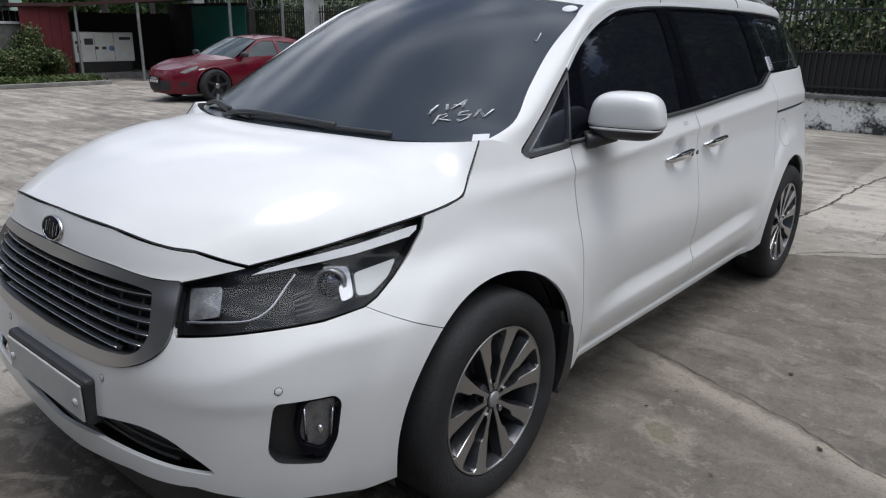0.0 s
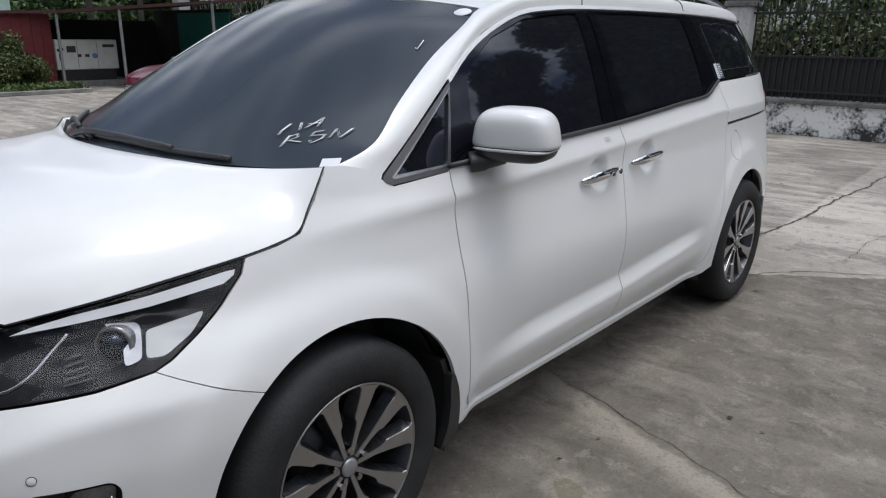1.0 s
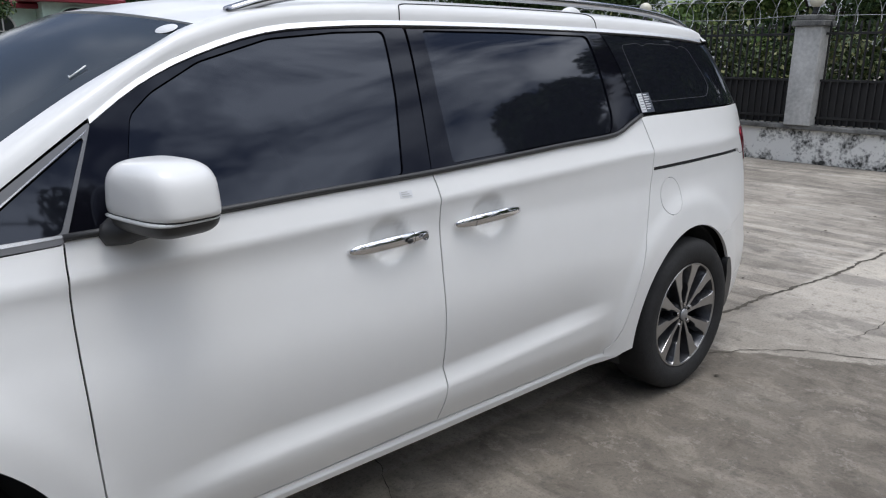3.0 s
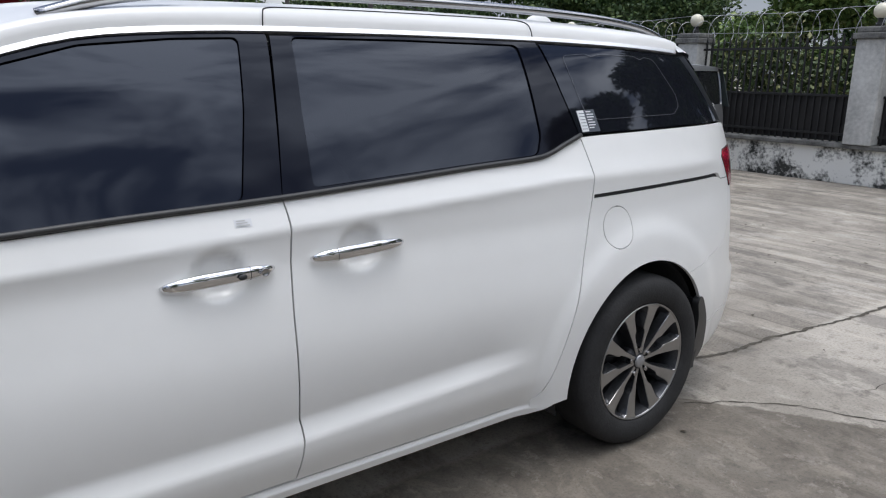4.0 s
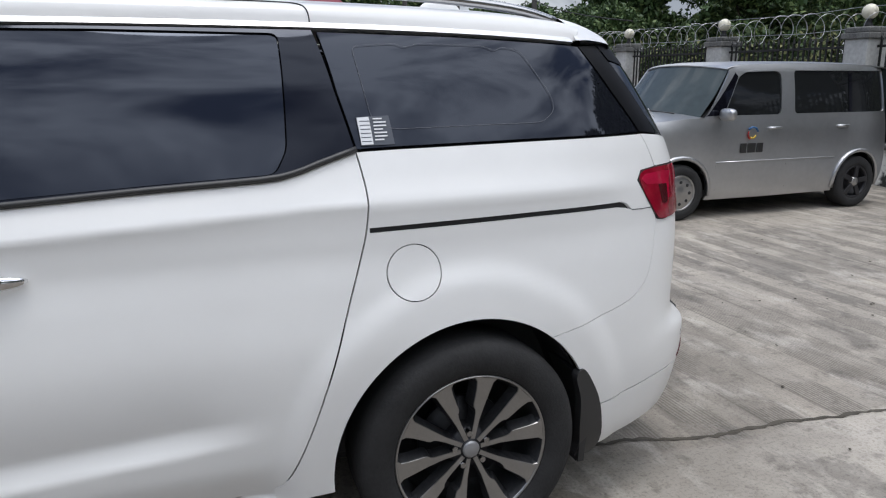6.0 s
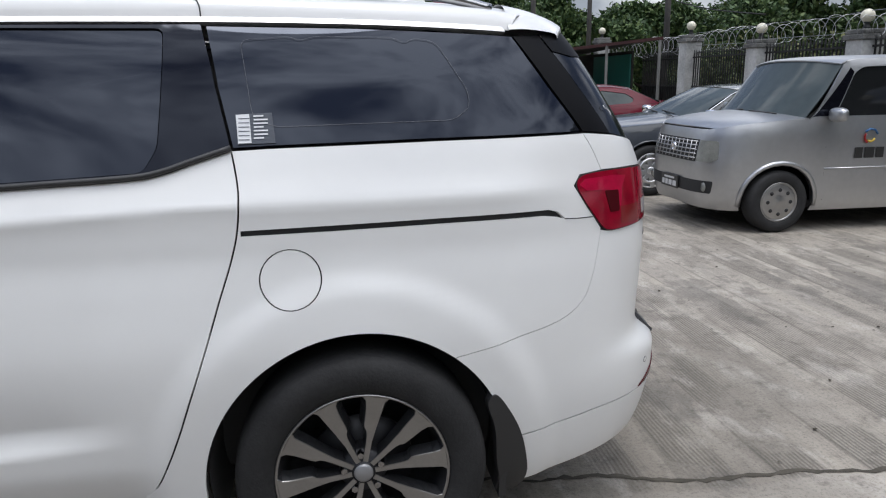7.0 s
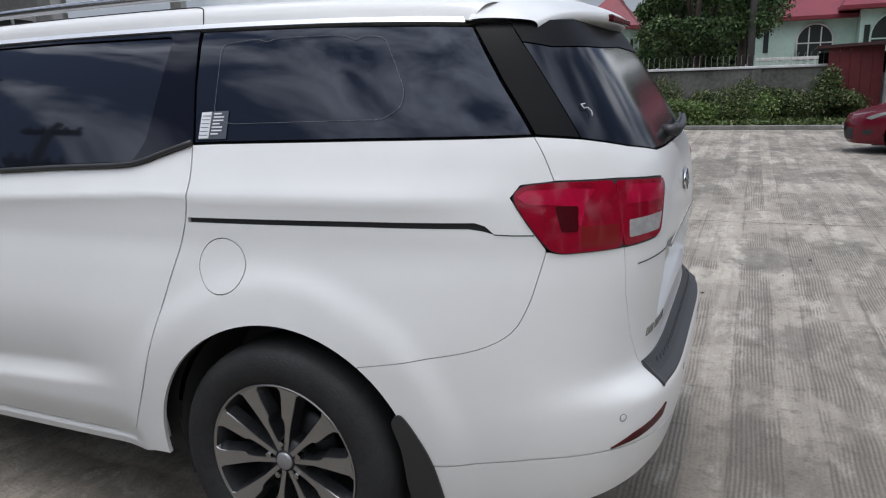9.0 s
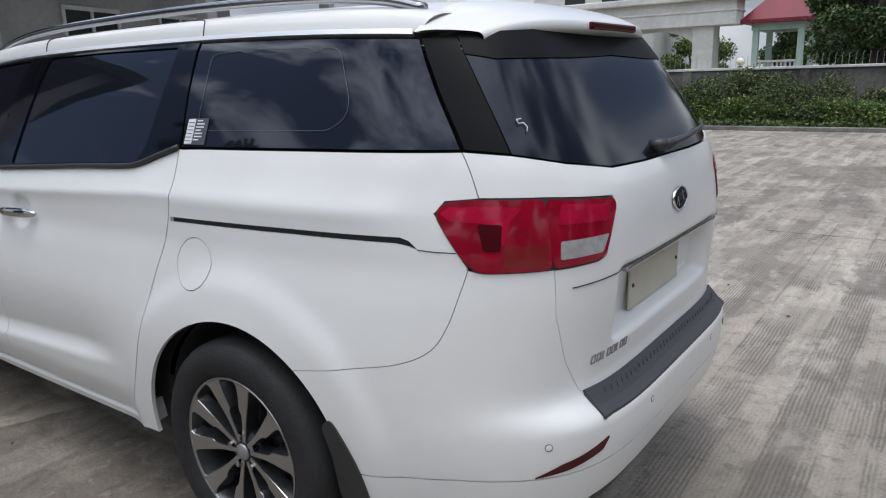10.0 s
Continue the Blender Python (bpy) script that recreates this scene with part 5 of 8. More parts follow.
# ---- the yard ----
def concrete():
    """Grey concrete in lanes along y: smooth and ribbed lanes, worn bright patches, wet stains, shade painted in round
    the van's nose, and fine grit.
    """
    m = bpy.data.materials.new("yard_concrete")
    m.use_nodes = True
    n, l = m.node_tree.nodes, m.node_tree.links
    p = n["Principled BSDF"]
    p.inputs["Roughness"].default_value = 0.8
    p.inputs["Specular IOR Level"].default_value = 0.35
    co = n.new("ShaderNodeTexCoord")

    def noise_at(scale, detail=6.0, stretch=(1, 1, 1), rough=0.6, warp=0.0):
        mp, t = n.new("ShaderNodeMapping"), n.new("ShaderNodeTexNoise")
        mp.inputs["Scale"].default_value = stretch
        t.inputs["Scale"].default_value, t.inputs["Detail"].default_value, t.inputs["Roughness"].default_value, t.inputs["Distortion"].default_value = scale, detail, rough, warp
        l.new(co.outputs["Object"], mp.inputs["Vector"]), l.new(mp.outputs["Vector"], t.inputs["Vector"])
        return t.outputs["Fac"]

    def calc(op, a, b=0.0, c=0.0):
        t = n.new("ShaderNodeMath")
        t.operation = op
        for i, v in enumerate((a, b, c)):
            if isinstance(v, (int, float)):
                t.inputs[i].default_value = v
            else:
                l.new(v, t.inputs[i])
        return t.outputs[0]

    def steps(v, lo, hi):
        t = n.new("ShaderNodeMapRange")
        t.interpolation_type = "SMOOTHSTEP"
        t.inputs["From Min"].default_value, t.inputs["From Max"].default_value = lo, hi
        l.new(v, t.inputs["Value"])
        return t.outputs["Result"]

    def blend(f, a, b):
        t = n.new("ShaderNodeMix")
        t.data_type = "RGBA"
        l.new(f, t.inputs[0])
        for k, v in ((6, a), (7, b)):
            if isinstance(v, tuple):
                t.inputs[k].default_value = (*v, 1)
            else:
                l.new(v, t.inputs[k])
        return t.outputs[2]

    sep = n.new("ShaderNodeSeparateXYZ")
    l.new(co.outputs["Object"], sep.inputs[0])
    x, y = sep.outputs["X"], sep.outputs["Y"]
    phase = calc("FRACT", calc("MULTIPLY_ADD", calc("MULTIPLY_ADD", noise_at(1.5, 3.0, (1, 0.5, 1)), 0.05, x), 1 / 0.355, -(4.27 + 0.025) / 0.355 + 60))
    keep = steps(noise_at(0.8, 4.0, (1, 0.5, 1), warp=0.3), 0.42, 0.60)
    lane = calc("MULTIPLY", calc("MULTIPLY", steps(phase, 0.53, 0.57), calc("SUBTRACT", 1.0, steps(phase, 0.97, 0.995))), calc("MULTIPLY_ADD", keep, 0.8, 0.2))
    seam = calc("MULTIPLY", calc("ADD", steps(phase, 0.955, 0.985), calc("SUBTRACT", 1.0, steps(phase, 0.0, 0.02))), steps(noise_at(2.2, 4.0, (1, 0.35, 1)), 0.45, 0.58))
    cross = calc("FRACT", calc("MULTIPLY", calc("MULTIPLY_ADD", noise_at(0.9, 2.0), 0.25, y), 0.95))
    cross = calc("MULTIPLY", steps(cross, 0.0, 0.07), calc("SUBTRACT", 1.0, steps(cross, 0.55, 0.63)))
    # the pale pour is held back near the nose, where the ground is painted darker
    edge = steps(calc("MULTIPLY_ADD", steps(calc("MULTIPLY_ADD", noise_at(1.2, 4.0), 0.8, x), -0.4, 1.6), 1.5, calc("MULTIPLY_ADD", noise_at(2.0, 4.0), 0.12, y)), 0.88, 0.94)
    far = calc("MULTIPLY", edge, calc("MAXIMUM", steps(y, 0.4, 1.6), steps(x, 3.7, 4.2)))
    pour = calc("MAXIMUM", steps(calc("MULTIPLY_ADD", noise_at(3.0, 5.0), 0.25, calc("MULTIPLY_ADD", y, 0.7, x)), 3.13, 3.17), edge)
    big, mid, fine, grit = noise_at(0.35, 5.0, warp=0.6), noise_at(1.7, 8.0, (1, 0.55, 1)), noise_at(9.0, 8.0, rough=0.7), noise_at(70.0, 5.0, rough=0.75)
    streak = noise_at(2.2, 7.0, (1.6, 0.28, 1), 0.65, 0.4)
    # dark round the van's nose: part wet ground, part shade put into the colour
    damp_shade = calc("SUBTRACT", 1.0, steps(calc("MULTIPLY_ADD", noise_at(1.1, 5.0, warp=0.5), 1.6, x), 0.0, 1.1))
    speck = noise_at(26.0, 6.0, rough=0.7)
    ridge = calc("MULTIPLY_ADD", calc("SINE", calc("MULTIPLY", calc("MULTIPLY_ADD", noise_at(2.5, 3.0), 0.03, x), 345.0)), 0.5, 0.5)
    worn = steps(noise_at(1.3, 5.0, (1, 0.6, 1), warp=0.4), 0.44, 0.52)
    ribbed = calc("MULTIPLY", calc("MULTIPLY", far, calc("SUBTRACT", 1.0, lane)), worn)
    col = blend(pour, (0.185, 0.167, 0.145), (0.405, 0.378, 0.338))
    col = blend(calc("MULTIPLY", calc("MULTIPLY", damp_shade, calc("SUBTRACT", 1.0, pour)), 0.85), col, (0.06, 0.054, 0.046))
    near = calc("SUBTRACT", 1.0, pour)
    col = blend(calc("MULTIPLY", pour, calc("SUBTRACT", 1.0, edge)), col, (0.50, 0.472, 0.428))
    blot = noise_at(4.5, 7.0, (1, 0.8, 1), 0.68, 0.8)
    col = blend(calc("MULTIPLY", near, calc("MULTIPLY", steps(blot, 0.50, 0.62), 0.6)), col, (0.30, 0.275, 0.235))
    col = blend(calc("MULTIPLY", near, calc("MULTIPLY", steps(blot, 0.47, 0.36), 0.6)), col, (0.10, 0.088, 0.072))
    col = blend(calc("MULTIPLY", calc("MULTIPLY", far, calc("MULTIPLY", lane, steps(mid, 0.36, 0.62))), 0.7), col, (0.50, 0.463, 0.403))
    col = blend(calc("MULTIPLY", calc("MULTIPLY", far, cross), calc("MULTIPLY", steps(noise_at(0.5, 3.0), 0.42, 0.58), 0.22)), col, (0.17, 0.163, 0.148))
    col = blend(calc("MULTIPLY", steps(streak, 0.52, 0.66), calc("MULTIPLY_ADD", pour, 0.5, 0.15)), col, (0.63, 0.597, 0.53))
    col = blend(calc("MULTIPLY", steps(big, 0.50, 0.66), 0.5), col, (0.14, 0.128, 0.11))
    col = blend(calc("MULTIPLY", steps(mid, 0.56, 0.70), 0.3), col, (0.40, 0.388, 0.355))
    off = calc("ADD", calc("MULTIPLY_ADD", y, -0.364, calc("SUBTRACT", x, 1.75)), calc("MULTIPLY_ADD", noise_at(6.0, 5.0), 0.16, -0.08))
    band = calc("MULTIPLY", steps(off, -0.22, -0.06), calc("SUBTRACT", 1.0, steps(off, -0.03, 0.01)))
    col = blend(calc("MULTIPLY", near, calc("MULTIPLY", band, 0.75)), col, (0.40, 0.37, 0.315))
    ring_d = calc("ADD", calc("SQRT", calc("ADD", calc("POWER", calc("SUBTRACT", x, 0.76), 2.0), calc("POWER", calc("SUBTRACT", y, -1.24), 2.0))), calc("MULTIPLY_ADD", noise_at(7.0, 6.0), 0.26, -0.13))
    col = blend(calc("MULTIPLY", calc("SUBTRACT", 1.0, steps(ring_d, 0.08, 0.15)), 0.6), col, (0.36, 0.335, 0.28))
    col = blend(calc("MULTIPLY", calc("SUBTRACT", 1.0, steps(ring_d, 0.06, 0.075)), 0.8), col, (0.20, 0.185, 0.135))
    col = blend(calc("MULTIPLY", ribbed, calc("MULTIPLY_ADD", ridge, -0.62, 0.70)), col, (0.13, 0.119, 0.103))
    col = blend(calc("MULTIPLY", calc("MULTIPLY", far, seam), 0.4), col, (0.10, 0.093, 0.08))
    peel = steps(noise_at(3.4, 10.0, (1, 0.42, 1), 0.66, 0.15), 0.52, 0.64)
    col = blend(calc("MULTIPLY", calc("MULTIPLY", pour, peel), 0.45), col, (0.60, 0.575, 0.535))
    soak = steps(noise_at(1.9, 9.0, (1, 0.5, 1), 0.68, 0.2), 0.535, 0.60)
    col = blend(calc("MULTIPLY", calc("MULTIPLY", pour, soak), 0.5), col, (0.150, 0.142, 0.132))
    flake = steps(noise_at(7.5, 10.0, (1, 0.8, 1), 0.74, 0.25), 0.57, 0.61)
    col = blend(calc("MULTIPLY", calc("MULTIPLY", near, flake), 0.5), col, (0.34, 0.318, 0.285))
    scratch = noise_at(13.0, 5.0, (1.0, 0.05, 1.0), 0.65, 0.2)
    col = blend(calc("MULTIPLY", calc("MULTIPLY", far, steps(scratch, 0.50, 0.66)), 0.32), col, (0.12, 0.112, 0.097))
    col = blend(calc("MULTIPLY", steps(fine, 0.52, 0.68), 0.5), col, (0.10, 0.094, 0.083))
    col = blend(calc("MULTIPLY", steps(speck, 0.55, 0.72), 0.5), col, (0.34, 0.33, 0.305))
    col = blend(calc("MULTIPLY", steps(speck, 0.46, 0.30), 0.28), col, (0.07, 0.066, 0.06))
    col = blend(calc("MULTIPLY", steps(grit, 0.48, 0.68), 0.45), col, (0.07, 0.068, 0.062))
    tone = n.new("ShaderNodeMix")
    tone.data_type, tone.blend_type = "RGBA", "MULTIPLY"
    tone.inputs[0].default_value, tone.inputs[7].default_value = 1.0, (0.90, 0.865, 0.825, 1)
    l.new(col, tone.inputs[6]), l.new(tone.outputs[2], p.inputs["Base Color"])
    h = calc("ADD", calc("MULTIPLY", calc("MULTIPLY", ridge, ribbed), 0.6), calc("ADD", calc("MULTIPLY_ADD", fine, 0.8, calc("MULTIPLY", grit, 0.8)), calc("MULTIPLY", speck, 0.5)))
    bp = n.new("ShaderNodeBump")
    bp.inputs["Strength"].default_value, bp.inputs["Distance"].default_value = 0.5, 0.012
    l.new(h, bp.inputs["Height"]), l.new(bp.outputs["Normal"], p.inputs["Normal"])
    return m


CONCRETE = concrete()
CRACK = material("crack_dirt", (0.095, 0.083, 0.064), 0.95, grain=0.5, scale=9)
bm = bmesh.new()
bmesh.ops.create_grid(bm, x_segments=20, y_segments=20, size=400)
ground = part("ground", bm, CONCRETE)
tagged(ground, "grey stained concrete yard with ribbed lanes", "ground", kind="structure")


def crack(pts, width, seed):
    rnd = random.Random(seed)
    line = []
    for i in range(len(pts) - 1):
        a, b = Vector(pts[i]), Vector(pts[i + 1])
        k = max(2, int((b - a).length / 0.03))
        line += [a.lerp(b, j / k) for j in range(k)]
    vs, fs = [], []
    off = 0.0
    for i, p in enumerate(line):
        off = off * 0.85 + rnd.uniform(-0.012, 0.012)
        d = (line[min(i + 1, len(line) - 1)] - line[max(i - 1, 0)]).normalized()
        nn = Vector((-d.y, d.x))
        w = width * rnd.uniform(0.35, 1.2)
        for s in (-1, 1):
            q = p + nn * (off + s * w)
            vs.append((q.x, q.y, 0.003))
    for i in range(len(line) - 1):
        fs.append((2 * i, 2 * i + 1, 2 * i + 3, 2 * i + 2))
    o = mesh_part("crack", vs, fs, CRACK, ground, smooth=False)
    return o


crack([(3.2, -0.42), (3.91, -0.52), (4.23, -0.60), (4.76, -0.64), (5.4, -0.68), (6.4, -0.75), (7.5, -0.84), (9.5, -0.9)], 0.014, 1)
crack([(1.62, -0.35), (1.47, -0.79), (1.28, -1.30), (1.1, -1.78), (0.9, -2.4)], 0.0022, 2)
crack([(3.55, -0.85), (3.70, -0.95), (3.96, -1.20), (4.12, -1.51), (4.3, -1.9)], 0.004, 3)
crack([(3.4, 4.88), (5.5, 4.97), (8.5, 5.02), (11.2, 5.05)], 0.006, 5)
crack([(4.4, -1.28), (4.6, -1.31), (5.2, -1.35), (5.9, -1.5)], 0.003, 4)

# leaf scraps and grit lying about
rng = np.random.default_rng(77)
lit = np.c_[rng.uniform(-2.5, 9, 420), rng.uniform(-2.2, 9, 420), np.full(420, 0.006)]
lit = lit[(np.abs(lit[:, 1]) > 1.0) | (lit[:, 0] > 4.3)]
vs, fs = [], []
for i, (a, b, c) in enumerate(lit):
    s, w, t = rng.uniform(0.006, 0.020), rng.uniform(0.3, 0.8), rng.uniform(0, 6.28)
    u, v = (math.cos(t) * s, math.sin(t) * s), (-math.sin(t) * s * w, math.cos(t) * s * w)
    k = len(vs)
    vs += [(a - u[0], b - u[1], c), (a + v[0], b + v[1], c + 0.004), (a + u[0], b + u[1], c + 0.001), (a - v[0], b - v[1], c)]
    fs.append((k, k + 1, k + 2, k + 3))
o = mesh_part("leaf_litter", vs, fs, material("dry_leaf_scraps", (0.07, 0.055, 0.035), 0.9, grain=0.6, scale=3), None, smooth=False)
tagged(o, "scattered dry leaf scraps and grit on the concrete", "litter", kind="stuff")

# east wall: plinth, coping, fence, pillars
MOULD = material("mould_stained_wall", (0.78, 0.78, 0.75), 0.85, grain=0.9, scale=2.6, dark=(0.04, 0.042, 0.04), bump=0.2, bump_scale=30)
MOULD.node_tree.nodes["Color Ramp"].color_ramp.elements[0].position, MOULD.node_tree.nodes["Color Ramp"].color_ramp.elements[1].position = 0.41, 0.54
PILLAR = material("weathered_white_paint", (0.60, 0.60, 0.58), 0.8, grain=0.45, scale=2.2, bump=0.1)
COPING = material("weathered_coping", (0.22, 0.22, 0.21), 0.9, grain=0.7, scale=5.0)
IRON = material("black_iron", (0.012, 0.012, 0.012), 0.55)
SHEET = material("dark_screen_sheet", (0.022, 0.021, 0.021), 0.7, grain=0.4, scale=3)
GLOBE = material("opal_lamp_globe", (0.72, 0.68, 0.55), 0.3)
STEEL = material("galvanised_wire", (0.45, 0.46, 0.47), 0.35, metal=0.8)
east = empty("wall_east", "low white plinth wall stained with black mould", "wall")
tagged(east, kind="structure")
box_part("plinth", 11.3, 11.5, -14, 19.6, 0, 0.50, MOULD, east, 0.01)
box_part("coping", 11.24, 11.56, -14, 19.6, 0.50, 0.565, COPING, east, 0.012)
PY = [2.05 + 2.88 * k for k in range(-5, 5)]


def pillar(y, up=0.0):
    o = empty("pillar", "weathered white fence pillar with a stepped cap", "pillar", "fence pillars")
    bm = bmesh.new()
    add_box(bm, 11.21, 11.59, y - 0.19, y + 0.19, 0.565, 1.98 + up, 0.012)
    part("shaft", bm, PILLAR, o)
    bm = bmesh.new()
    add_box(bm, 11.17, 11.63, y - 0.23, y + 0.23, 1.98 + up, 2.06 + up, 0.01)
    add_box(bm, 11.20, 11.60, y - 0.20, y + 0.20, 2.06 + up, 2.14 + up, 0.02)
    part("cap", bm, COPING, o)
    return o


def globe_lamp(y, up=0.0):
    o = empty("globe_lamp", "round cream glass globe lamp on a pillar", "lamp", "globe lamps")
    v, f = lathe([(0.0, 2.14), (0.07, 2.14), (0.05, 2.18), (0.035, 2.22), (0.05, 2.25), (0.0, 2.25)], 16, "z")
    mesh_part("lamp_foot", [(a + 11.4, b + y, c + up) for a, b, c in v], f, IRON, o)
    v, f = superell((11.4, y, 2.345 + up), (0.105, 0.105, 0.105), 1.0, 20, 12)
    mesh_part("globe", v, f, GLOBE, o)


for y in PY:
    tall = 0.25 if abs(y - 13.57) < 0.1 else 0.0
    pillar(y, tall)
    globe_lamp(y, tall)
bar_mesh = None
pillar(19.33, 0.5)
globe_lamp(19.33, 0.5)
for y0, y1 in zip(PY, PY[1:] + [16.4]):
    fp = empty("fence_panel", "black iron bar fence panel with a dark lower sheet", "fence", "fence panels")
    a, b = y0 + 0.19, y1 - 0.19
    for z in (0.66, 1.20, 1.86):
        box_part("rail", 11.385, 11.415, a, b, z, z + 0.035, IRON, fp, 0.002)
    box_part("screen_sheet", 11.425, 11.433, a, b, 0.58, 1.2, SHEET, fp, 0.001)
    if bar_mesh is None:
        bm = bmesh.new()
        add_box(bm, -0.011, 0.011, -0.012, 0.012, 0.57, 1.97)
        r = bmesh.ops.create_cone(bm, segments=6, radius1=0.024, radius2=0.0, depth=0.11, matrix=Matrix.Translation((0, 0, 2.02)))
        bar_mesh = bpy.data.meshes.new("bar")
        bm.to_mesh(bar_mesh)
        bm.free()
        bar_mesh.materials.append(IRON)
    k = int((b - a) / 0.10)
    for i in range(k):
        o = new("bar", bar_mesh)
        o.parent = fp
        o.location = (11.40, a + (i + 0.5) * (b - a) / k, 0)
# razor wire coils along the top
rw, rnd = [], random.Random(31)
ang, y, rad = 0.0, -12.0, 0.20
while y < 19.5:
    ang += 0.36
    y += 0.0165
    if rnd.random() < 0.06:
        rad = 0.20 + rnd.uniform(-0.045, 0.05)
    rw.append((11.4 + rad * math.cos(ang), y + 0.03 * math.sin(y * 5.3), 2.20 + rad * math.sin(ang) + 0.03 * math.sin(y * 2.2)))
o = tube("razor_wire", rw, 0.0055, STEEL, segs=3)
tagged(o, "coils of galvanised razor wire along the fence top", "wire", kind="stuff")
for z in (2.12, 2.40):
    o = tube("strand_wire", [(11.4, -12 + 0.9 * i, z + 0.02 * math.sin(i * 2.1)) for i in range(31)], 0.005, STEEL, segs=3)
    tagged(o, "straight galvanised wire strand above the fence", "wire")

# north wall, kerb, planting strip
GREYW = material("mossy_grey_wall", (0.19, 0.182, 0.165), 0.9, grain=0.75, scale=1.1, dark=(0.06, 0.062, 0.052), bump=0.2, bump_scale=20)
WHITEP = material("white_wall_paint", (0.72, 0.72, 0.70), 0.7, grain=0.3, scale=1.4)
SOIL = material("weedy_soil", (0.12, 0.105, 0.075), 0.95, grain=0.6, scale=4, bump=0.4, bump_scale=25)
KERB = material("old_kerb", (0.27, 0.26, 0.24), 0.9, grain=0.55, scale=3)
north = empty("wall_north", "mossy grey boundary wall with a white coping", "wall")
tagged(north, kind="structure")
box_part("wall_body", -34, 6.2, 19.3, 19.5, 0, 1.46, GREYW, north, 0.01)
box_part("coping", -34, 6.2, 19.24, 19.56, 1.46, 1.53, WHITEP, north, 0.012)
for i in range(13):
    box_part("wall_pier", -33 + 3.1 * i, -32.75 + 3.1 * i, 19.26, 19.3, 0, 1.46, GREYW, north, 0.008)
o = box_part("kerb", -34, 7.2, 16.75, 16.93, 0, 0.10, KERB, None, 0.015)
tagged(o, "low weathered concrete kerb of the planting strip", "kerb", kind="structure")
o = box_part("planting_strip", -34, 7.2, 16.93, 19.3, 0, 0.06, SOIL, None, 0.005)
tagged(o, "narrow strip of weedy soil", "soil", kind="structure")


# foliage
def leaf_material(name, a, b, c):
    m = bpy.data.materials.new(name)
    m.use_nodes = True
    n, l = m.node_tree.nodes, m.node_tree.links
    p = n["Principled BSDF"]
    p.inputs["Roughness"].default_value, p.inputs["Specular IOR Level"].default_value = 0.55, 0.3
    g, r = n.new("ShaderNodeNewGeometry"), n.new("ShaderNodeValToRGB")
    r.color_ramp.elements[0].color, r.color_ramp.elements[1].color = (*a, 1), (*c, 1)
    e = r.color_ramp.elements.new(0.6)
    e.color = (*b, 1)
    l.new(g.outputs["Random Per Island"], r.inputs["Fac"]), l.new(r.outputs["Color"], p.inputs["Base Color"])
    return m


HEDGE = leaf_material("hedge_leaves", (0.022, 0.040, 0.012), (0.060, 0.092, 0.030), (0.20, 0.20, 0.085))
TREE_L = leaf_material("tree_leaves", (0.024, 0.048, 0.017), (0.058, 0.105, 0.035), (0.12, 0.165, 0.055))
BRIGHT_L = leaf_material("young_leaves", (0.05, 0.09, 0.02), (0.10, 0.17, 0.045), (0.22, 0.28, 0.08))
GRASS = leaf_material("grass_blades", (0.04, 0.065, 0.02), (0.08, 0.12, 0.035), (0.15, 0.17, 0.07))
BARK = material("bark", (0.075, 0.06, 0.045), 0.9, grain=0.5, scale=6, bump=0.4, bump_scale=18)


def leaves(name, centres, size, mat, parent=None, seed=0, stretch=1.7):
    """one mesh of small bent leaves, each of two triangles pairs"""
    rng = np.random.default_rng(seed)
    c = np.asarray(centres)
    k = len(c)
    u = rng.normal(size=(k, 3))
    u /= np.linalg.norm(u, axis=1)[:, None]
    w = rng.normal(size=(k, 3))
    v = np.cross(u, w)
    v /= np.linalg.norm(v, axis=1)[:, None]
    s = size * rng.uniform(0.6, 1.3, (k, 1))
    nn = np.cross(u, v)
    pts = np.stack([c - u * s * stretch * 0.5, c + v * s * 0.42 + nn * s * 0.12, c + u * s * stretch * 0.5, c - v * s * 0.42 + nn * s * 0.12], 1).reshape(-1, 3)
    me = bpy.data.meshes.new(name)
    me.vertices.add(4 * k)
    me.vertices.foreach_set("co", pts.ravel())
    me.loops.add(4 * k)
    me.polygons.add(k)
    me.loops.foreach_set("vertex_index", np.arange(4 * k))
    me.polygons.foreach_set("loop_start", np.arange(0, 4 * k, 4))
    me.update(calc_edges=True)
    me.materials.append(mat)
    ob = new(name, me)
    ob.parent = parent
    return ob


def clumps(rng, k, balls, shell=0.5):
    """points in a set of ellipsoids (x, y, z, rx, ry, rz), thicker towards their skin"""
    b = np.array(balls)
    wt = b[:, 3] * b[:, 4]
    pick = rng.choice(len(b), k, p=wt / wt.sum())
    d = rng.normal(size=(k, 3))
    d /= np.linalg.norm(d, axis=1)[:, None]
    r = rng.uniform(shell, 1.0, (k, 1))
    return b[pick, :3] + d * r * b[pick, 3:] * rng.uniform(0.85, 1.12, (k, 1))


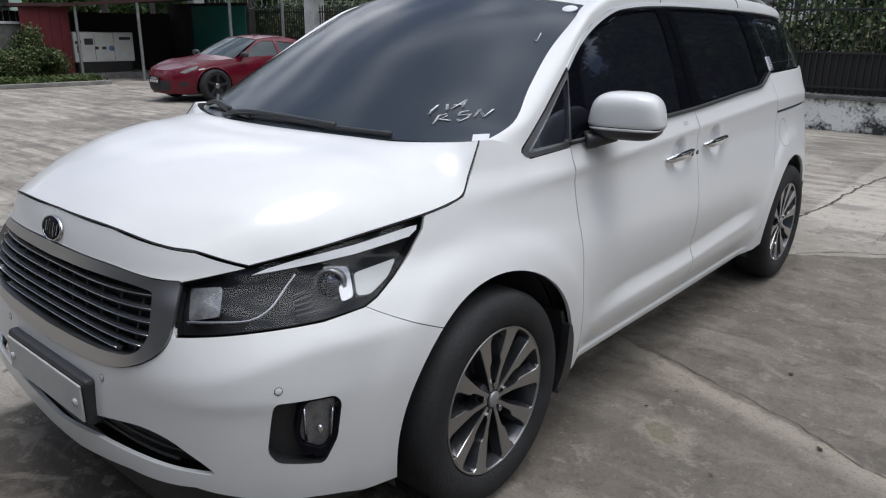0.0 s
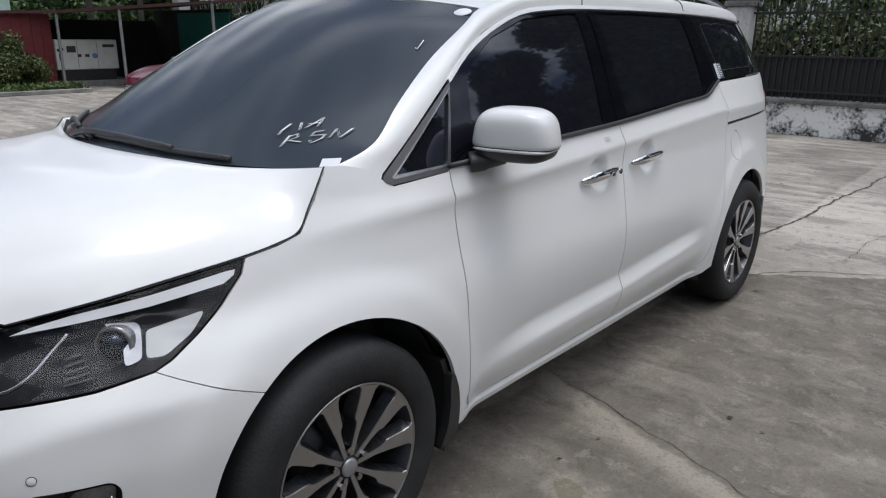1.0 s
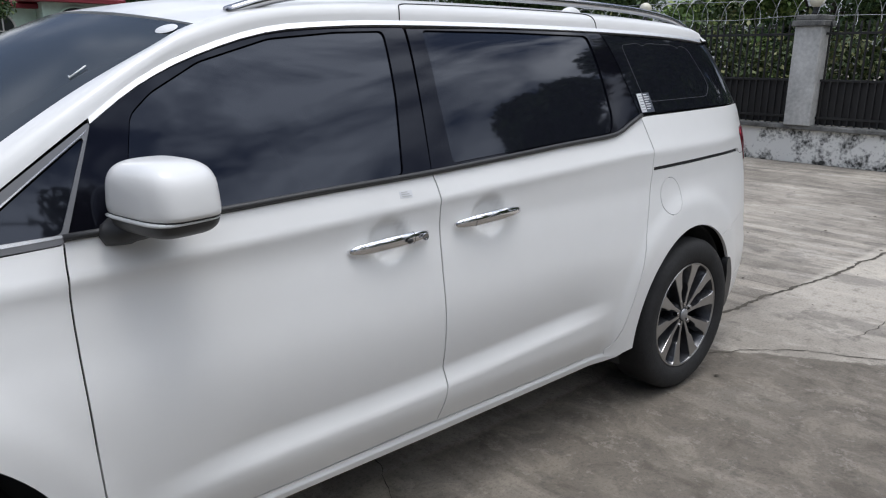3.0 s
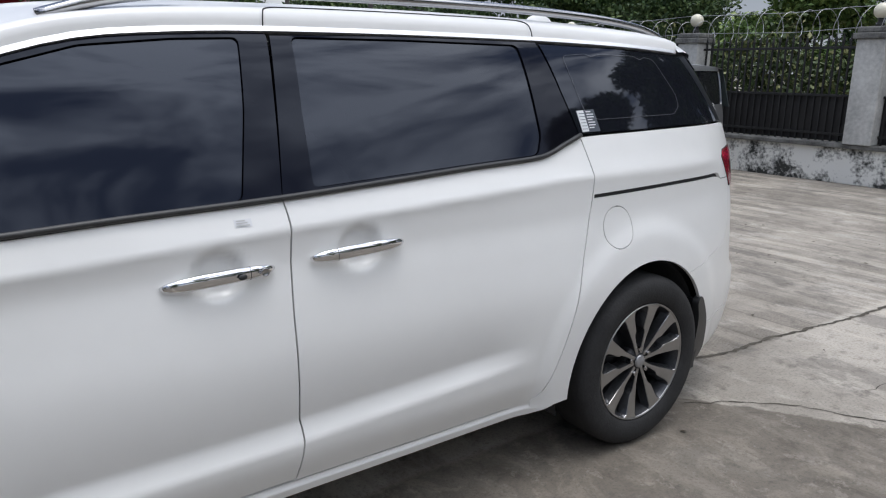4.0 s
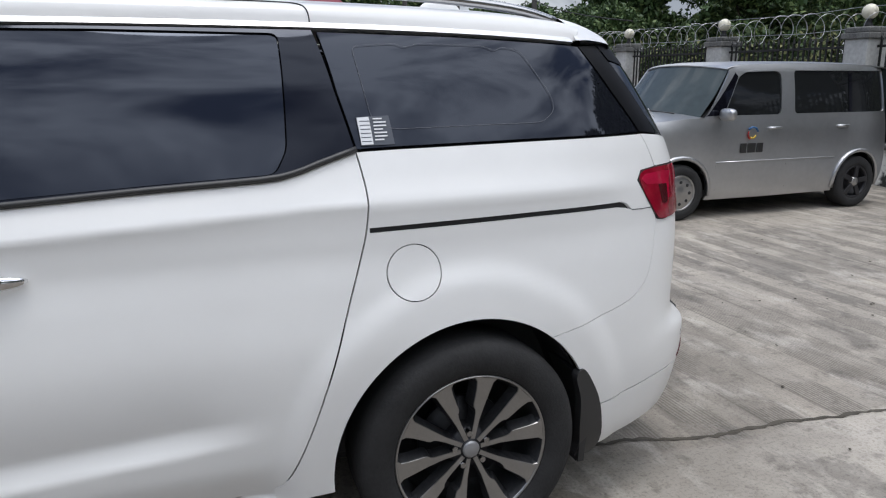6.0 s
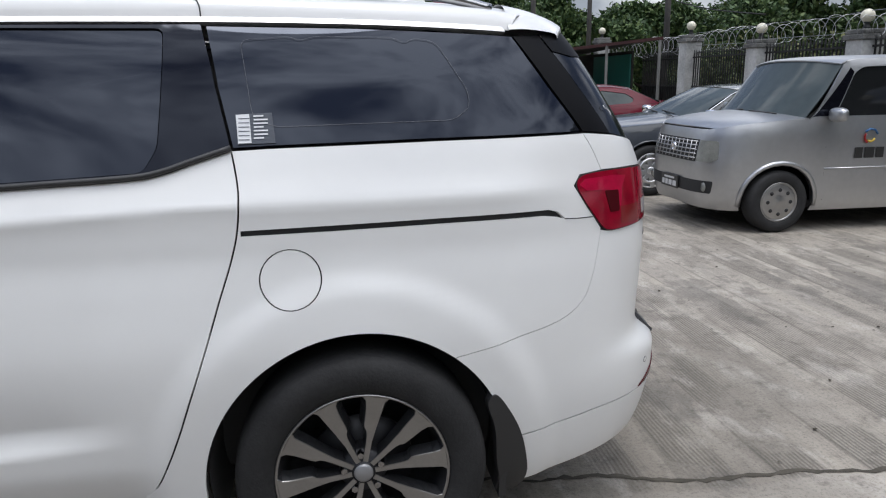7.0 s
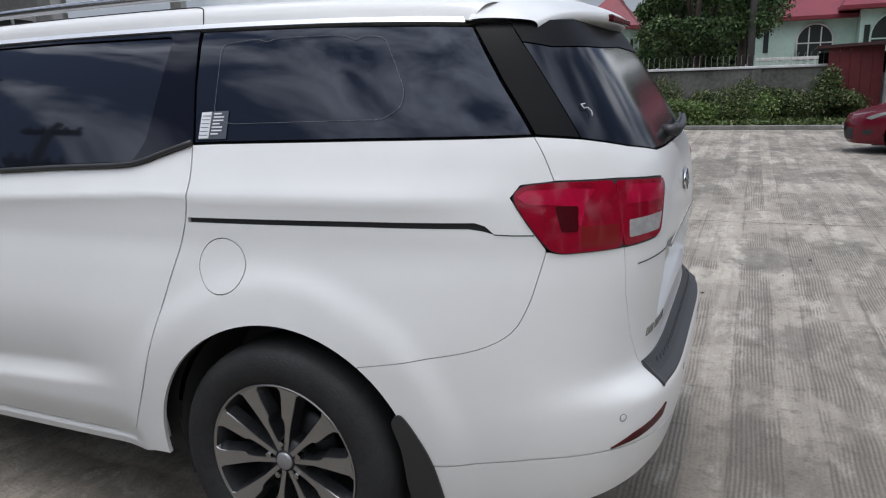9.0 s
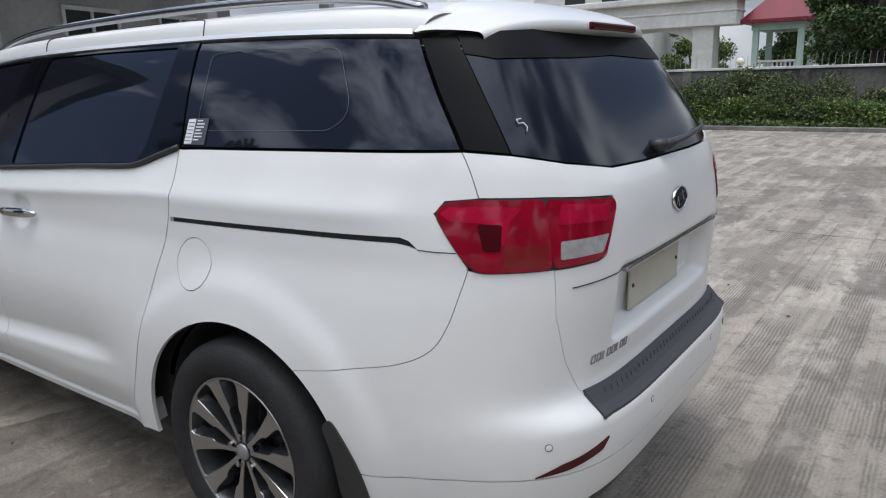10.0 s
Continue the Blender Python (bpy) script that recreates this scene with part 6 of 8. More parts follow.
def tree(name, x, y, height, spread, seed, mat, label, count=5000, leaf=0.2, trunk=0.16, base=0.35):
    rng = np.random.default_rng(seed)
    rnd = random.Random(seed)
    t = empty(name, label, "tree")
    t.location = (x, y, 0)
    top = height * base
    lean = (rnd.uniform(-0.3, 0.3), rnd.uniform(-0.3, 0.3))
    tube("trunk", [(0, 0, -0.05), (lean[0] * 0.3, lean[1] * 0.3, top * 0.5), (lean[0], lean[1], top), (lean[0] * 1.4, lean[1] * 1.4, height * 0.72)], [trunk * 1.25, trunk, trunk * 0.8, trunk * 0.3], BARK, t)
    balls = []
    for i in range(14):
        a = rnd.uniform(0, 2 * math.pi)
        rr = spread * rnd.uniform(0.15, 0.8)
        z = rnd.uniform(top * 1.05, height * 0.9)
        taper = 1.1 - 0.55 * (z - top) / (height - top)
        p = (rr * math.cos(a) * taper, rr * math.sin(a) * taper, z)
        s = spread * rnd.uniform(0.22, 0.42)
        balls.append((*p, s, s, s * 0.7))
        if i < 7:
            tube("limb", [(lean[0], lean[1], top * rnd.uniform(0.75, 1.0)), (p[0] * 0.55, p[1] * 0.55, z - 0.25 * (z - top)), p], [trunk * 0.45, trunk * 0.28, trunk * 0.08], BARK, t, segs=6)
    leaves("crown", clumps(rng, count, balls, 0.35), leaf, mat, t, seed)
    return t


def hedge(name, x0, x1, y0, y1, h, seed, mat, label, count, leaf=0.07):
    rng = np.random.default_rng(seed)
    rnd = random.Random(seed)
    balls = []
    x = x0
    while x < x1:
        r = rnd.uniform(0.38, 0.65)
        hh = h * rnd.uniform(0.55, 1.2)
        balls.append((x, rnd.uniform(y0 + 0.3, y1 - 0.2), hh * 0.55, r, (y1 - y0) * 0.38, hh * 0.5))
        balls.append((x + rnd.uniform(-0.3, 0.3), rnd.uniform(y0 + 0.5, y1), hh * 0.8, r * 0.6, r * 0.6, hh * 0.28))
        x += r * 0.85
    o = leaves(name, clumps(rng, count, balls, 0.45), leaf, mat, None, seed)
    return tagged(o, label, "hedge", kind="stuff")


hedge("hedge", -16, 4.4, 17.5, 19.2, 1.28, 5, HEDGE, "untrimmed dark green hedge along the wall", 95000, 0.042)
hedge("hedge", -2.0, 4.8, 17.3, 18.4, 0.75, 6, BRIGHT_L, "lighter yellow-green bushes before the hedge", 12000, 0.045)
hedge("shrub", 4.9, 6.9, 17.6, 19.0, 1.45, 7, HEDGE, "large dark green shrub beside the red shed wall", 16000, 0.045)
rng = np.random.default_rng(3)
gx = np.c_[rng.uniform(-16, 7.2, 9000), rng.uniform(16.95, 18.2, 9000), rng.uniform(0.06, 0.2, 9000)]
o = leaves("weeds", gx, 0.07, GRASS, None, 9, 2.6)
tagged(o, "low weeds and grass along the kerb", "grass", kind="stuff")

# shed with the generator
RUST = material("maroon_roof_edge", (0.06, 0.016, 0.015), 0.6, grain=0.35, scale=3)
REDW = material("red_board_wall", (0.15, 0.014, 0.018), 0.6, grain=0.35, scale=2.5)
# near-black: the shade inside the shed put into its roof, walls and the skid
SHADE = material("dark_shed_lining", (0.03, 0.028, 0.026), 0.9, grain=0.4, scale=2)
TEAL = material("teal_panel", (0.01, 0.13, 0.105), 0.5, grain=0.2, scale=2)
POST = material("grey_steel_post", (0.26, 0.26, 0.25), 0.5, grain=0.3, scale=5)
CREAM = material("generator_cream", (0.62, 0.62, 0.58), 0.4, grain=0.18, scale=3)
shed = empty("shed", "open lean-to shed with a maroon-edged roof and red end wall", "shed")
EA, EB, EC, ED = (5.75, 18.95, 1.93), (7.30, 18.55, 1.98), (11.15, 14.5, 2.36), (11.15, 20.6, 2.18)
roof_v = [EA, EB, EC, ED, (5.75, 20.6, 1.86)]
vs = [(x, y, z + dz) for dz in (0.0, 0.05) for x, y, z in roof_v]
mesh_part("roof", vs, [(0, 1, 2, 3, 4)[::-1], (5, 6, 7, 8, 9)] + [(i, (i + 1) % 5, (i + 1) % 5 + 5, i + 5) for i in range(5)], SHADE, shed, smooth=False)
for a, b in ((EA, EB), (EB, EC)):
    d = Vector(b) - Vector(a)
    nn = Vector((d.y, -d.x, 0)).normalized()
    vs = []
    for q in (Vector(a), Vector(b)):
        for s, z in ((0.0, -0.025), (0.03, -0.025), (0.03, 0.052), (0.0, 0.052)):
            vs.append(q + nn * s + Vector((0, 0, z)))
    mesh_part("fascia", vs, [(0, 1, 5, 4), (1, 2, 6, 5), (2, 3, 7, 6), (3, 0, 4, 7), (0, 1, 2, 3), (4, 5, 6, 7)], RUST, shed, "maroon fascia strip", smooth=False)
for i in range(5):
    box_part("wall_board", 6.02 + 0.25 * i, 6.265 + 0.25 * i, 18.95, 18.99, 0.02, 1.93, REDW, shed, 0.004)
for s, z in ((0.0, 1.96), (0.30, 2.08), (0.744, 2.26), (1.0, 2.34)):
    px, py = 7.30 + 3.8 * s, 18.60 - 4.05 * s
    box_part("post", px - 0.03, px + 0.03, py - 0.03, py + 0.03, 0, z, POST, shed, 0.004)
box_part("back_wall", 5.9, 11.2, 20.5, 20.56, 0, 1.82, SHADE, shed, 0.004)
box_part("side_wall", 11.08, 11.14, 16.2, 20.5, 0, 2.14, SHADE, shed, 0.004)
box_part("teal_panel", 11.03, 11.07, 16.2, 19.0, 0.0, 2.05, TEAL, shed, 0.004, "teal metal sheet panel")
box_part("floor_plinth", 6.0, 9.6, 18.75, 20.5, 0, 0.16, KERB, shed, 0.01)

gen = empty("generator", "cream generator cabinet with dark vents and gauges", "generator")
box_part("cabinet", 7.32, 9.05, 19.0, 19.9, 0.46, 1.27, CREAM, gen, 0.025)
box_part("skid", 7.4, 8.95, 19.02, 19.88, 0.16, 0.46, SHADE, gen, 0.01)
for x0, x1, z0, z1 in ((7.62, 7.86, 0.93, 1.10), (7.90, 8.0, 0.80, 0.88), (8.1, 8.22, 0.80, 0.88), (7.36, 7.44, 0.95, 1.03), (7.46, 7.53, 0.98, 1.05), (7.40, 7.50, 0.72, 0.9), (8.62, 8.95, 1.06, 1.14)):
    box_part("vent", x0, x1, 18.985, 19.0, z0, z1, SATIN, gen, 0.004)
for x in (7.9, 8.45):
    box_part("door_line", x, x + 0.008, 18.993, 19.0, 0.5, 1.24, SATIN, gen, 0.001)
v, f = lathe([(0.0, -0.01), (0.07, -0.01), (0.075, 0.0)], 20)
o = mesh_part("badge", v, f, material("blue_badge", (0.10, 0.20, 0.36), 0.4), gen)
o.location = (8.38, 19.0, 0.83)


# ---- parked cars ----
class Skin:
    """A car's outer skin from key heights: front and rear ends, half width, and how square its plan is."""

    def __init__(self, front, rear, wide, nose, tail, xm):
        self.front, self.rear, self.wide, self.nose, self.tail, self.xm = front, rear, wide, nose, tail, xm

    def at(self, u, z):
        phi = u / K
        f, r, w = lerp_key(self.front, z), lerp_key(self.rear, z), lerp_key(self.wide, z)
        c, s = math.cos(phi), math.sin(phi)
        n = self.nose if c > 0 else self.tail
        k = (abs(c) ** n + abs(s) ** n) ** (-1 / n)
        return (self.xm - k * c * ((self.xm - f) if c > 0 else (r - self.xm)), -w * k * s, z)

    def P(self, x, z):
        f, r = lerp_key(self.front, z), lerp_key(self.rear, z)
        n = self.nose if x < self.xm else self.tail
        q = (self.xm - x) / (self.xm - f) if x < self.xm else (self.xm - x) / (r - self.xm)
        q = max(-0.99999, min(0.99999, q))
        return (K * math.atan2((1 - abs(q) ** n) ** (1 / n), q), z)

    def F(self, y, z):
        q = min(0.9999, y / lerp_key(self.wide, z))
        return (K * math.atan2(q, (1 - q ** self.nose) ** (1 / self.nose)), z)

    def R(self, y, z):
        q = min(0.9999, y / lerp_key(self.wide, z))
        return (K * (math.pi - math.atan2(q, (1 - q ** self.tail) ** (1 / self.tail))), z)

    def on(self, p):
        return self.at(*p)

    def ring(self, cx, cz, r, n=28):
        return [self.P(cx + r * math.cos(2 * math.pi * k / n), cz + r * math.sin(2 * math.pi * k / n)) for k in range(n)]


def plain_wheel(car, x, y, r, rim, mat, style, side):
    w = new("wheel")
    w.parent = car
    w.matrix_basis = pose(x, -side * y, r, 0, 0, 0 if side == 1 else 180)
    v, f = lathe([(rim, 0.08), (r * 0.9, 0.10), (r - 0.01, 0.085), (r, 0.06), (r, -0.06), (r - 0.01, -0.085), (r * 0.9, -0.1), (rim * 1.08, -0.098), (rim, -0.085), (rim, 0.08)], 40)
    mesh_part("tyre", v, f, RUBBER, w)
    v, f = lathe([(rim + 0.004, -0.086), (rim, -0.092), (rim - 0.014, -0.088), (rim - 0.02, -0.06), (rim - 0.03, 0.0), (0.0, 0.0)], 40)
    mesh_part("rim", v, f, mat if style != "dark" else ALLOY_D, w)
    if style == "cover":
        v, f = lathe([(0.0, -0.10), (0.03, -0.099), (0.045, -0.092), (0.10, -0.094), (rim - 0.03, -0.09), (rim - 0.012, -0.084)], 36)
        mesh_part("wheel_cover", v, f, mat, w, "silver plastic wheel cover")
        for k in range(8):
            a = radians(45 * k)
            v, f = lathe([(0.0, -0.0955), (0.018, -0.0955), (0.018, -0.090)], 12)
            o = mesh_part("cover_hole", v, f, GAP, w)
            o.location = (0.62 * rim * math.cos(a), 0.0, 0.62 * rim * math.sin(a))
    else:
        n = 5 if style == "dark" else 8
        for k in range(n):
            a = radians(360 / n * k + 10)
            bm = bmesh.new()
            wd = 0.028 if style == "dark" else 0.030
            add_box(bm, 0.03, rim - 0.008, -0.092, -0.07, -wd, wd, 0.006)
            bmesh.ops.transform(bm, matrix=Matrix.Rotation(-a, 4, "Y"), verts=bm.verts)
            part("spoke", bm, ALLOY_D if style == "dark" else mat, w)
        if style != "dark":
            v, f = lathe([(rim * 0.60, -0.070), (rim * 0.60, -0.093), (rim * 0.74, -0.094), (rim * 0.74, -0.07)], 36)
            mesh_part("spoke_ring", v, f, mat, w)
        v, f = lathe([(0.0, -0.1), (0.03, -0.098), (0.055, -0.09), (0.06, -0.06)], 24)
        mesh_part("hub", v, f, mat, w)


def bar_plate(car, name, x, z, w, h, base, ink, label):
    """a number plate with its writing as plain bars"""
    pl = box_part(name, x - 0.006, x + 0.006, -w / 2, w / 2, z - h / 2, z + h / 2, base, car, 0.002, label)
    for y0, y1, z0, z1 in ((-0.30, 0.30, 0.20, 0.34), (-0.42, -0.22, -0.34, 0.06), (-0.16, 0.02, -0.34, 0.06), (0.08, 0.22, -0.34, 0.06), (0.28, 0.42, -0.34, 0.06)):
        o = box_part("plate_bar", x - 0.009, x - 0.005, y0 * w, y1 * w, z + z0 * h, z + z1 * h, ink, pl, 0.0)
    return pl


def car_shell(car, sk, paint, side_poly, arches, hood, screen, roof, rear_screen, glass, boot=None):
    panel("body", side_poly, paint, car, sk.at, inset=0, holes=arches, depth=0.02, du=0.06, dz=0.04, mirror="weld")
    patch("bonnet", hood, paint, car, bulge=2.8, nv=12, sub=3)
    patch("windscreen", screen, glass, car, bulge=2.4, nv=12, sub=3)
    patch("roof", roof, paint, car, bulge=2.4, nv=12, sub=3)
    if rear_screen:
        patch("rear_window", rear_screen, glass, car, bulge=2.4, nv=12, sub=3)
    if boot:
        patch("boot_lid", boot, paint, car, bulge=2.8, nv=12, sub=3)


GLASS_B = material("car_glass", (0.012, 0.013, 0.014), 0.04, spec=0.3)
GLASS_L = material("pale_car_glass", (0.070, 0.086, 0.088), 0.06, spec=0.28, grain=0.25, scale=1.5)
CUBE_P = material("dull_silver_paint", (0.50, 0.505, 0.515), 0.30, metal=0.85, spec=0.5, grain=0.12, scale=2)
JAG_P = material("blue_grey_paint", (0.050, 0.056, 0.066), 0.18, spec=0.6, coat=0.6, grain=0.15, scale=2)
RX_P = material("maroon_paint", (0.125, 0.004, 0.015), 0.22, spec=0.3, coat=0.25, grain=0.15, scale=2)
PLBLK = material("plate_black", (0.02, 0.02, 0.02), 0.4)
INKW = material("plate_ink", (0.6, 0.6, 0.6), 0.5)
LENS = material("hazy_lamp_lens", (0.26, 0.265, 0.245), 0.15, spec=0.6, grain=0.4, scale=9)
AMBER = material("amber_lens", (0.5, 0.09, 0.02), 0.2)


def boxy_car():
    car = empty("box_car", "dull silver boxy small car with a lettered front door", "car", "parked cars", pose(7.13, 4.10, 0))
    sk = Skin([(0.15, -0.60), (0.3, -0.665), (0.6, -0.68), (0.8, -0.655), (1.0, -0.60), (1.1, -0.5)], [(0.15, 3.0), (0.4, 3.06), (0.7, 3.06), (1.0, 3.03), (1.62, 2.95)],
              [(0.15, 0.78), (0.3, 0.825), (0.6, 0.838), (0.9, 0.83), (1.05, 0.81), (1.3, 0.775), (1.5, 0.735), (1.6, 0.70), (1.64, 0.66)], 4.6, 7.0, 1.2)
    P_, F_, R_, on = sk.P, sk.F, sk.R, sk.on
    arches = [sk.ring(0, 0.30, 0.345), sk.ring(2.43, 0.30, 0.345)]
    poly = [F_(0, 0.22), P_(-0.3, 0.20), P_(1.2, 0.20), P_(2.9, 0.22), R_(0, 0.25), R_(0, 1.04), P_(2.9, 1.04), P_(1.2, 1.035), P_(0.55, 1.03), P_(0.30, 1.06), P_(0.0, 1.045), P_(-0.3, 1.02), P_(-0.5, 0.985), F_(0.5, 0.965), F_(0, 0.965)]
    car_shell(car, sk, CUBE_P, poly, arches,
              [(on(F_(0.60, 0.967)), -0.625, 0.985), (on(P_(-0.45, 0.995)), -0.50, 1.045), (on(P_(-0.25, 1.027)), -0.3, 1.075), (on(P_(0.02, 1.05)), -0.05, 1.10), (on(P_(0.25, 1.063)), 0.12, 1.11)],
              [((0.22, -0.76, 1.06), 0.06, 1.09), ((0.42, -0.735, 1.30), 0.30, 1.34), ((0.60, -0.69, 1.555), 0.5, 1.60)],
              [((0.58, -0.695, 1.555), 0.48, 1.60), ((0.75, -0.69, 1.60), 0.7, 1.635), ((1.6, -0.69, 1.615), 1.6, 1.65), ((2.5, -0.685, 1.605), 2.5, 1.64), ((2.88, -0.67, 1.57), 2.93, 1.60)],
              [((2.88, -0.67, 1.57), 2.93, 1.60), ((2.97, -0.77, 1.05), 3.03, 1.05)], GLASS_L)
    # upper sides: pillars and windows
    top = [P_(2.93, 1.04), P_(2.93, 1.58), P_(1.6, 1.62), P_(0.72, 1.60), P_(0.60, 1.555), P_(0.26, 1.062), P_(0.55, 1.03), P_(1.2, 1.035)]
    wins = [rounded([P_(0.50, 1.085), P_(1.26, 1.085), P_(1.27, 1.50), P_(1.22, 1.535), P_(0.80, 1.525), P_(0.70, 1.47)], 0.06), rounded([P_(1.45, 1.09), P_(2.85, 1.09), P_(2.86, 1.535), P_(1.45, 1.54)], 0.05)]
    panel("upper_side", top, CUBE_P, car, sk.at, inset=0, holes=wins, depth=0.02, du=0.06, dz=0.05)
    for wpoly, nm in zip(wins, ("front_window", "rear_window")):
        panel(nm, wpoly, GLASS_B, car, sk.at, inset=-0.004, lift=-0.014, depth=0, du=0.1, dz=0.1)
    panel("window_divider", [P_(2.24, 1.085), P_(2.29, 1.085), P_(2.29, 1.535), P_(2.24, 1.535)], GLOSS, car, sk.at, inset=0, lift=-0.008)
    panel("pillar_trim", [P_(0.27, 1.075), P_(0.49, 1.08), P_(0.70, 1.48), P_(0.66, 1.53)], GLOSS, car, sk.at, inset=0.01, lift=0.003)
    for x in (0.42, 1.36):
        pts = [on(P_(x + dx, z)) for dx, z in ((0.02, 1.03), (0.0, 0.8), (0.0, 0.55), (0.02, 0.30))]
        for side in (1, -1):
            tube("door_gap", [(a, side * b - side * 0.002 * -1, c) for a, b, c in pts], 0.003, GAP, car, segs=4)
    for side in (1, -1):
        tube("side_moulding", [(x, side * (on(P_(x, 0.60))[1] - 0.002), 0.60) for x in (0.42, 0.9, 1.4, 1.9, 2.05)], 0.008, CUBE_P, car, segs=6)
        for cx in (0.0, 2.43):
            pts = []
            for k in range(15):
                a = radians(-8 + 196 * k / 14)
                q = on(P_(cx + 0.36 * math.cos(a), 0.30 + 0.36 * math.sin(a)))
                pts.append((q[0], side * (q[1] - 0.004), q[2]))
            tube("arch_flare", pts, 0.024, CUBE_P, car, segs=7)
        for x in (1.08, 2.05):
            tube("door_handle", [(x, side * (on(P_(x, 0.94))[1] - 0.012), 0.94), (x + 0.17, side * (on(P_(x, 0.94))[1] - 0.012), 0.945)], 0.016, CUBE_P, car, segs=8)
        v, f = superell((0.44, side * -0.93, 1.10), (0.055, 0.10, 0.065), 0.7)
        mesh_part("door_mirror", v, f, CUBE_P, car)
        tube("mirror_arm", [(0.46, side * -0.80, 1.06), (0.45, side * -0.88, 1.08)], 0.02, SATIN, car)
    # face
    panel("grille", rounded([F_(0, 0.865), F_(0.425, 0.865), F_(0.425, 0.655), F_(0, 0.655)], 0.0), GAP, car, sk.at, inset=0, lift=0.004, mirror="weld")
    for z in (0.69, 0.73, 0.77, 0.81, 0.845):
        tube("grille_bar", [(on(F_(abs(y), z))[0] - 0.008, y, z) for y in (-0.42, -0.2, 0, 0.2, 0.42)], 0.006, SMOKED, car, segs=5)
    for i in range(-5, 6):
        tube("grille_bar", [(on(F_(abs(i * 0.08), z))[0] - 0.008, i * 0.08, z) for z in (0.665, 0.855)], 0.005, SMOKED, car, segs=5)
    v, f = lathe([(0.0, -0.012), (0.026, -0.012), (0.030, -0.018), (0.04, -0.018), (0.042, 0.0)], 24, "x")
    o = mesh_part("badge", v, f, CHROME, car)
    o.location = (-0.668, 0, 0.765)
    panel("head_lamp", rounded([F_(0.44, 0.86), F_(0.60, 0.86), P_(-0.53, 0.85), P_(-0.54, 0.69), F_(0.60, 0.665), F_(0.44, 0.66)], 0.025), LENS, car, sk.at, inset=0, lift=0.006)
    panel("lower_intake", rounded([F_(0.0, 0.48), F_(0.62, 0.48), F_(0.60, 0.36), F_(0, 0.36)], 0.03), GAP, car, sk.at, inset=0, lift=0.003, mirror="weld")
    for side in (1, -1):
        v, f = lathe([(0.0, -0.01), (0.04, -0.008), (0.045, 0.0)], 18, "x")
        o = mesh_part("fog_lamp", v, f, LENS, car)
        o.location = (-0.625, side * -0.55, 0.42)
    bar_plate(car, "front_plate", -0.70, 0.42, 0.36, 0.13, PLBLK, INKW, "black number plate with pale bars")
    for side in (1, -1):
        panel_y = -0.845
        for x, s in ((0.0, 1), (2.43, 1)):
            plain_wheel(car, x, 0.735, 0.295, 0.185, ALLOY, "cover" if x == 0 else "dark", side)
    tube("wiper", [(0.10, -0.5, 1.10), (0.06, -0.1, 1.115)], 0.008, SATIN, car, segs=5)
    tube("wiper", [(0.12, 0.3, 1.11), (0.08, 0.05, 1.12)], 0.008, SATIN, car, segs=5)
    for x0 in (0.715, 0.815, 0.935):
        box_part("door_bar", x0, x0 + (0.08 if x0 != 0.815 else 0.10), -0.8465, -0.842, 0.69, 0.79, PLBLK, car, 0.001, "plain dark bar on the door")
    for k, (mat, r) in enumerate(((material("mark_blue", (0.03, 0.12, 0.28), 0.5), 0.075), (material("mark_red", (0.42, 0.03, 0.03), 0.5), 0.06), (material("mark_yellow", (0.55, 0.38, 0.04), 0.5), 0.045))):
        pts = [(0.86 + r * math.cos(radians(a)), -0.846, 0.885 + r * math.sin(radians(a))) for a in ((20, 60, 100, 140) if k == 0 else (150, 180, 210, 240) if k == 1 else (230, 270, 310, 340))]
        tube("door_mark", pts, 0.010, mat, car, segs=5)
    box_part("underside", -0.45, 2.9, -0.55, 0.55, 0.18, 0.26, GAP, car, 0.01)
    panel("inner_dark", [F_(0, 0.24), P_(1.2, 0.24), R_(0, 0.28), R_(0, 1.0), P_(1.2, 1.5), P_(0.6, 1.4), P_(0.1, 0.98), F_(0, 0.9)], GAP, car, sk.at, inset=0, lift=-0.05, depth=0, du=0.12, dz=0.12, mirror="weld", holes=arches)


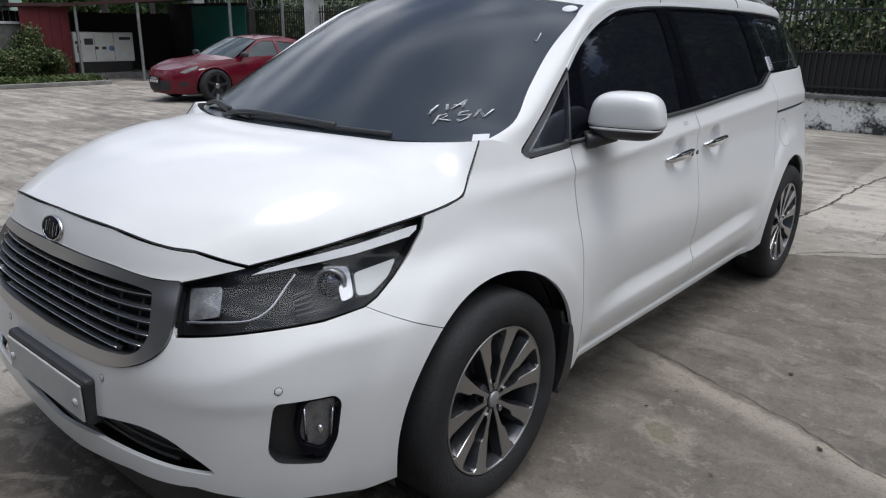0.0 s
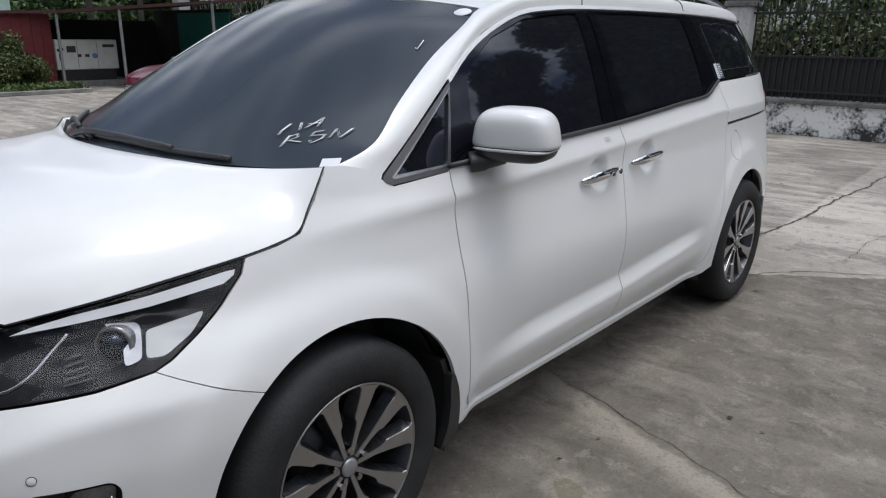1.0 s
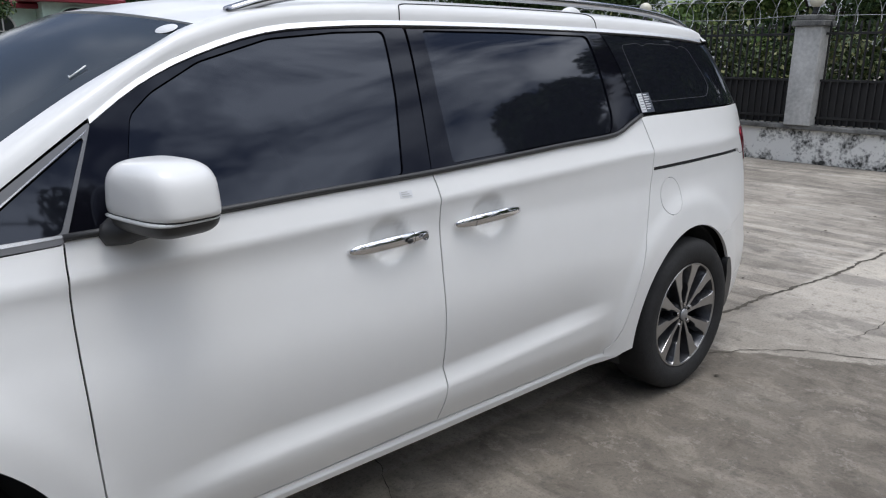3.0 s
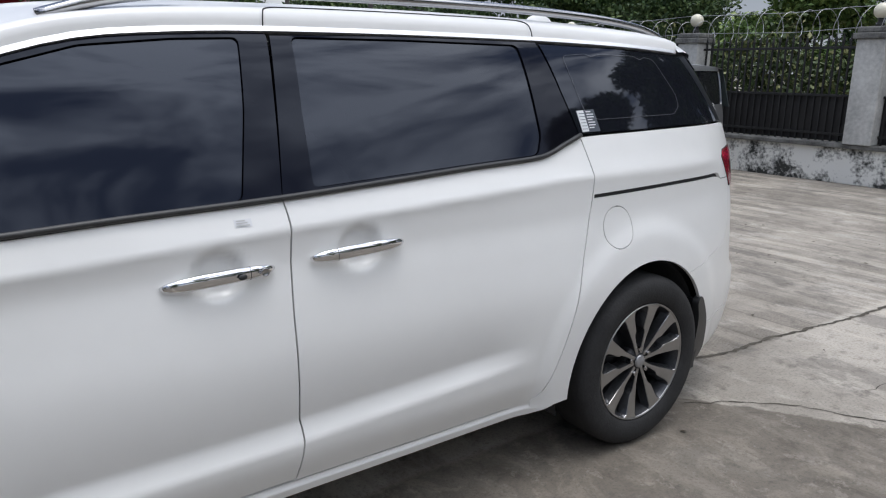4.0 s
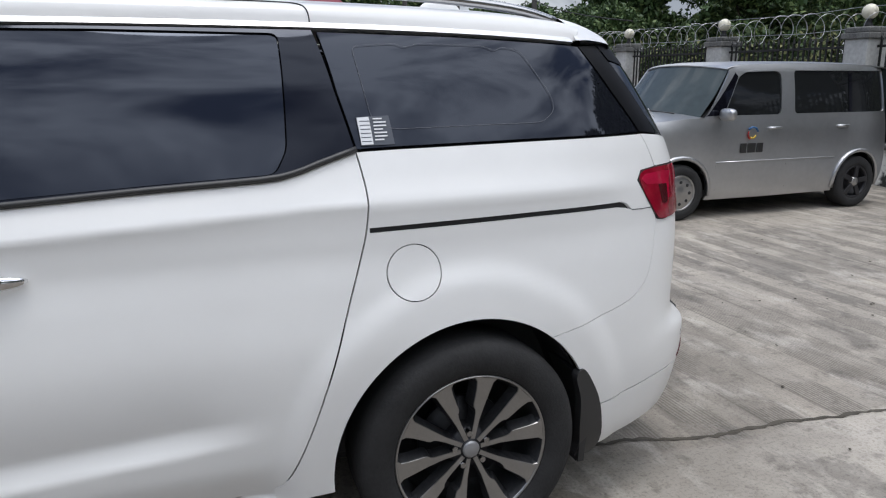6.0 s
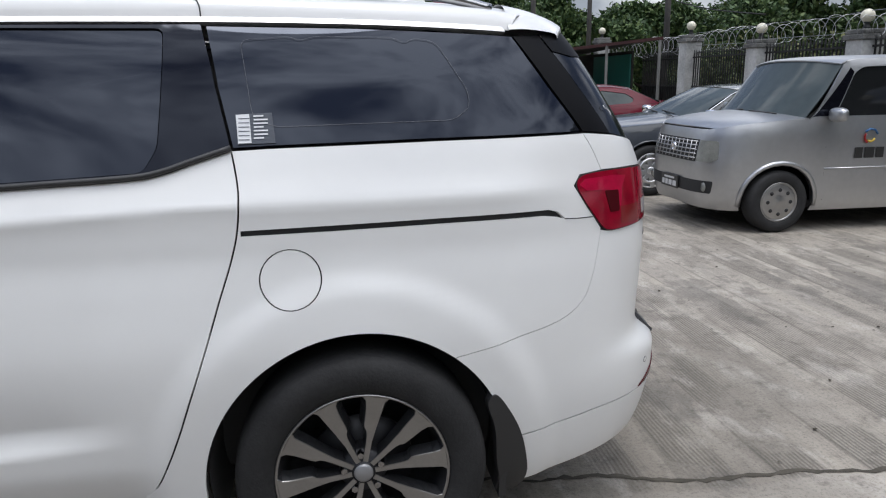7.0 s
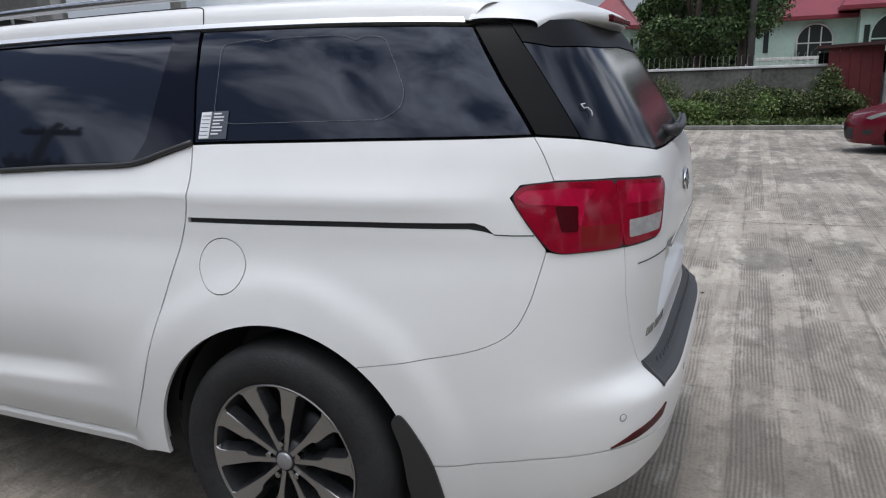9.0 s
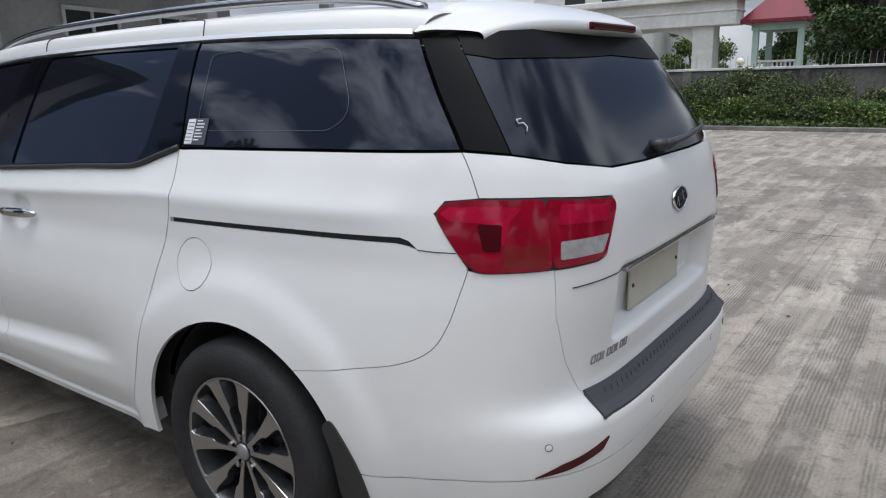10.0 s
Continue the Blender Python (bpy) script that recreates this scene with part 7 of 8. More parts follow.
def saloon_car():
    car = empty("saloon_car", "dark blue-grey saloon with round twin headlamps and bright trim", "car", "parked cars", pose(6.90, 6.46, 0))
    sk = Skin([(0.15, -0.86), (0.3, -0.93), (0.5, -0.95), (0.62, -0.90), (0.8, -0.86), (0.9, -0.78)], [(0.15, 3.9), (0.4, 4.0), (0.7, 3.98), (0.95, 3.9)],
              [(0.15, 0.80), (0.3, 0.865), (0.55, 0.90), (0.75, 0.895), (0.93, 0.85), (1.1, 0.74), (1.25, 0.64), (1.33, 0.56)], 4.0, 4.0, 1.4)
    P_, F_, R_, on = sk.P, sk.F, sk.R, sk.on
    arches = [sk.ring(0, 0.32, 0.36), sk.ring(2.87, 0.31, 0.36)]
    poly = [F_(0, 0.22), P_(-0.3, 0.20), P_(1.4, 0.20), P_(3.6, 0.22), R_(0, 0.25), R_(0, 0.93), P_(3.4, 0.94), P_(2.6, 0.945), P_(1.2, 0.935), P_(0.55, 0.93), P_(0.0, 0.89), P_(-0.4, 0.85), P_(-0.62, 0.815), F_(0.45, 0.79), F_(0, 0.79)]
    car_shell(car, sk, JAG_P, poly, arches,
              [(on(F_(0.58, 0.795)), -0.86, 0.80), (on(P_(-0.5, 0.835)), -0.6, 0.875), (on(P_(-0.2, 0.87)), -0.2, 0.925), (on(P_(0.2, 0.905)), 0.15, 0.96), (on(P_(0.55, 0.935)), 0.42, 0.985)],
              [((0.58, -0.80, 0.94), 0.42, 0.975), ((0.90, -0.71, 1.12), 0.76, 1.16), ((1.24, -0.615, 1.285), 1.12, 1.32)],
              [((1.22, -0.62, 1.285), 1.10, 1.32), ((1.6, -0.60, 1.315), 1.55, 1.35), ((2.2, -0.60, 1.31), 2.2, 1.345), ((2.6, -0.62, 1.27), 2.68, 1.31)],
              [((2.6, -0.62, 1.27), 2.68, 1.31), ((3.15, -0.76, 0.98), 3.22, 0.99)], GLASS_L,
              [((3.12, -0.79, 0.95), 3.15, 0.985), ((3.5, -0.78, 0.94), 3.5, 0.97), ((3.85, -0.70, 0.90), 3.88, 0.93)])
    wins = [rounded([P_(0.78, 0.965), P_(1.62, 0.965), P_(1.62, 1.245), P_(1.30, 1.245), P_(1.05, 1.14)], 0.02), rounded([P_(1.70, 0.965), P_(2.55, 0.97), P_(2.42, 1.235), P_(1.70, 1.245)], 0.02)]
    top = [P_(0.55, 0.932), P_(1.5, 0.937), P_(2.7, 0.945), P_(3.12, 0.945), P_(2.62, 1.265), P_(2.2, 1.305), P_(1.6, 1.31), P_(1.24, 1.283)]
    panel("upper_side", top, JAG_P, car, sk.at, inset=0, holes=wins, depth=0.02, du=0.06, dz=0.05)
    for w in wins:
        panel("side_window", w, GLASS_B, car, sk.at, inset=-0.004, lift=-0.012, depth=0, du=0.1, dz=0.1)
    for side in (1, -1):
        tube("window_trim", [(a, side * (b - 0.004), c) for a, b, c in (on(P_(x, z)) for x, z in spline([(0.62, 0.955), (0.92, 1.11), (1.24, 1.265), (1.6, 1.285), (2.2, 1.285), (2.55, 1.22)], 3))], 0.010, CHROME, car, "bright chrome window trim", segs=6)
        tube("belt_trim", [(x, side * (on(P_(x, 0.948))[1] - 0.003), 0.948) for x in (0.6, 1.2, 1.9, 2.6, 3.0)], 0.006, CHROME, car, segs=5)
        tube("rub_strip", [(x, side * (on(P_(x, 0.52))[1] - 0.004), 0.52) for x in (0.42, 1.0, 1.8, 2.45)], 0.010, CHROME_D, car, segs=6)
        tube("arch_trim", [(0.365 * math.cos(radians(a)), side * (on(P_(0.365 * math.cos(radians(a)), 0.32 + 0.365 * math.sin(radians(a))))[1] - 0.003), 0.32 + 0.365 * math.sin(radians(a))) for a in range(0, 181, 15)], 0.012, JAG_P, car, segs=6)
        v, f = superell((0.72, side * -0.93, 1.0), (0.06, 0.09, 0.055), 0.7)
        mesh_part("door_mirror", v, f, CHROME, car, "bright chrome door mirror")
        for y in (0.46, 0.62):
            v, f = lathe([(0.0, -0.030), (0.036, -0.022), (0.055, -0.009), (0.062, -0.010), (0.066, 0.03)], 24, "x")
            o = mesh_part("head_lamp", [(a, b, c) for a, b, c in v], f, LAMPG, car, "round clear headlamp")
            o.location = (on(F_(y, 0.70))[0] + 0.005, side * -y, 0.70)
            v, f = lathe([(0.059, -0.013), (0.066, -0.020), (0.073, -0.010), (0.075, 0.03)], 24, "x")
            o = mesh_part("lamp_ring", v, f, CHROME, car)
            o.location = (on(F_(y, 0.70))[0] + 0.005, side * -y, 0.70)
        for x in (0.0, 2.87):
            plain_wheel(car, x, 0.79, 0.318, 0.215, CHROME_B, "spoked", side)
    panel("grille", rounded([F_(0, 0.78), F_(0.34, 0.775), F_(0.36, 0.70), F_(0.32, 0.60), F_(0, 0.60)], 0.02), CHROME_D, car, sk.at, inset=0, lift=0.02, mirror="weld", label="bright chrome grille")
    for i in range(-10, 11):
        tube("grille_bar", [(on(F_(abs(i * 0.029), z))[0] - 0.022, i * 0.029, z) for z in (0.61, 0.69, 0.765)], 0.006, CHROME, car, segs=5)
    panel("bumper", [F_(0, 0.52), F_(0.6, 0.52), P_(-0.38, 0.52), P_(-0.38, 0.36), F_(0.6, 0.32), F_(0, 0.32)], JAG_P, car, sk.at, inset=0, lift=0.025, depth=0.03, mirror="weld")
    pts = [on(p) for p in (F_(0, 0.53), F_(0.3, 0.53), F_(0.55, 0.53), F_(0.72, 0.53), P_(-0.6, 0.53), P_(-0.4, 0.53))]
    for side in (1, -1):
        tube("bumper_trim", [(a - 0.025, side * (b - 0.02 * (b < -0.3)), c) for a, b, c in pts], 0.014, CHROME, car, "bright chrome bumper strip", segs=6)
    panel("indicator", rounded([P_(-0.62, 0.46), P_(-0.50, 0.46), P_(-0.50, 0.41), P_(-0.62, 0.41)], 0.008), AMBER, car, sk.at, inset=0, lift=0.03)
    panel("intake", rounded([F_(0, 0.30), F_(0.5, 0.30), F_(0.45, 0.24), F_(0, 0.24)], 0.02), GAP, car, sk.at, inset=0, lift=0.012, mirror="weld")
    bar_plate(car, "front_plate", -0.985, 0.40, 0.36, 0.12, PLBLK, INKW, "black number plate with pale bars")
    tube("wiper", [(0.45, -0.5, 0.995), (0.50, -0.05, 1.02)], 0.008, SATIN, car, segs=5)
    tube("wiper", [(0.45, 0.0, 0.995), (0.50, 0.45, 1.02)], 0.008, SATIN, car, segs=5)
    box_part("underside", -0.6, 3.6, -0.6, 0.6, 0.17, 0.25, GAP, car, 0.01)


def sports_car():
    car = empty("coupe_car", "maroon four-seat coupe with black alloy wheels", "car", "parked cars", pose(6.65, 11.85, 0))
    sk = Skin([(0.12, -0.78), (0.25, -0.84), (0.45, -0.86), (0.6, -0.82), (0.7, -0.74), (0.85, -0.5)], [(0.15, 3.4), (0.4, 3.5), (0.7, 3.5), (0.95, 3.38)],
              [(0.12, 0.80), (0.25, 0.85), (0.5, 0.885), (0.7, 0.88), (0.88, 0.82), (1.0, 0.75), (1.15, 0.66), (1.25, 0.58), (1.3, 0.5)], 2.9, 3.4, 1.3)
    P_, F_, R_, on = sk.P, sk.F, sk.R, sk.on
    arches = [sk.ring(0, 0.32, 0.355), sk.ring(2.70, 0.32, 0.36)]
    poly = [F_(0, 0.18), P_(-0.3, 0.17), P_(1.3, 0.17), P_(3.2, 0.2), R_(0, 0.22), R_(0, 0.90), P_(3.1, 0.93), P_(2.6, 0.92), P_(2.0, 0.885), P_(1.2, 0.86), P_(0.55, 0.85), P_(0.15, 0.83), P_(-0.2, 0.79), P_(-0.5, 0.70), F_(0.4, 0.635), F_(0, 0.63)]
    car_shell(car, sk, RX_P, poly, arches,
              [(on(F_(0.42, 0.637)), -0.80, 0.64), (on(P_(-0.42, 0.73)), -0.5, 0.715), (on(P_(-0.1, 0.805)), -0.1, 0.80), (on(P_(0.25, 0.838)), 0.2, 0.865), (on(P_(0.55, 0.855)), 0.36, 0.91)],
              [((0.52, -0.77, 0.87), 0.34, 0.90), ((0.85, -0.68, 1.06), 0.72, 1.10), ((1.20, -0.58, 1.225), 1.10, 1.27)],
              [((1.18, -0.585, 1.225), 1.08, 1.27), ((1.6, -0.56, 1.27), 1.55, 1.315), ((2.0, -0.56, 1.26), 2.05, 1.305), ((2.35, -0.58, 1.20), 2.45, 1.25)],
              [((2.35, -0.58, 1.20), 2.45, 1.25), ((2.95, -0.68, 0.97), 3.02, 0.98)], GLASS_L,
              [((2.92, -0.72, 0.94), 2.98, 0.975), ((3.2, -0.70, 0.93), 3.24, 0.965), ((3.34, -0.62, 0.92), 3.42, 0.95)])
    wins = [rounded([P_(0.74, 0.885), P_(1.60, 0.905), P_(1.60, 1.20), P_(1.30, 1.195), P_(1.02, 1.09)], 0.03), rounded([P_(1.68, 0.91), P_(2.30, 0.945), P_(2.38, 1.02), P_(2.22, 1.13), P_(1.68, 1.20)], 0.06)]
    top = [P_(0.52, 0.855), P_(1.2, 0.862), P_(2.0, 0.887), P_(2.6, 0.922), P_(2.95, 0.935), P_(2.36, 1.195), P_(2.0, 1.255), P_(1.6, 1.265), P_(1.20, 1.222)]
    panel("upper_side", top, RX_P, car, sk.at, inset=0, holes=wins, depth=0.02, du=0.06, dz=0.05)
    for w in wins:
        panel("side_window", w, GLASS_L, car, sk.at, inset=-0.004, lift=-0.012, depth=0, du=0.1, dz=0.1)
    for side in (1, -1):
        v, f = superell((0.66, side * -0.92, 0.93), (0.06, 0.10, 0.055), 0.75)
        mesh_part("door_mirror", v, f, SATIN, car, "dark door mirror")
        tube("mirror_arm", [(0.68, side * -0.80, 0.88), (0.67, side * -0.86, 0.90)], 0.02, SATIN, car)
        tube("door_gap", [(a, side * (b - 0.001), c) for a, b, c in (on(P_(x, z)) for x, z in ((0.62, 0.84), (0.60, 0.6), (0.62, 0.3)))], 0.003, GAP, car, segs=4)
        tube("door_gap", [(a, side * (b - 0.001), c) for a, b, c in (on(P_(x, z)) for x, z in ((1.66, 0.88), (1.64, 0.6), (1.62, 0.3)))], 0.003, GAP, car, segs=4)
        box_part("door_handle", 1.48, 1.60, side * -0.90, side * -0.87, 0.70, 0.725, RX_P, car, 0.008)
        pts = []
        for k in range(15):
            a = radians(0 + 180 * k / 14)
            q = on(P_(0.37 * math.cos(a), 0.32 + 0.37 * math.sin(a)))
            pts.append((q[0], side * (q[1] - 0.002), q[2]))
        tube("arch_flare", pts, 0.022, RX_P, car, segs=7)
        for x in (0.0, 2.70):
            plain_wheel(car, x, 0.79, 0.325, 0.235, ALLOY, "dark", side)
    panel("head_lamp", rounded([P_(-0.62, 0.60), P_(-0.50, 0.66), P_(-0.28, 0.725), P_(-0.34, 0.665), P_(-0.55, 0.575)], 0.02), LENS, car, sk.at, inset=0, lift=0.005)
    panel("side_marker", rounded([P_(-0.30, 0.66), P_(-0.18, 0.68), P_(-0.18, 0.655), P_(-0.30, 0.635)], 0.008), CLEARP, car, sk.at, inset=0, lift=0.004)
    panel("intake", rounded([F_(0, 0.44), F_(0.42, 0.43), F_(0.36, 0.24), F_(0, 0.22)], 0.05), GAP, car, sk.at, inset=0, lift=0.004, mirror="weld")
    panel("fog_recess", rounded([P_(-0.66, 0.40), P_(-0.52, 0.42), P_(-0.52, 0.34), P_(-0.64, 0.32)], 0.03), GAP, car, sk.at, inset=0, lift=0.004)
    bar_plate(car, "front_plate", -0.885, 0.44, 0.36, 0.13, PLBLK, INKW, "black number plate with pale bars")
    panel("tail_lamp", rounded([P_(3.18, 0.84), P_(3.36, 0.85), P_(3.36, 0.70), P_(3.22, 0.72)], 0.03), RED, car, sk.at, inset=0, lift=0.005)
    box_part("underside", -0.5, 3.1, -0.6, 0.6, 0.15, 0.22, GAP, car, 0.01)


boxy_car()
saloon_car()
sports_car()

# ---- houses beyond the wall ----
MINT = material("mint_render", (0.50, 0.66, 0.58), 0.8, grain=0.2, scale=0.8)
OFFW = material("white_render", (0.70, 0.70, 0.66), 0.8, grain=0.25, scale=0.6)
ROOF_R = material("red_metal_roof", (0.21, 0.018, 0.03), 0.5, grain=0.25, scale=1.2)
DARKWIN = material("dark_house_window", (0.03, 0.035, 0.035), 0.15)


def hip_roof(name, x0, x1, y0, y1, z0, z1, over, parent, ridge=0.5):
    a, b, c, d = x0 - over, x1 + over, y0 - over, y1 + over
    m = (c + d) / 2
    inset = (d - c) * ridge
    vs = [(a, c, z0), (b, c, z0), (b, d, z0), (a, d, z0), (a + inset, m, z1), (b - inset, m, z1), (a, c, z0 - 0.15), (b, c, z0 - 0.15), (b, d, z0 - 0.15), (a, d, z0 - 0.15)]
    mesh_part(name, vs, [(0, 1, 5, 4), (1, 2, 5), (2, 3, 4, 5), (3, 0, 4), (6, 7, 1, 0), (7, 8, 2, 1), (8, 9, 3, 2), (9, 6, 0, 3), (6, 9, 8, 7)], ROOF_R, parent, smooth=False)


def arch_hole(parent, x, z0, w, h, y, frame_mat, pane_mat, name="window"):
    """an arched window: pane, ring and cross bars"""
    win = new(name)
    win.parent = parent
    n = 14
    pts = [(x - w / 2, z0)] + [(x - w / 2 * math.cos(math.pi * k / n), z0 + h - w / 2 + w / 2 * math.sin(math.pi * k / n)) for k in range(n + 1)] + [(x + w / 2, z0)]
    vs = [(a, y - 0.02, b) for a, b in pts] + [(a, y + 0.06, b) for a, b in pts]
    k = len(pts)
    mesh_part("pane", vs, [tuple(range(k))] + [(i, (i + 1) % k, (i + 1) % k + k, i + k) for i in range(k)], pane_mat, win, smooth=False)
    tube("frame", [(a, y - 0.03, b) for a, b in pts], 0.045, frame_mat, win, segs=6)
    for dx in (-w / 6, w / 6):
        box_part("mullion", x + dx - 0.025, x + dx + 0.025, y - 0.05, y - 0.02, z0, z0 + h * 0.9, frame_mat, win, 0)
    box_part("transom", x - w / 2, x + w / 2, y - 0.05, y - 0.02, z0 + h * 0.45, z0 + h * 0.45 + 0.05, frame_mat, win, 0)


house = empty("green_house", "mint green house with a red hipped roof and arched windows", "house")
box_part("wall", 4.2, 8.0, 32.0, 40.0, 0, 3.45, MINT, house, 0.02)
box_part("wall", 8.0, 10.6, 31.0, 40.0, 0, 3.6, MINT, house, 0.02)
hip_roof("roof", 4.2, 8.6, 32.0, 40.0, 3.5, 5.6, 0.5, house, 0.45)
hip_roof("roof", 7.8, 10.6, 31.0, 40.0, 3.75, 5.9, 0.55, house, 0.16)
arch_hole(house, 6.5, 1.75, 1.35, 1.45, 32.0, WHITEP, DARKWIN)
arch_hole(house, 9.25, 1.6, 1.75, 1.85, 31.0, MINT, DARKWIN, "porch")
for x in (4.65, 8.25):
    box_part("slit_window", x - 0.1, x + 0.1, 31.95 if x < 8 else 30.95, 32.02 if x < 8 else 31.02, 2.1, 3.0, DARKWIN, house, 0.005)
for i in range(24):
    box_part("baluster", 4.4 + 0.25 * i, 4.48 + 0.25 * i, 29.9, 30.0, 0.8, 1.75, OFFW, house, 0)
box_part("balustrade_rail", 4.3, 10.5, 29.85, 30.05, 1.75, 1.87, OFFW, house, 0.01)

pav = empty("gate_pavilion", "mint green pavilion with a red roof", "pavilion")
for x in (-3.3, -1.45):
    for y in (33.0, 35.75):
        box_part("column", x, x + 0.25, y, y + 0.25, 0, 3.2, MINT, pav, 0.015)
box_part("beam", -3.35, -1.15, 32.95, 33.30, 3.15, 3.45, MINT, pav, 0.015)
box_part("beam", -3.35, -1.15, 35.70, 36.05, 3.15, 3.45, MINT, pav, 0.015)
for x in (-3.35, -1.45):
    box_part("beam", x, x + 0.30, 33.30, 35.70, 3.15, 3.45, MINT, pav, 0.015)
box_part("parapet", -3.05, -1.45, 33.05, 33.2, 0, 0.95, MINT, pav, 0.015)
box_part("rail", -3.05, -1.45, 33.02, 33.23, 1.75, 1.85, OFFW, pav, 0.01)
for i in range(9):
    box_part("baluster", -2.98 + 0.18 * i, -2.90 + 0.18 * i, 33.08, 33.17, 0.95, 1.75, OFFW, pav, 0.01)
hip_roof("roof", -3.3, -1.2, 33.0, 36.0, 3.6, 5.4, 0.45, pav, 0.42)

villa = empty("white_villa", "white villa with a pillared portico and wide beams", "house")
for x in (-5.65, -10.9):
    box_part("column", x, x + 0.92, 32.0, 33.0, 0, 3.42, OFFW, villa, 0.02)
    box_part("column_base", x - 0.12, x + 1.04, 31.88, 33.12, 0, 0.5, OFFW, villa, 0.03)
box_part("beam", -12.5, -3.75, 31.8, 33.2, 3.42, 4.5, OFFW, villa, 0.03)
box_part("cornice", -12.8, -3.35, 31.5, 33.5, 4.5, 4.8, OFFW, villa, 0.05)
box_part("moulding", -12.55, -3.70, 31.75, 33.25, 4.0, 4.08, OFFW, villa, 0.02)
vs, fs, n = [], [], 24
for k in range(n + 1):
    a = math.pi * k / n
    x = -7.665 - 2.135 * math.cos(a)
    for y in (32.15, 32.85):
        vs += [(x, y, 2.35 + 0.95 * math.sin(a)), (x, y, 3.42)]
for k in range(n):
    q = 4 * k
    fs += [(q, q + 4, q + 5, q + 1), (q + 2, q + 3, q + 7, q + 6), (q, q + 2, q + 6, q + 4)]
mesh_part("arch", vs, fs, OFFW, villa, smooth=False)
box_part("main_wall", -16, -8.9, 36.0, 44, 0, 7.5, OFFW, villa, 0.03)
for x in (-14, -11.8, -10.2):
    box_part("villa_window", x, x + 1.2, 35.93, 36.02, 4.6, 6.2, DARKWIN, villa, 0.01)
o = empty("globe_lamp", "round cream globe lamp on the grey wall", "lamp", "globe lamps")
v, f = superell((-0.45, 19.4, 1.68), (0.12, 0.12, 0.12), 1.0, 18, 10)
mesh_part("globe", v, f, GLOBE, o)
v, f = lathe([(0.06, 1.53), (0.04, 1.58), (0.0, 1.6)], 12, "z")
mesh_part("lamp_foot", [(a - 0.45, b + 19.4, c) for a, b, c in v], f, IRON, o)
# spiked railing on the north wall
rail = empty("wall_railing", "thin pale spiked railing on top of the boundary wall", "railing")
for i in range(150):
    x = -17 + 0.155 * i
    tube("spike", [(x, 19.4, 1.53), (x, 19.4, 1.80), (x + 0.03, 19.36, 1.84)], 0.006, STEEL, rail, segs=3)

# trees
tree("broad_tree", 2.5, 23.5, 7.0, 2.3, 11, TREE_L, "large dark green broadleaf tree behind the wall", 34000, 0.085, 0.16, 0.22)
tree("broad_tree", 3.9, 21.0, 7.0, 2.0, 12, TREE_L, "slender dark green tree behind the wall", 16000, 0.07, 0.13)
tree("broad_tree", 2.0, 27.5, 7.0, 2.4, 13, TREE_L, "large dark green broadleaf tree behind the wall", 26000, 0.09, 0.16, 0.2)
tree("broad_tree", 0.4, 30.5, 6.0, 2.0, 15, TREE_L, "bushy dark green tree beside the pavilion", 24000, 0.085, 0.14, 0.1)
tree("broad_tree", -2.6, 40.0, 4.6, 2.3, 16, TREE_L, "rounded green tree behind the pavilion", 16000, 0.10, 0.14, 0.1)
tree("garden_tree", -7.2, 38.5, 5.5, 2.4, 14, BRIGHT_L, "leafy green tree behind the white villa", 15000, 0.10, 0.14, 0.15)
for i, (x, y, h, s) in enumerate(((9.5, 45, 9, 5), (15, 40, 6.2, 4.2), (19.5, 34, 4.9, 4.0), (14.5, 27, 3.6, 2.6), (22, 27, 6.5, 4.2), (3.5, 48, 9, 5), (27, 41, 5.8, 5.5), (19, 46, 5.6, 5.5), (30, 30, 9.0, 6.0), (27, 20, 8.5, 5.0), (32, 10, 8, 5.5), (13, 50, 7.5, 5.5), (30, 0, 7, 5), (23.5, 38, 5.2, 4.4))):
    tree("background_tree", x, y, h, s, 20 + i, TREE_L, "dense dark green tree in the distance", 36000, 0.175, 0.2, 0.16)
for i, (x, y, h, s) in enumerate(((16, 12, 4.2, 2.0), (18, 6.8, 4.0, 2.2), (15.5, 17.5, 4.6, 2.2), (20, 0.5, 3.2, 2.2), (22, 14, 6.5, 3.2))):
    tree("garden_tree", x, y, h, s, 40 + i, BRIGHT_L if i % 2 else TREE_L, "leafy green tree beyond the iron fence", 20000, 0.10, 0.12, 0.15)
rng = np.random.default_rng(8)
balls = [(12.5 + 0.9 * rng.random(), -10 + 0.55 * i, 0.95 + 0.45 * rng.random(), 0.75, 0.6, 0.95 + 0.35 * rng.random()) for i in range(50)]
o = leaves("garden_bushes", clumps(rng, 60000, balls, 0.4), 0.075, HEDGE, None, 14)
tagged(o, "dense green bushes beyond the iron fence", "bush", kind="stuff")
# town blocks far off beyond the fence
FAR = material("hazy_far_render", (0.55, 0.57, 0.58), 0.9, grain=0.2, scale=0.3)
for i, (x, y, w, h) in enumerate(((95, 8, 9, 13), (100, 22, 12, 17), (92, 36, 8, 12))):
    blk = empty("apartment_block", "pale distant apartment block", "building", "far apartment blocks")
    box_part("wall", x, x + 8, y, y + w, 0, h, FAR, blk, 0.05)
    for r in range(int(h / 3)):
        for c in range(int(w / 2.2)):
            box_part("window", x - 0.1, x + 0.02, y + 0.7 + 2.2 * c, y + 1.9 + 2.2 * c, 1.2 + 3 * r, 2.5 + 3 * r, DARKWIN, blk, 0)


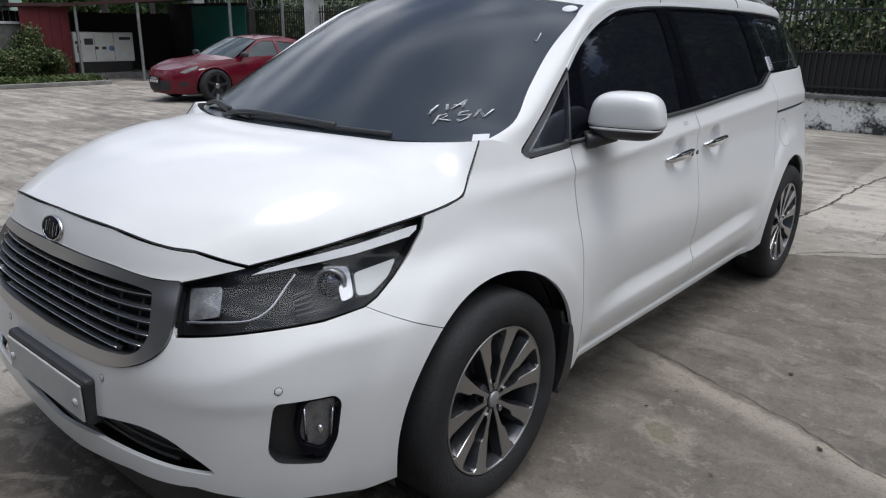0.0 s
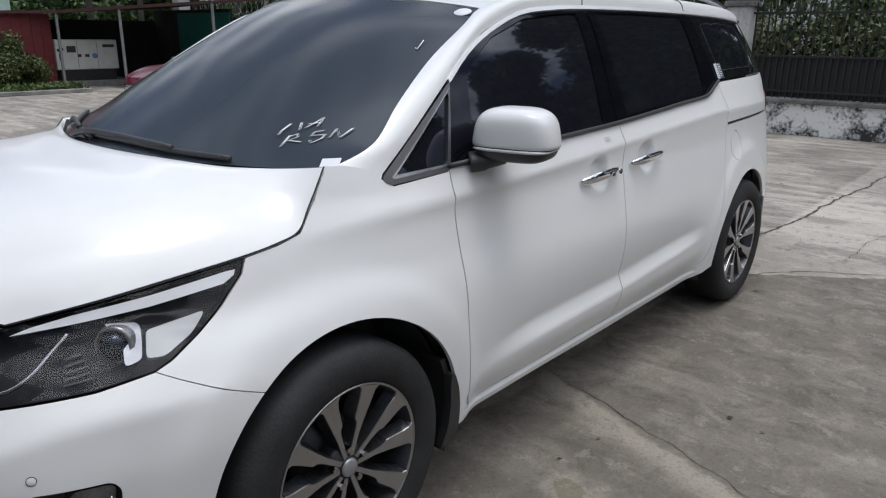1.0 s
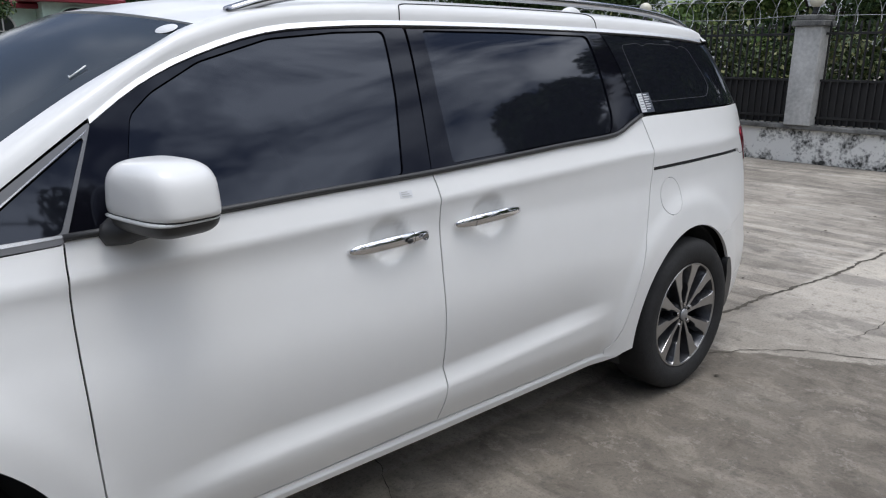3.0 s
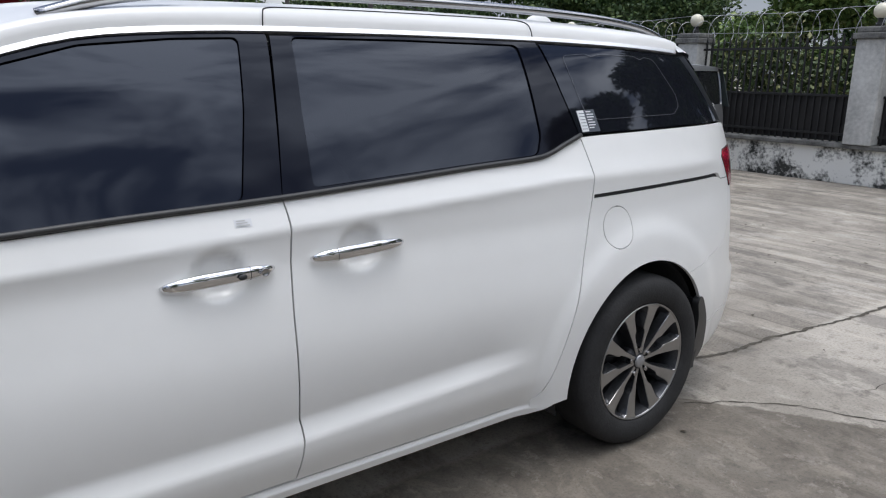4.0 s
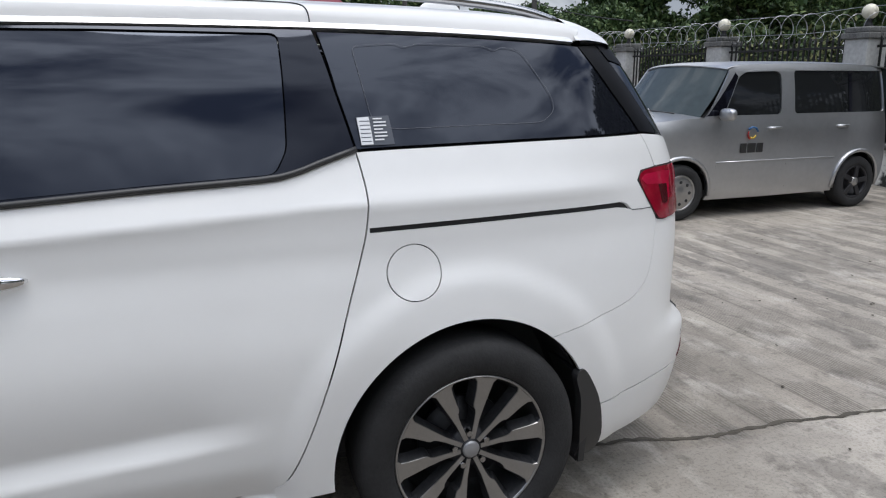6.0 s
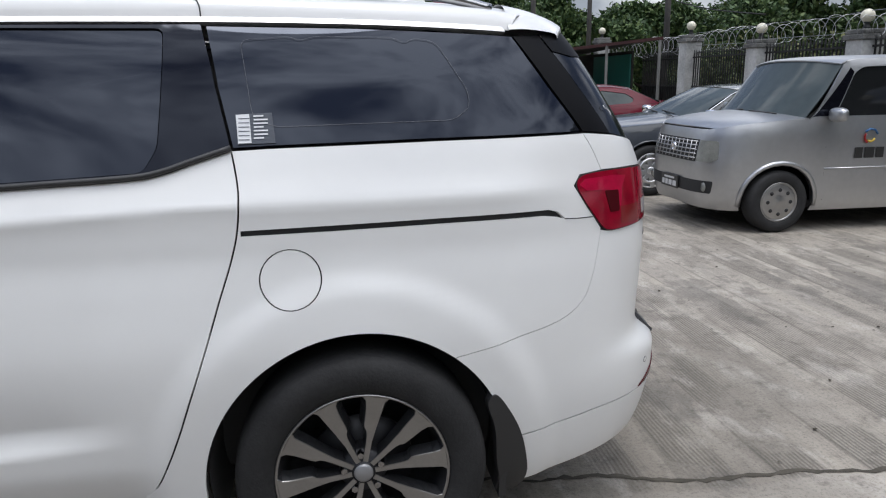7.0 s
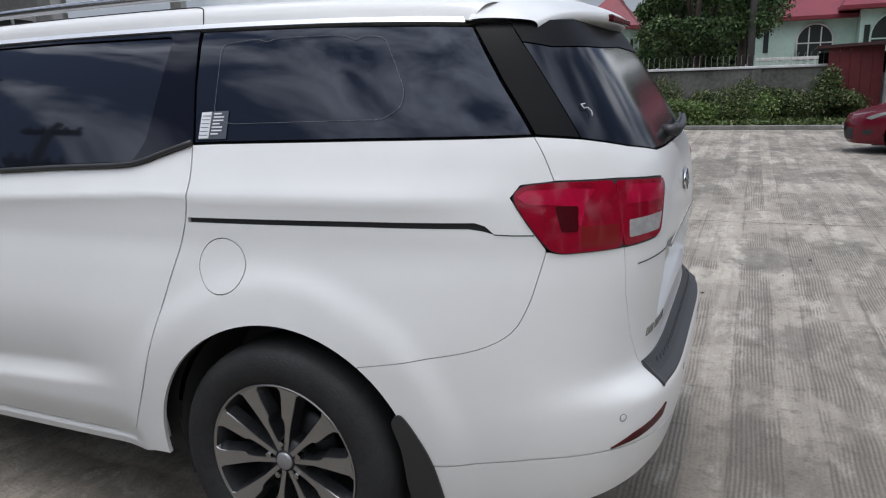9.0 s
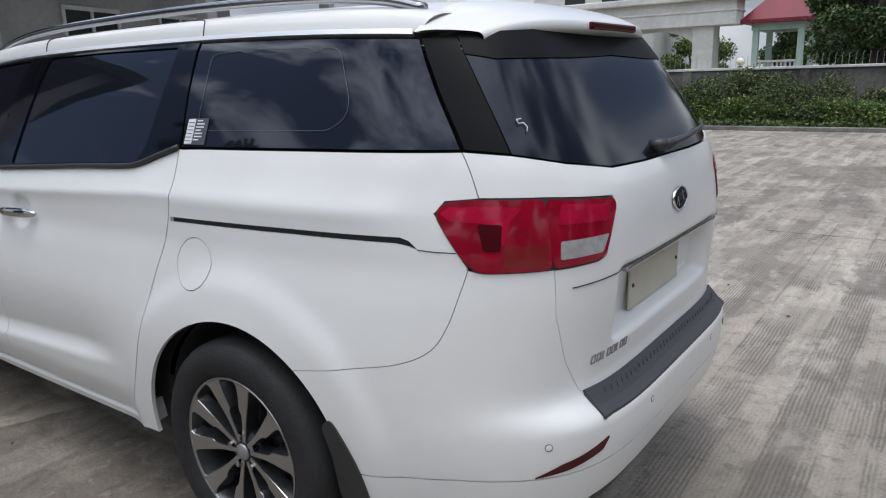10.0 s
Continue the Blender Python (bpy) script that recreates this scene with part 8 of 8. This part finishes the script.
def utility_pole(x, y, h, mat, label, arms=True):
    o = empty("utility_pole", label, "pole", "utility poles")
    tube("mast", [(x, y, 0), (x, y, h)], [0.11, 0.075], mat, o, segs=10)
    if arms:
        for z in (h - 0.35, h - 1.0):
            box_part("cross_arm", x - 0.75, x + 0.75, y - 0.05, y + 0.05, z, z + 0.09, mat, o, 0.01)
            for dx in (-0.65, -0.3, 0.3, 0.65):
                v, f = lathe([(0.02, 0), (0.04, 0.04), (0.035, 0.12), (0.0, 0.13)], 10, "z")
                mesh_part("insulator", [(a + x + dx, b + y, c + z + 0.09) for a, b, c in v], f, GREYPL, o)


POLE_M = material("weathered_pole", (0.075, 0.07, 0.065), 0.85, grain=0.35, scale=3)
utility_pole(10.2, 23.0, 7.0, POLE_M, "slim grey steel pole behind the shed", False)
utility_pole(13.0, 25.0, 7.5, POLE_M, "dark wooden utility pole with cross arms")
utility_pole(13.6, 19.5, 6.5, POLE_M, "leaning grey pole beside the gate", False)
utility_pole(4.15, 20.2, 6.0, POLE_M, "dark pole standing behind the boundary wall", False)
for a, b in (((13.0, 25.0, 7.1), (11.4, 10.6, 2.6)), ((13.0, 25.0, 6.6), (30, 2, 6.5)), ((13.0, 25.0, 7.2), (-6, 26, 7.2))):
    pts = [(a[0] + (b[0] - a[0]) * t / 12, a[1] + (b[1] - a[1]) * t / 12, a[2] + (b[2] - a[2]) * t / 12 - 0.9 * math.sin(math.pi * t / 12)) for t in range(13)]
    o = tube("overhead_cable", pts, 0.012, GAP, segs=4)
    tagged(o, "thin black overhead cable strung between the poles", "cable")

# the house in the west, with a deep porch, and the trees and pole that the windows mirror
DROOF = material("dark_tile_roof", (0.05, 0.045, 0.042), 0.8, grain=0.4, scale=2)
SOFFIT = material("dark_board_soffit", (0.045, 0.04, 0.037), 0.8, grain=0.4, scale=3)
HOUSE_W = material("pale_grey_render", (0.42, 0.42, 0.40), 0.85, grain=0.3, scale=1.2, bump=0.1)
bung = empty("bungalow", "grey rendered bungalow with a wide dark roof and a porch", "house", at=pose(-3.0, -2.6, 0, 0, 0, 15))
box_part("soffit", -13.0, 0.0, 0.0, 13.0, 4.25, 4.31, SOFFIT, bung, 0.004, "dark boarded soffit of the eaves")
box_part("fascia", -13.02, 0.02, -0.03, 0.0, 4.22, 4.46, SOFFIT, bung, 0.004)
box_part("fascia", 0.0, 0.03, -0.02, 13.0, 4.22, 4.46, SOFFIT, bung, 0.004)
mesh_part("roof", [(0, 0, 4.46), (0, 13, 4.46), (-13, 13, 4.46), (-13, 0, 4.46), (-6.5, 6.5, 7.0), (0, 0, 4.31), (0, 13, 4.31), (-13, 13, 4.31), (-13, 0, 4.31)], [(0, 1, 4), (1, 2, 4), (2, 3, 4), (3, 0, 4), (5, 6, 1, 0), (6, 7, 2, 1), (7, 8, 3, 2), (8, 5, 0, 3)], DROOF, bung, smooth=False)
box_part("wall", -12.0, -2.4, 1.6, 12.0, 0, 4.25, HOUSE_W, bung, 0.02)
for y in (3.0, 5.2, 7.6, 9.8):
    wn_ = new("window")
    wn_.parent = bung
    box_part("pane", -2.41, -2.385, y, y + 1.1, 1.35, 2.75, DARKWIN, wn_, 0.004)
    for a, b, c, d in ((y - 0.07, y, 1.28, 2.82), (y + 1.1, y + 1.17, 1.28, 2.82), (y + 0.52, y + 0.58, 1.35, 2.75)):
        box_part("window_frame", -2.41, -2.36, a, b, c, d, WHITEP, wn_, 0.004)
    for z in (1.28, 2.75):
        box_part("window_frame", -2.41, -2.36, y, y + 1.1, z, z + 0.07, WHITEP, wn_, 0.004)
for y in (0.35, 4.4, 8.5, 12.5):
    box_part("porch_post", -0.42, -0.18, y - 0.12, y + 0.12, 0, 4.25, HOUSE_W, bung, 0.015)
# the tall eastern trees are added out of view to darken the window reflections
for i, (x, y, h, s) in enumerate(((-9.0, -10.0, 8.8, 3.2), (-3.5, -12.5, 9.2, 3.4), (3.5, -16, 10.5, 4.0), (9, -20, 11, 4.4), (15, -18, 13, 5.0), (22, -14, 16, 6.0), (25, -8, 18, 6.5), (26.5, -1.5, 18, 6.5), (-14, -13, 7, 3.8))):
    tree("unseen_tree", x, y, h, s, 60 + i, TREE_L, "dark leafy tree out of view, mirrored in the van windows", 12000 if x < 14 else 42000, 0.22 if x < 14 else 0.30, 0.2, 0.15)
utility_pole(-7.5, -6.3, 7.0, POLE_M, "weathered utility pole beside the road")
for z in (7.6, 8.1):
    o = tube("overhead_cable", [(-30 + 5 * i, -11.5, z - 0.5 * math.sin(math.pi * ((i * 5) % 40) / 40)) for i in range(13)], 0.02, GAP, segs=4)
    tagged(o, "thin black overhead cable strung between the poles", "cable")
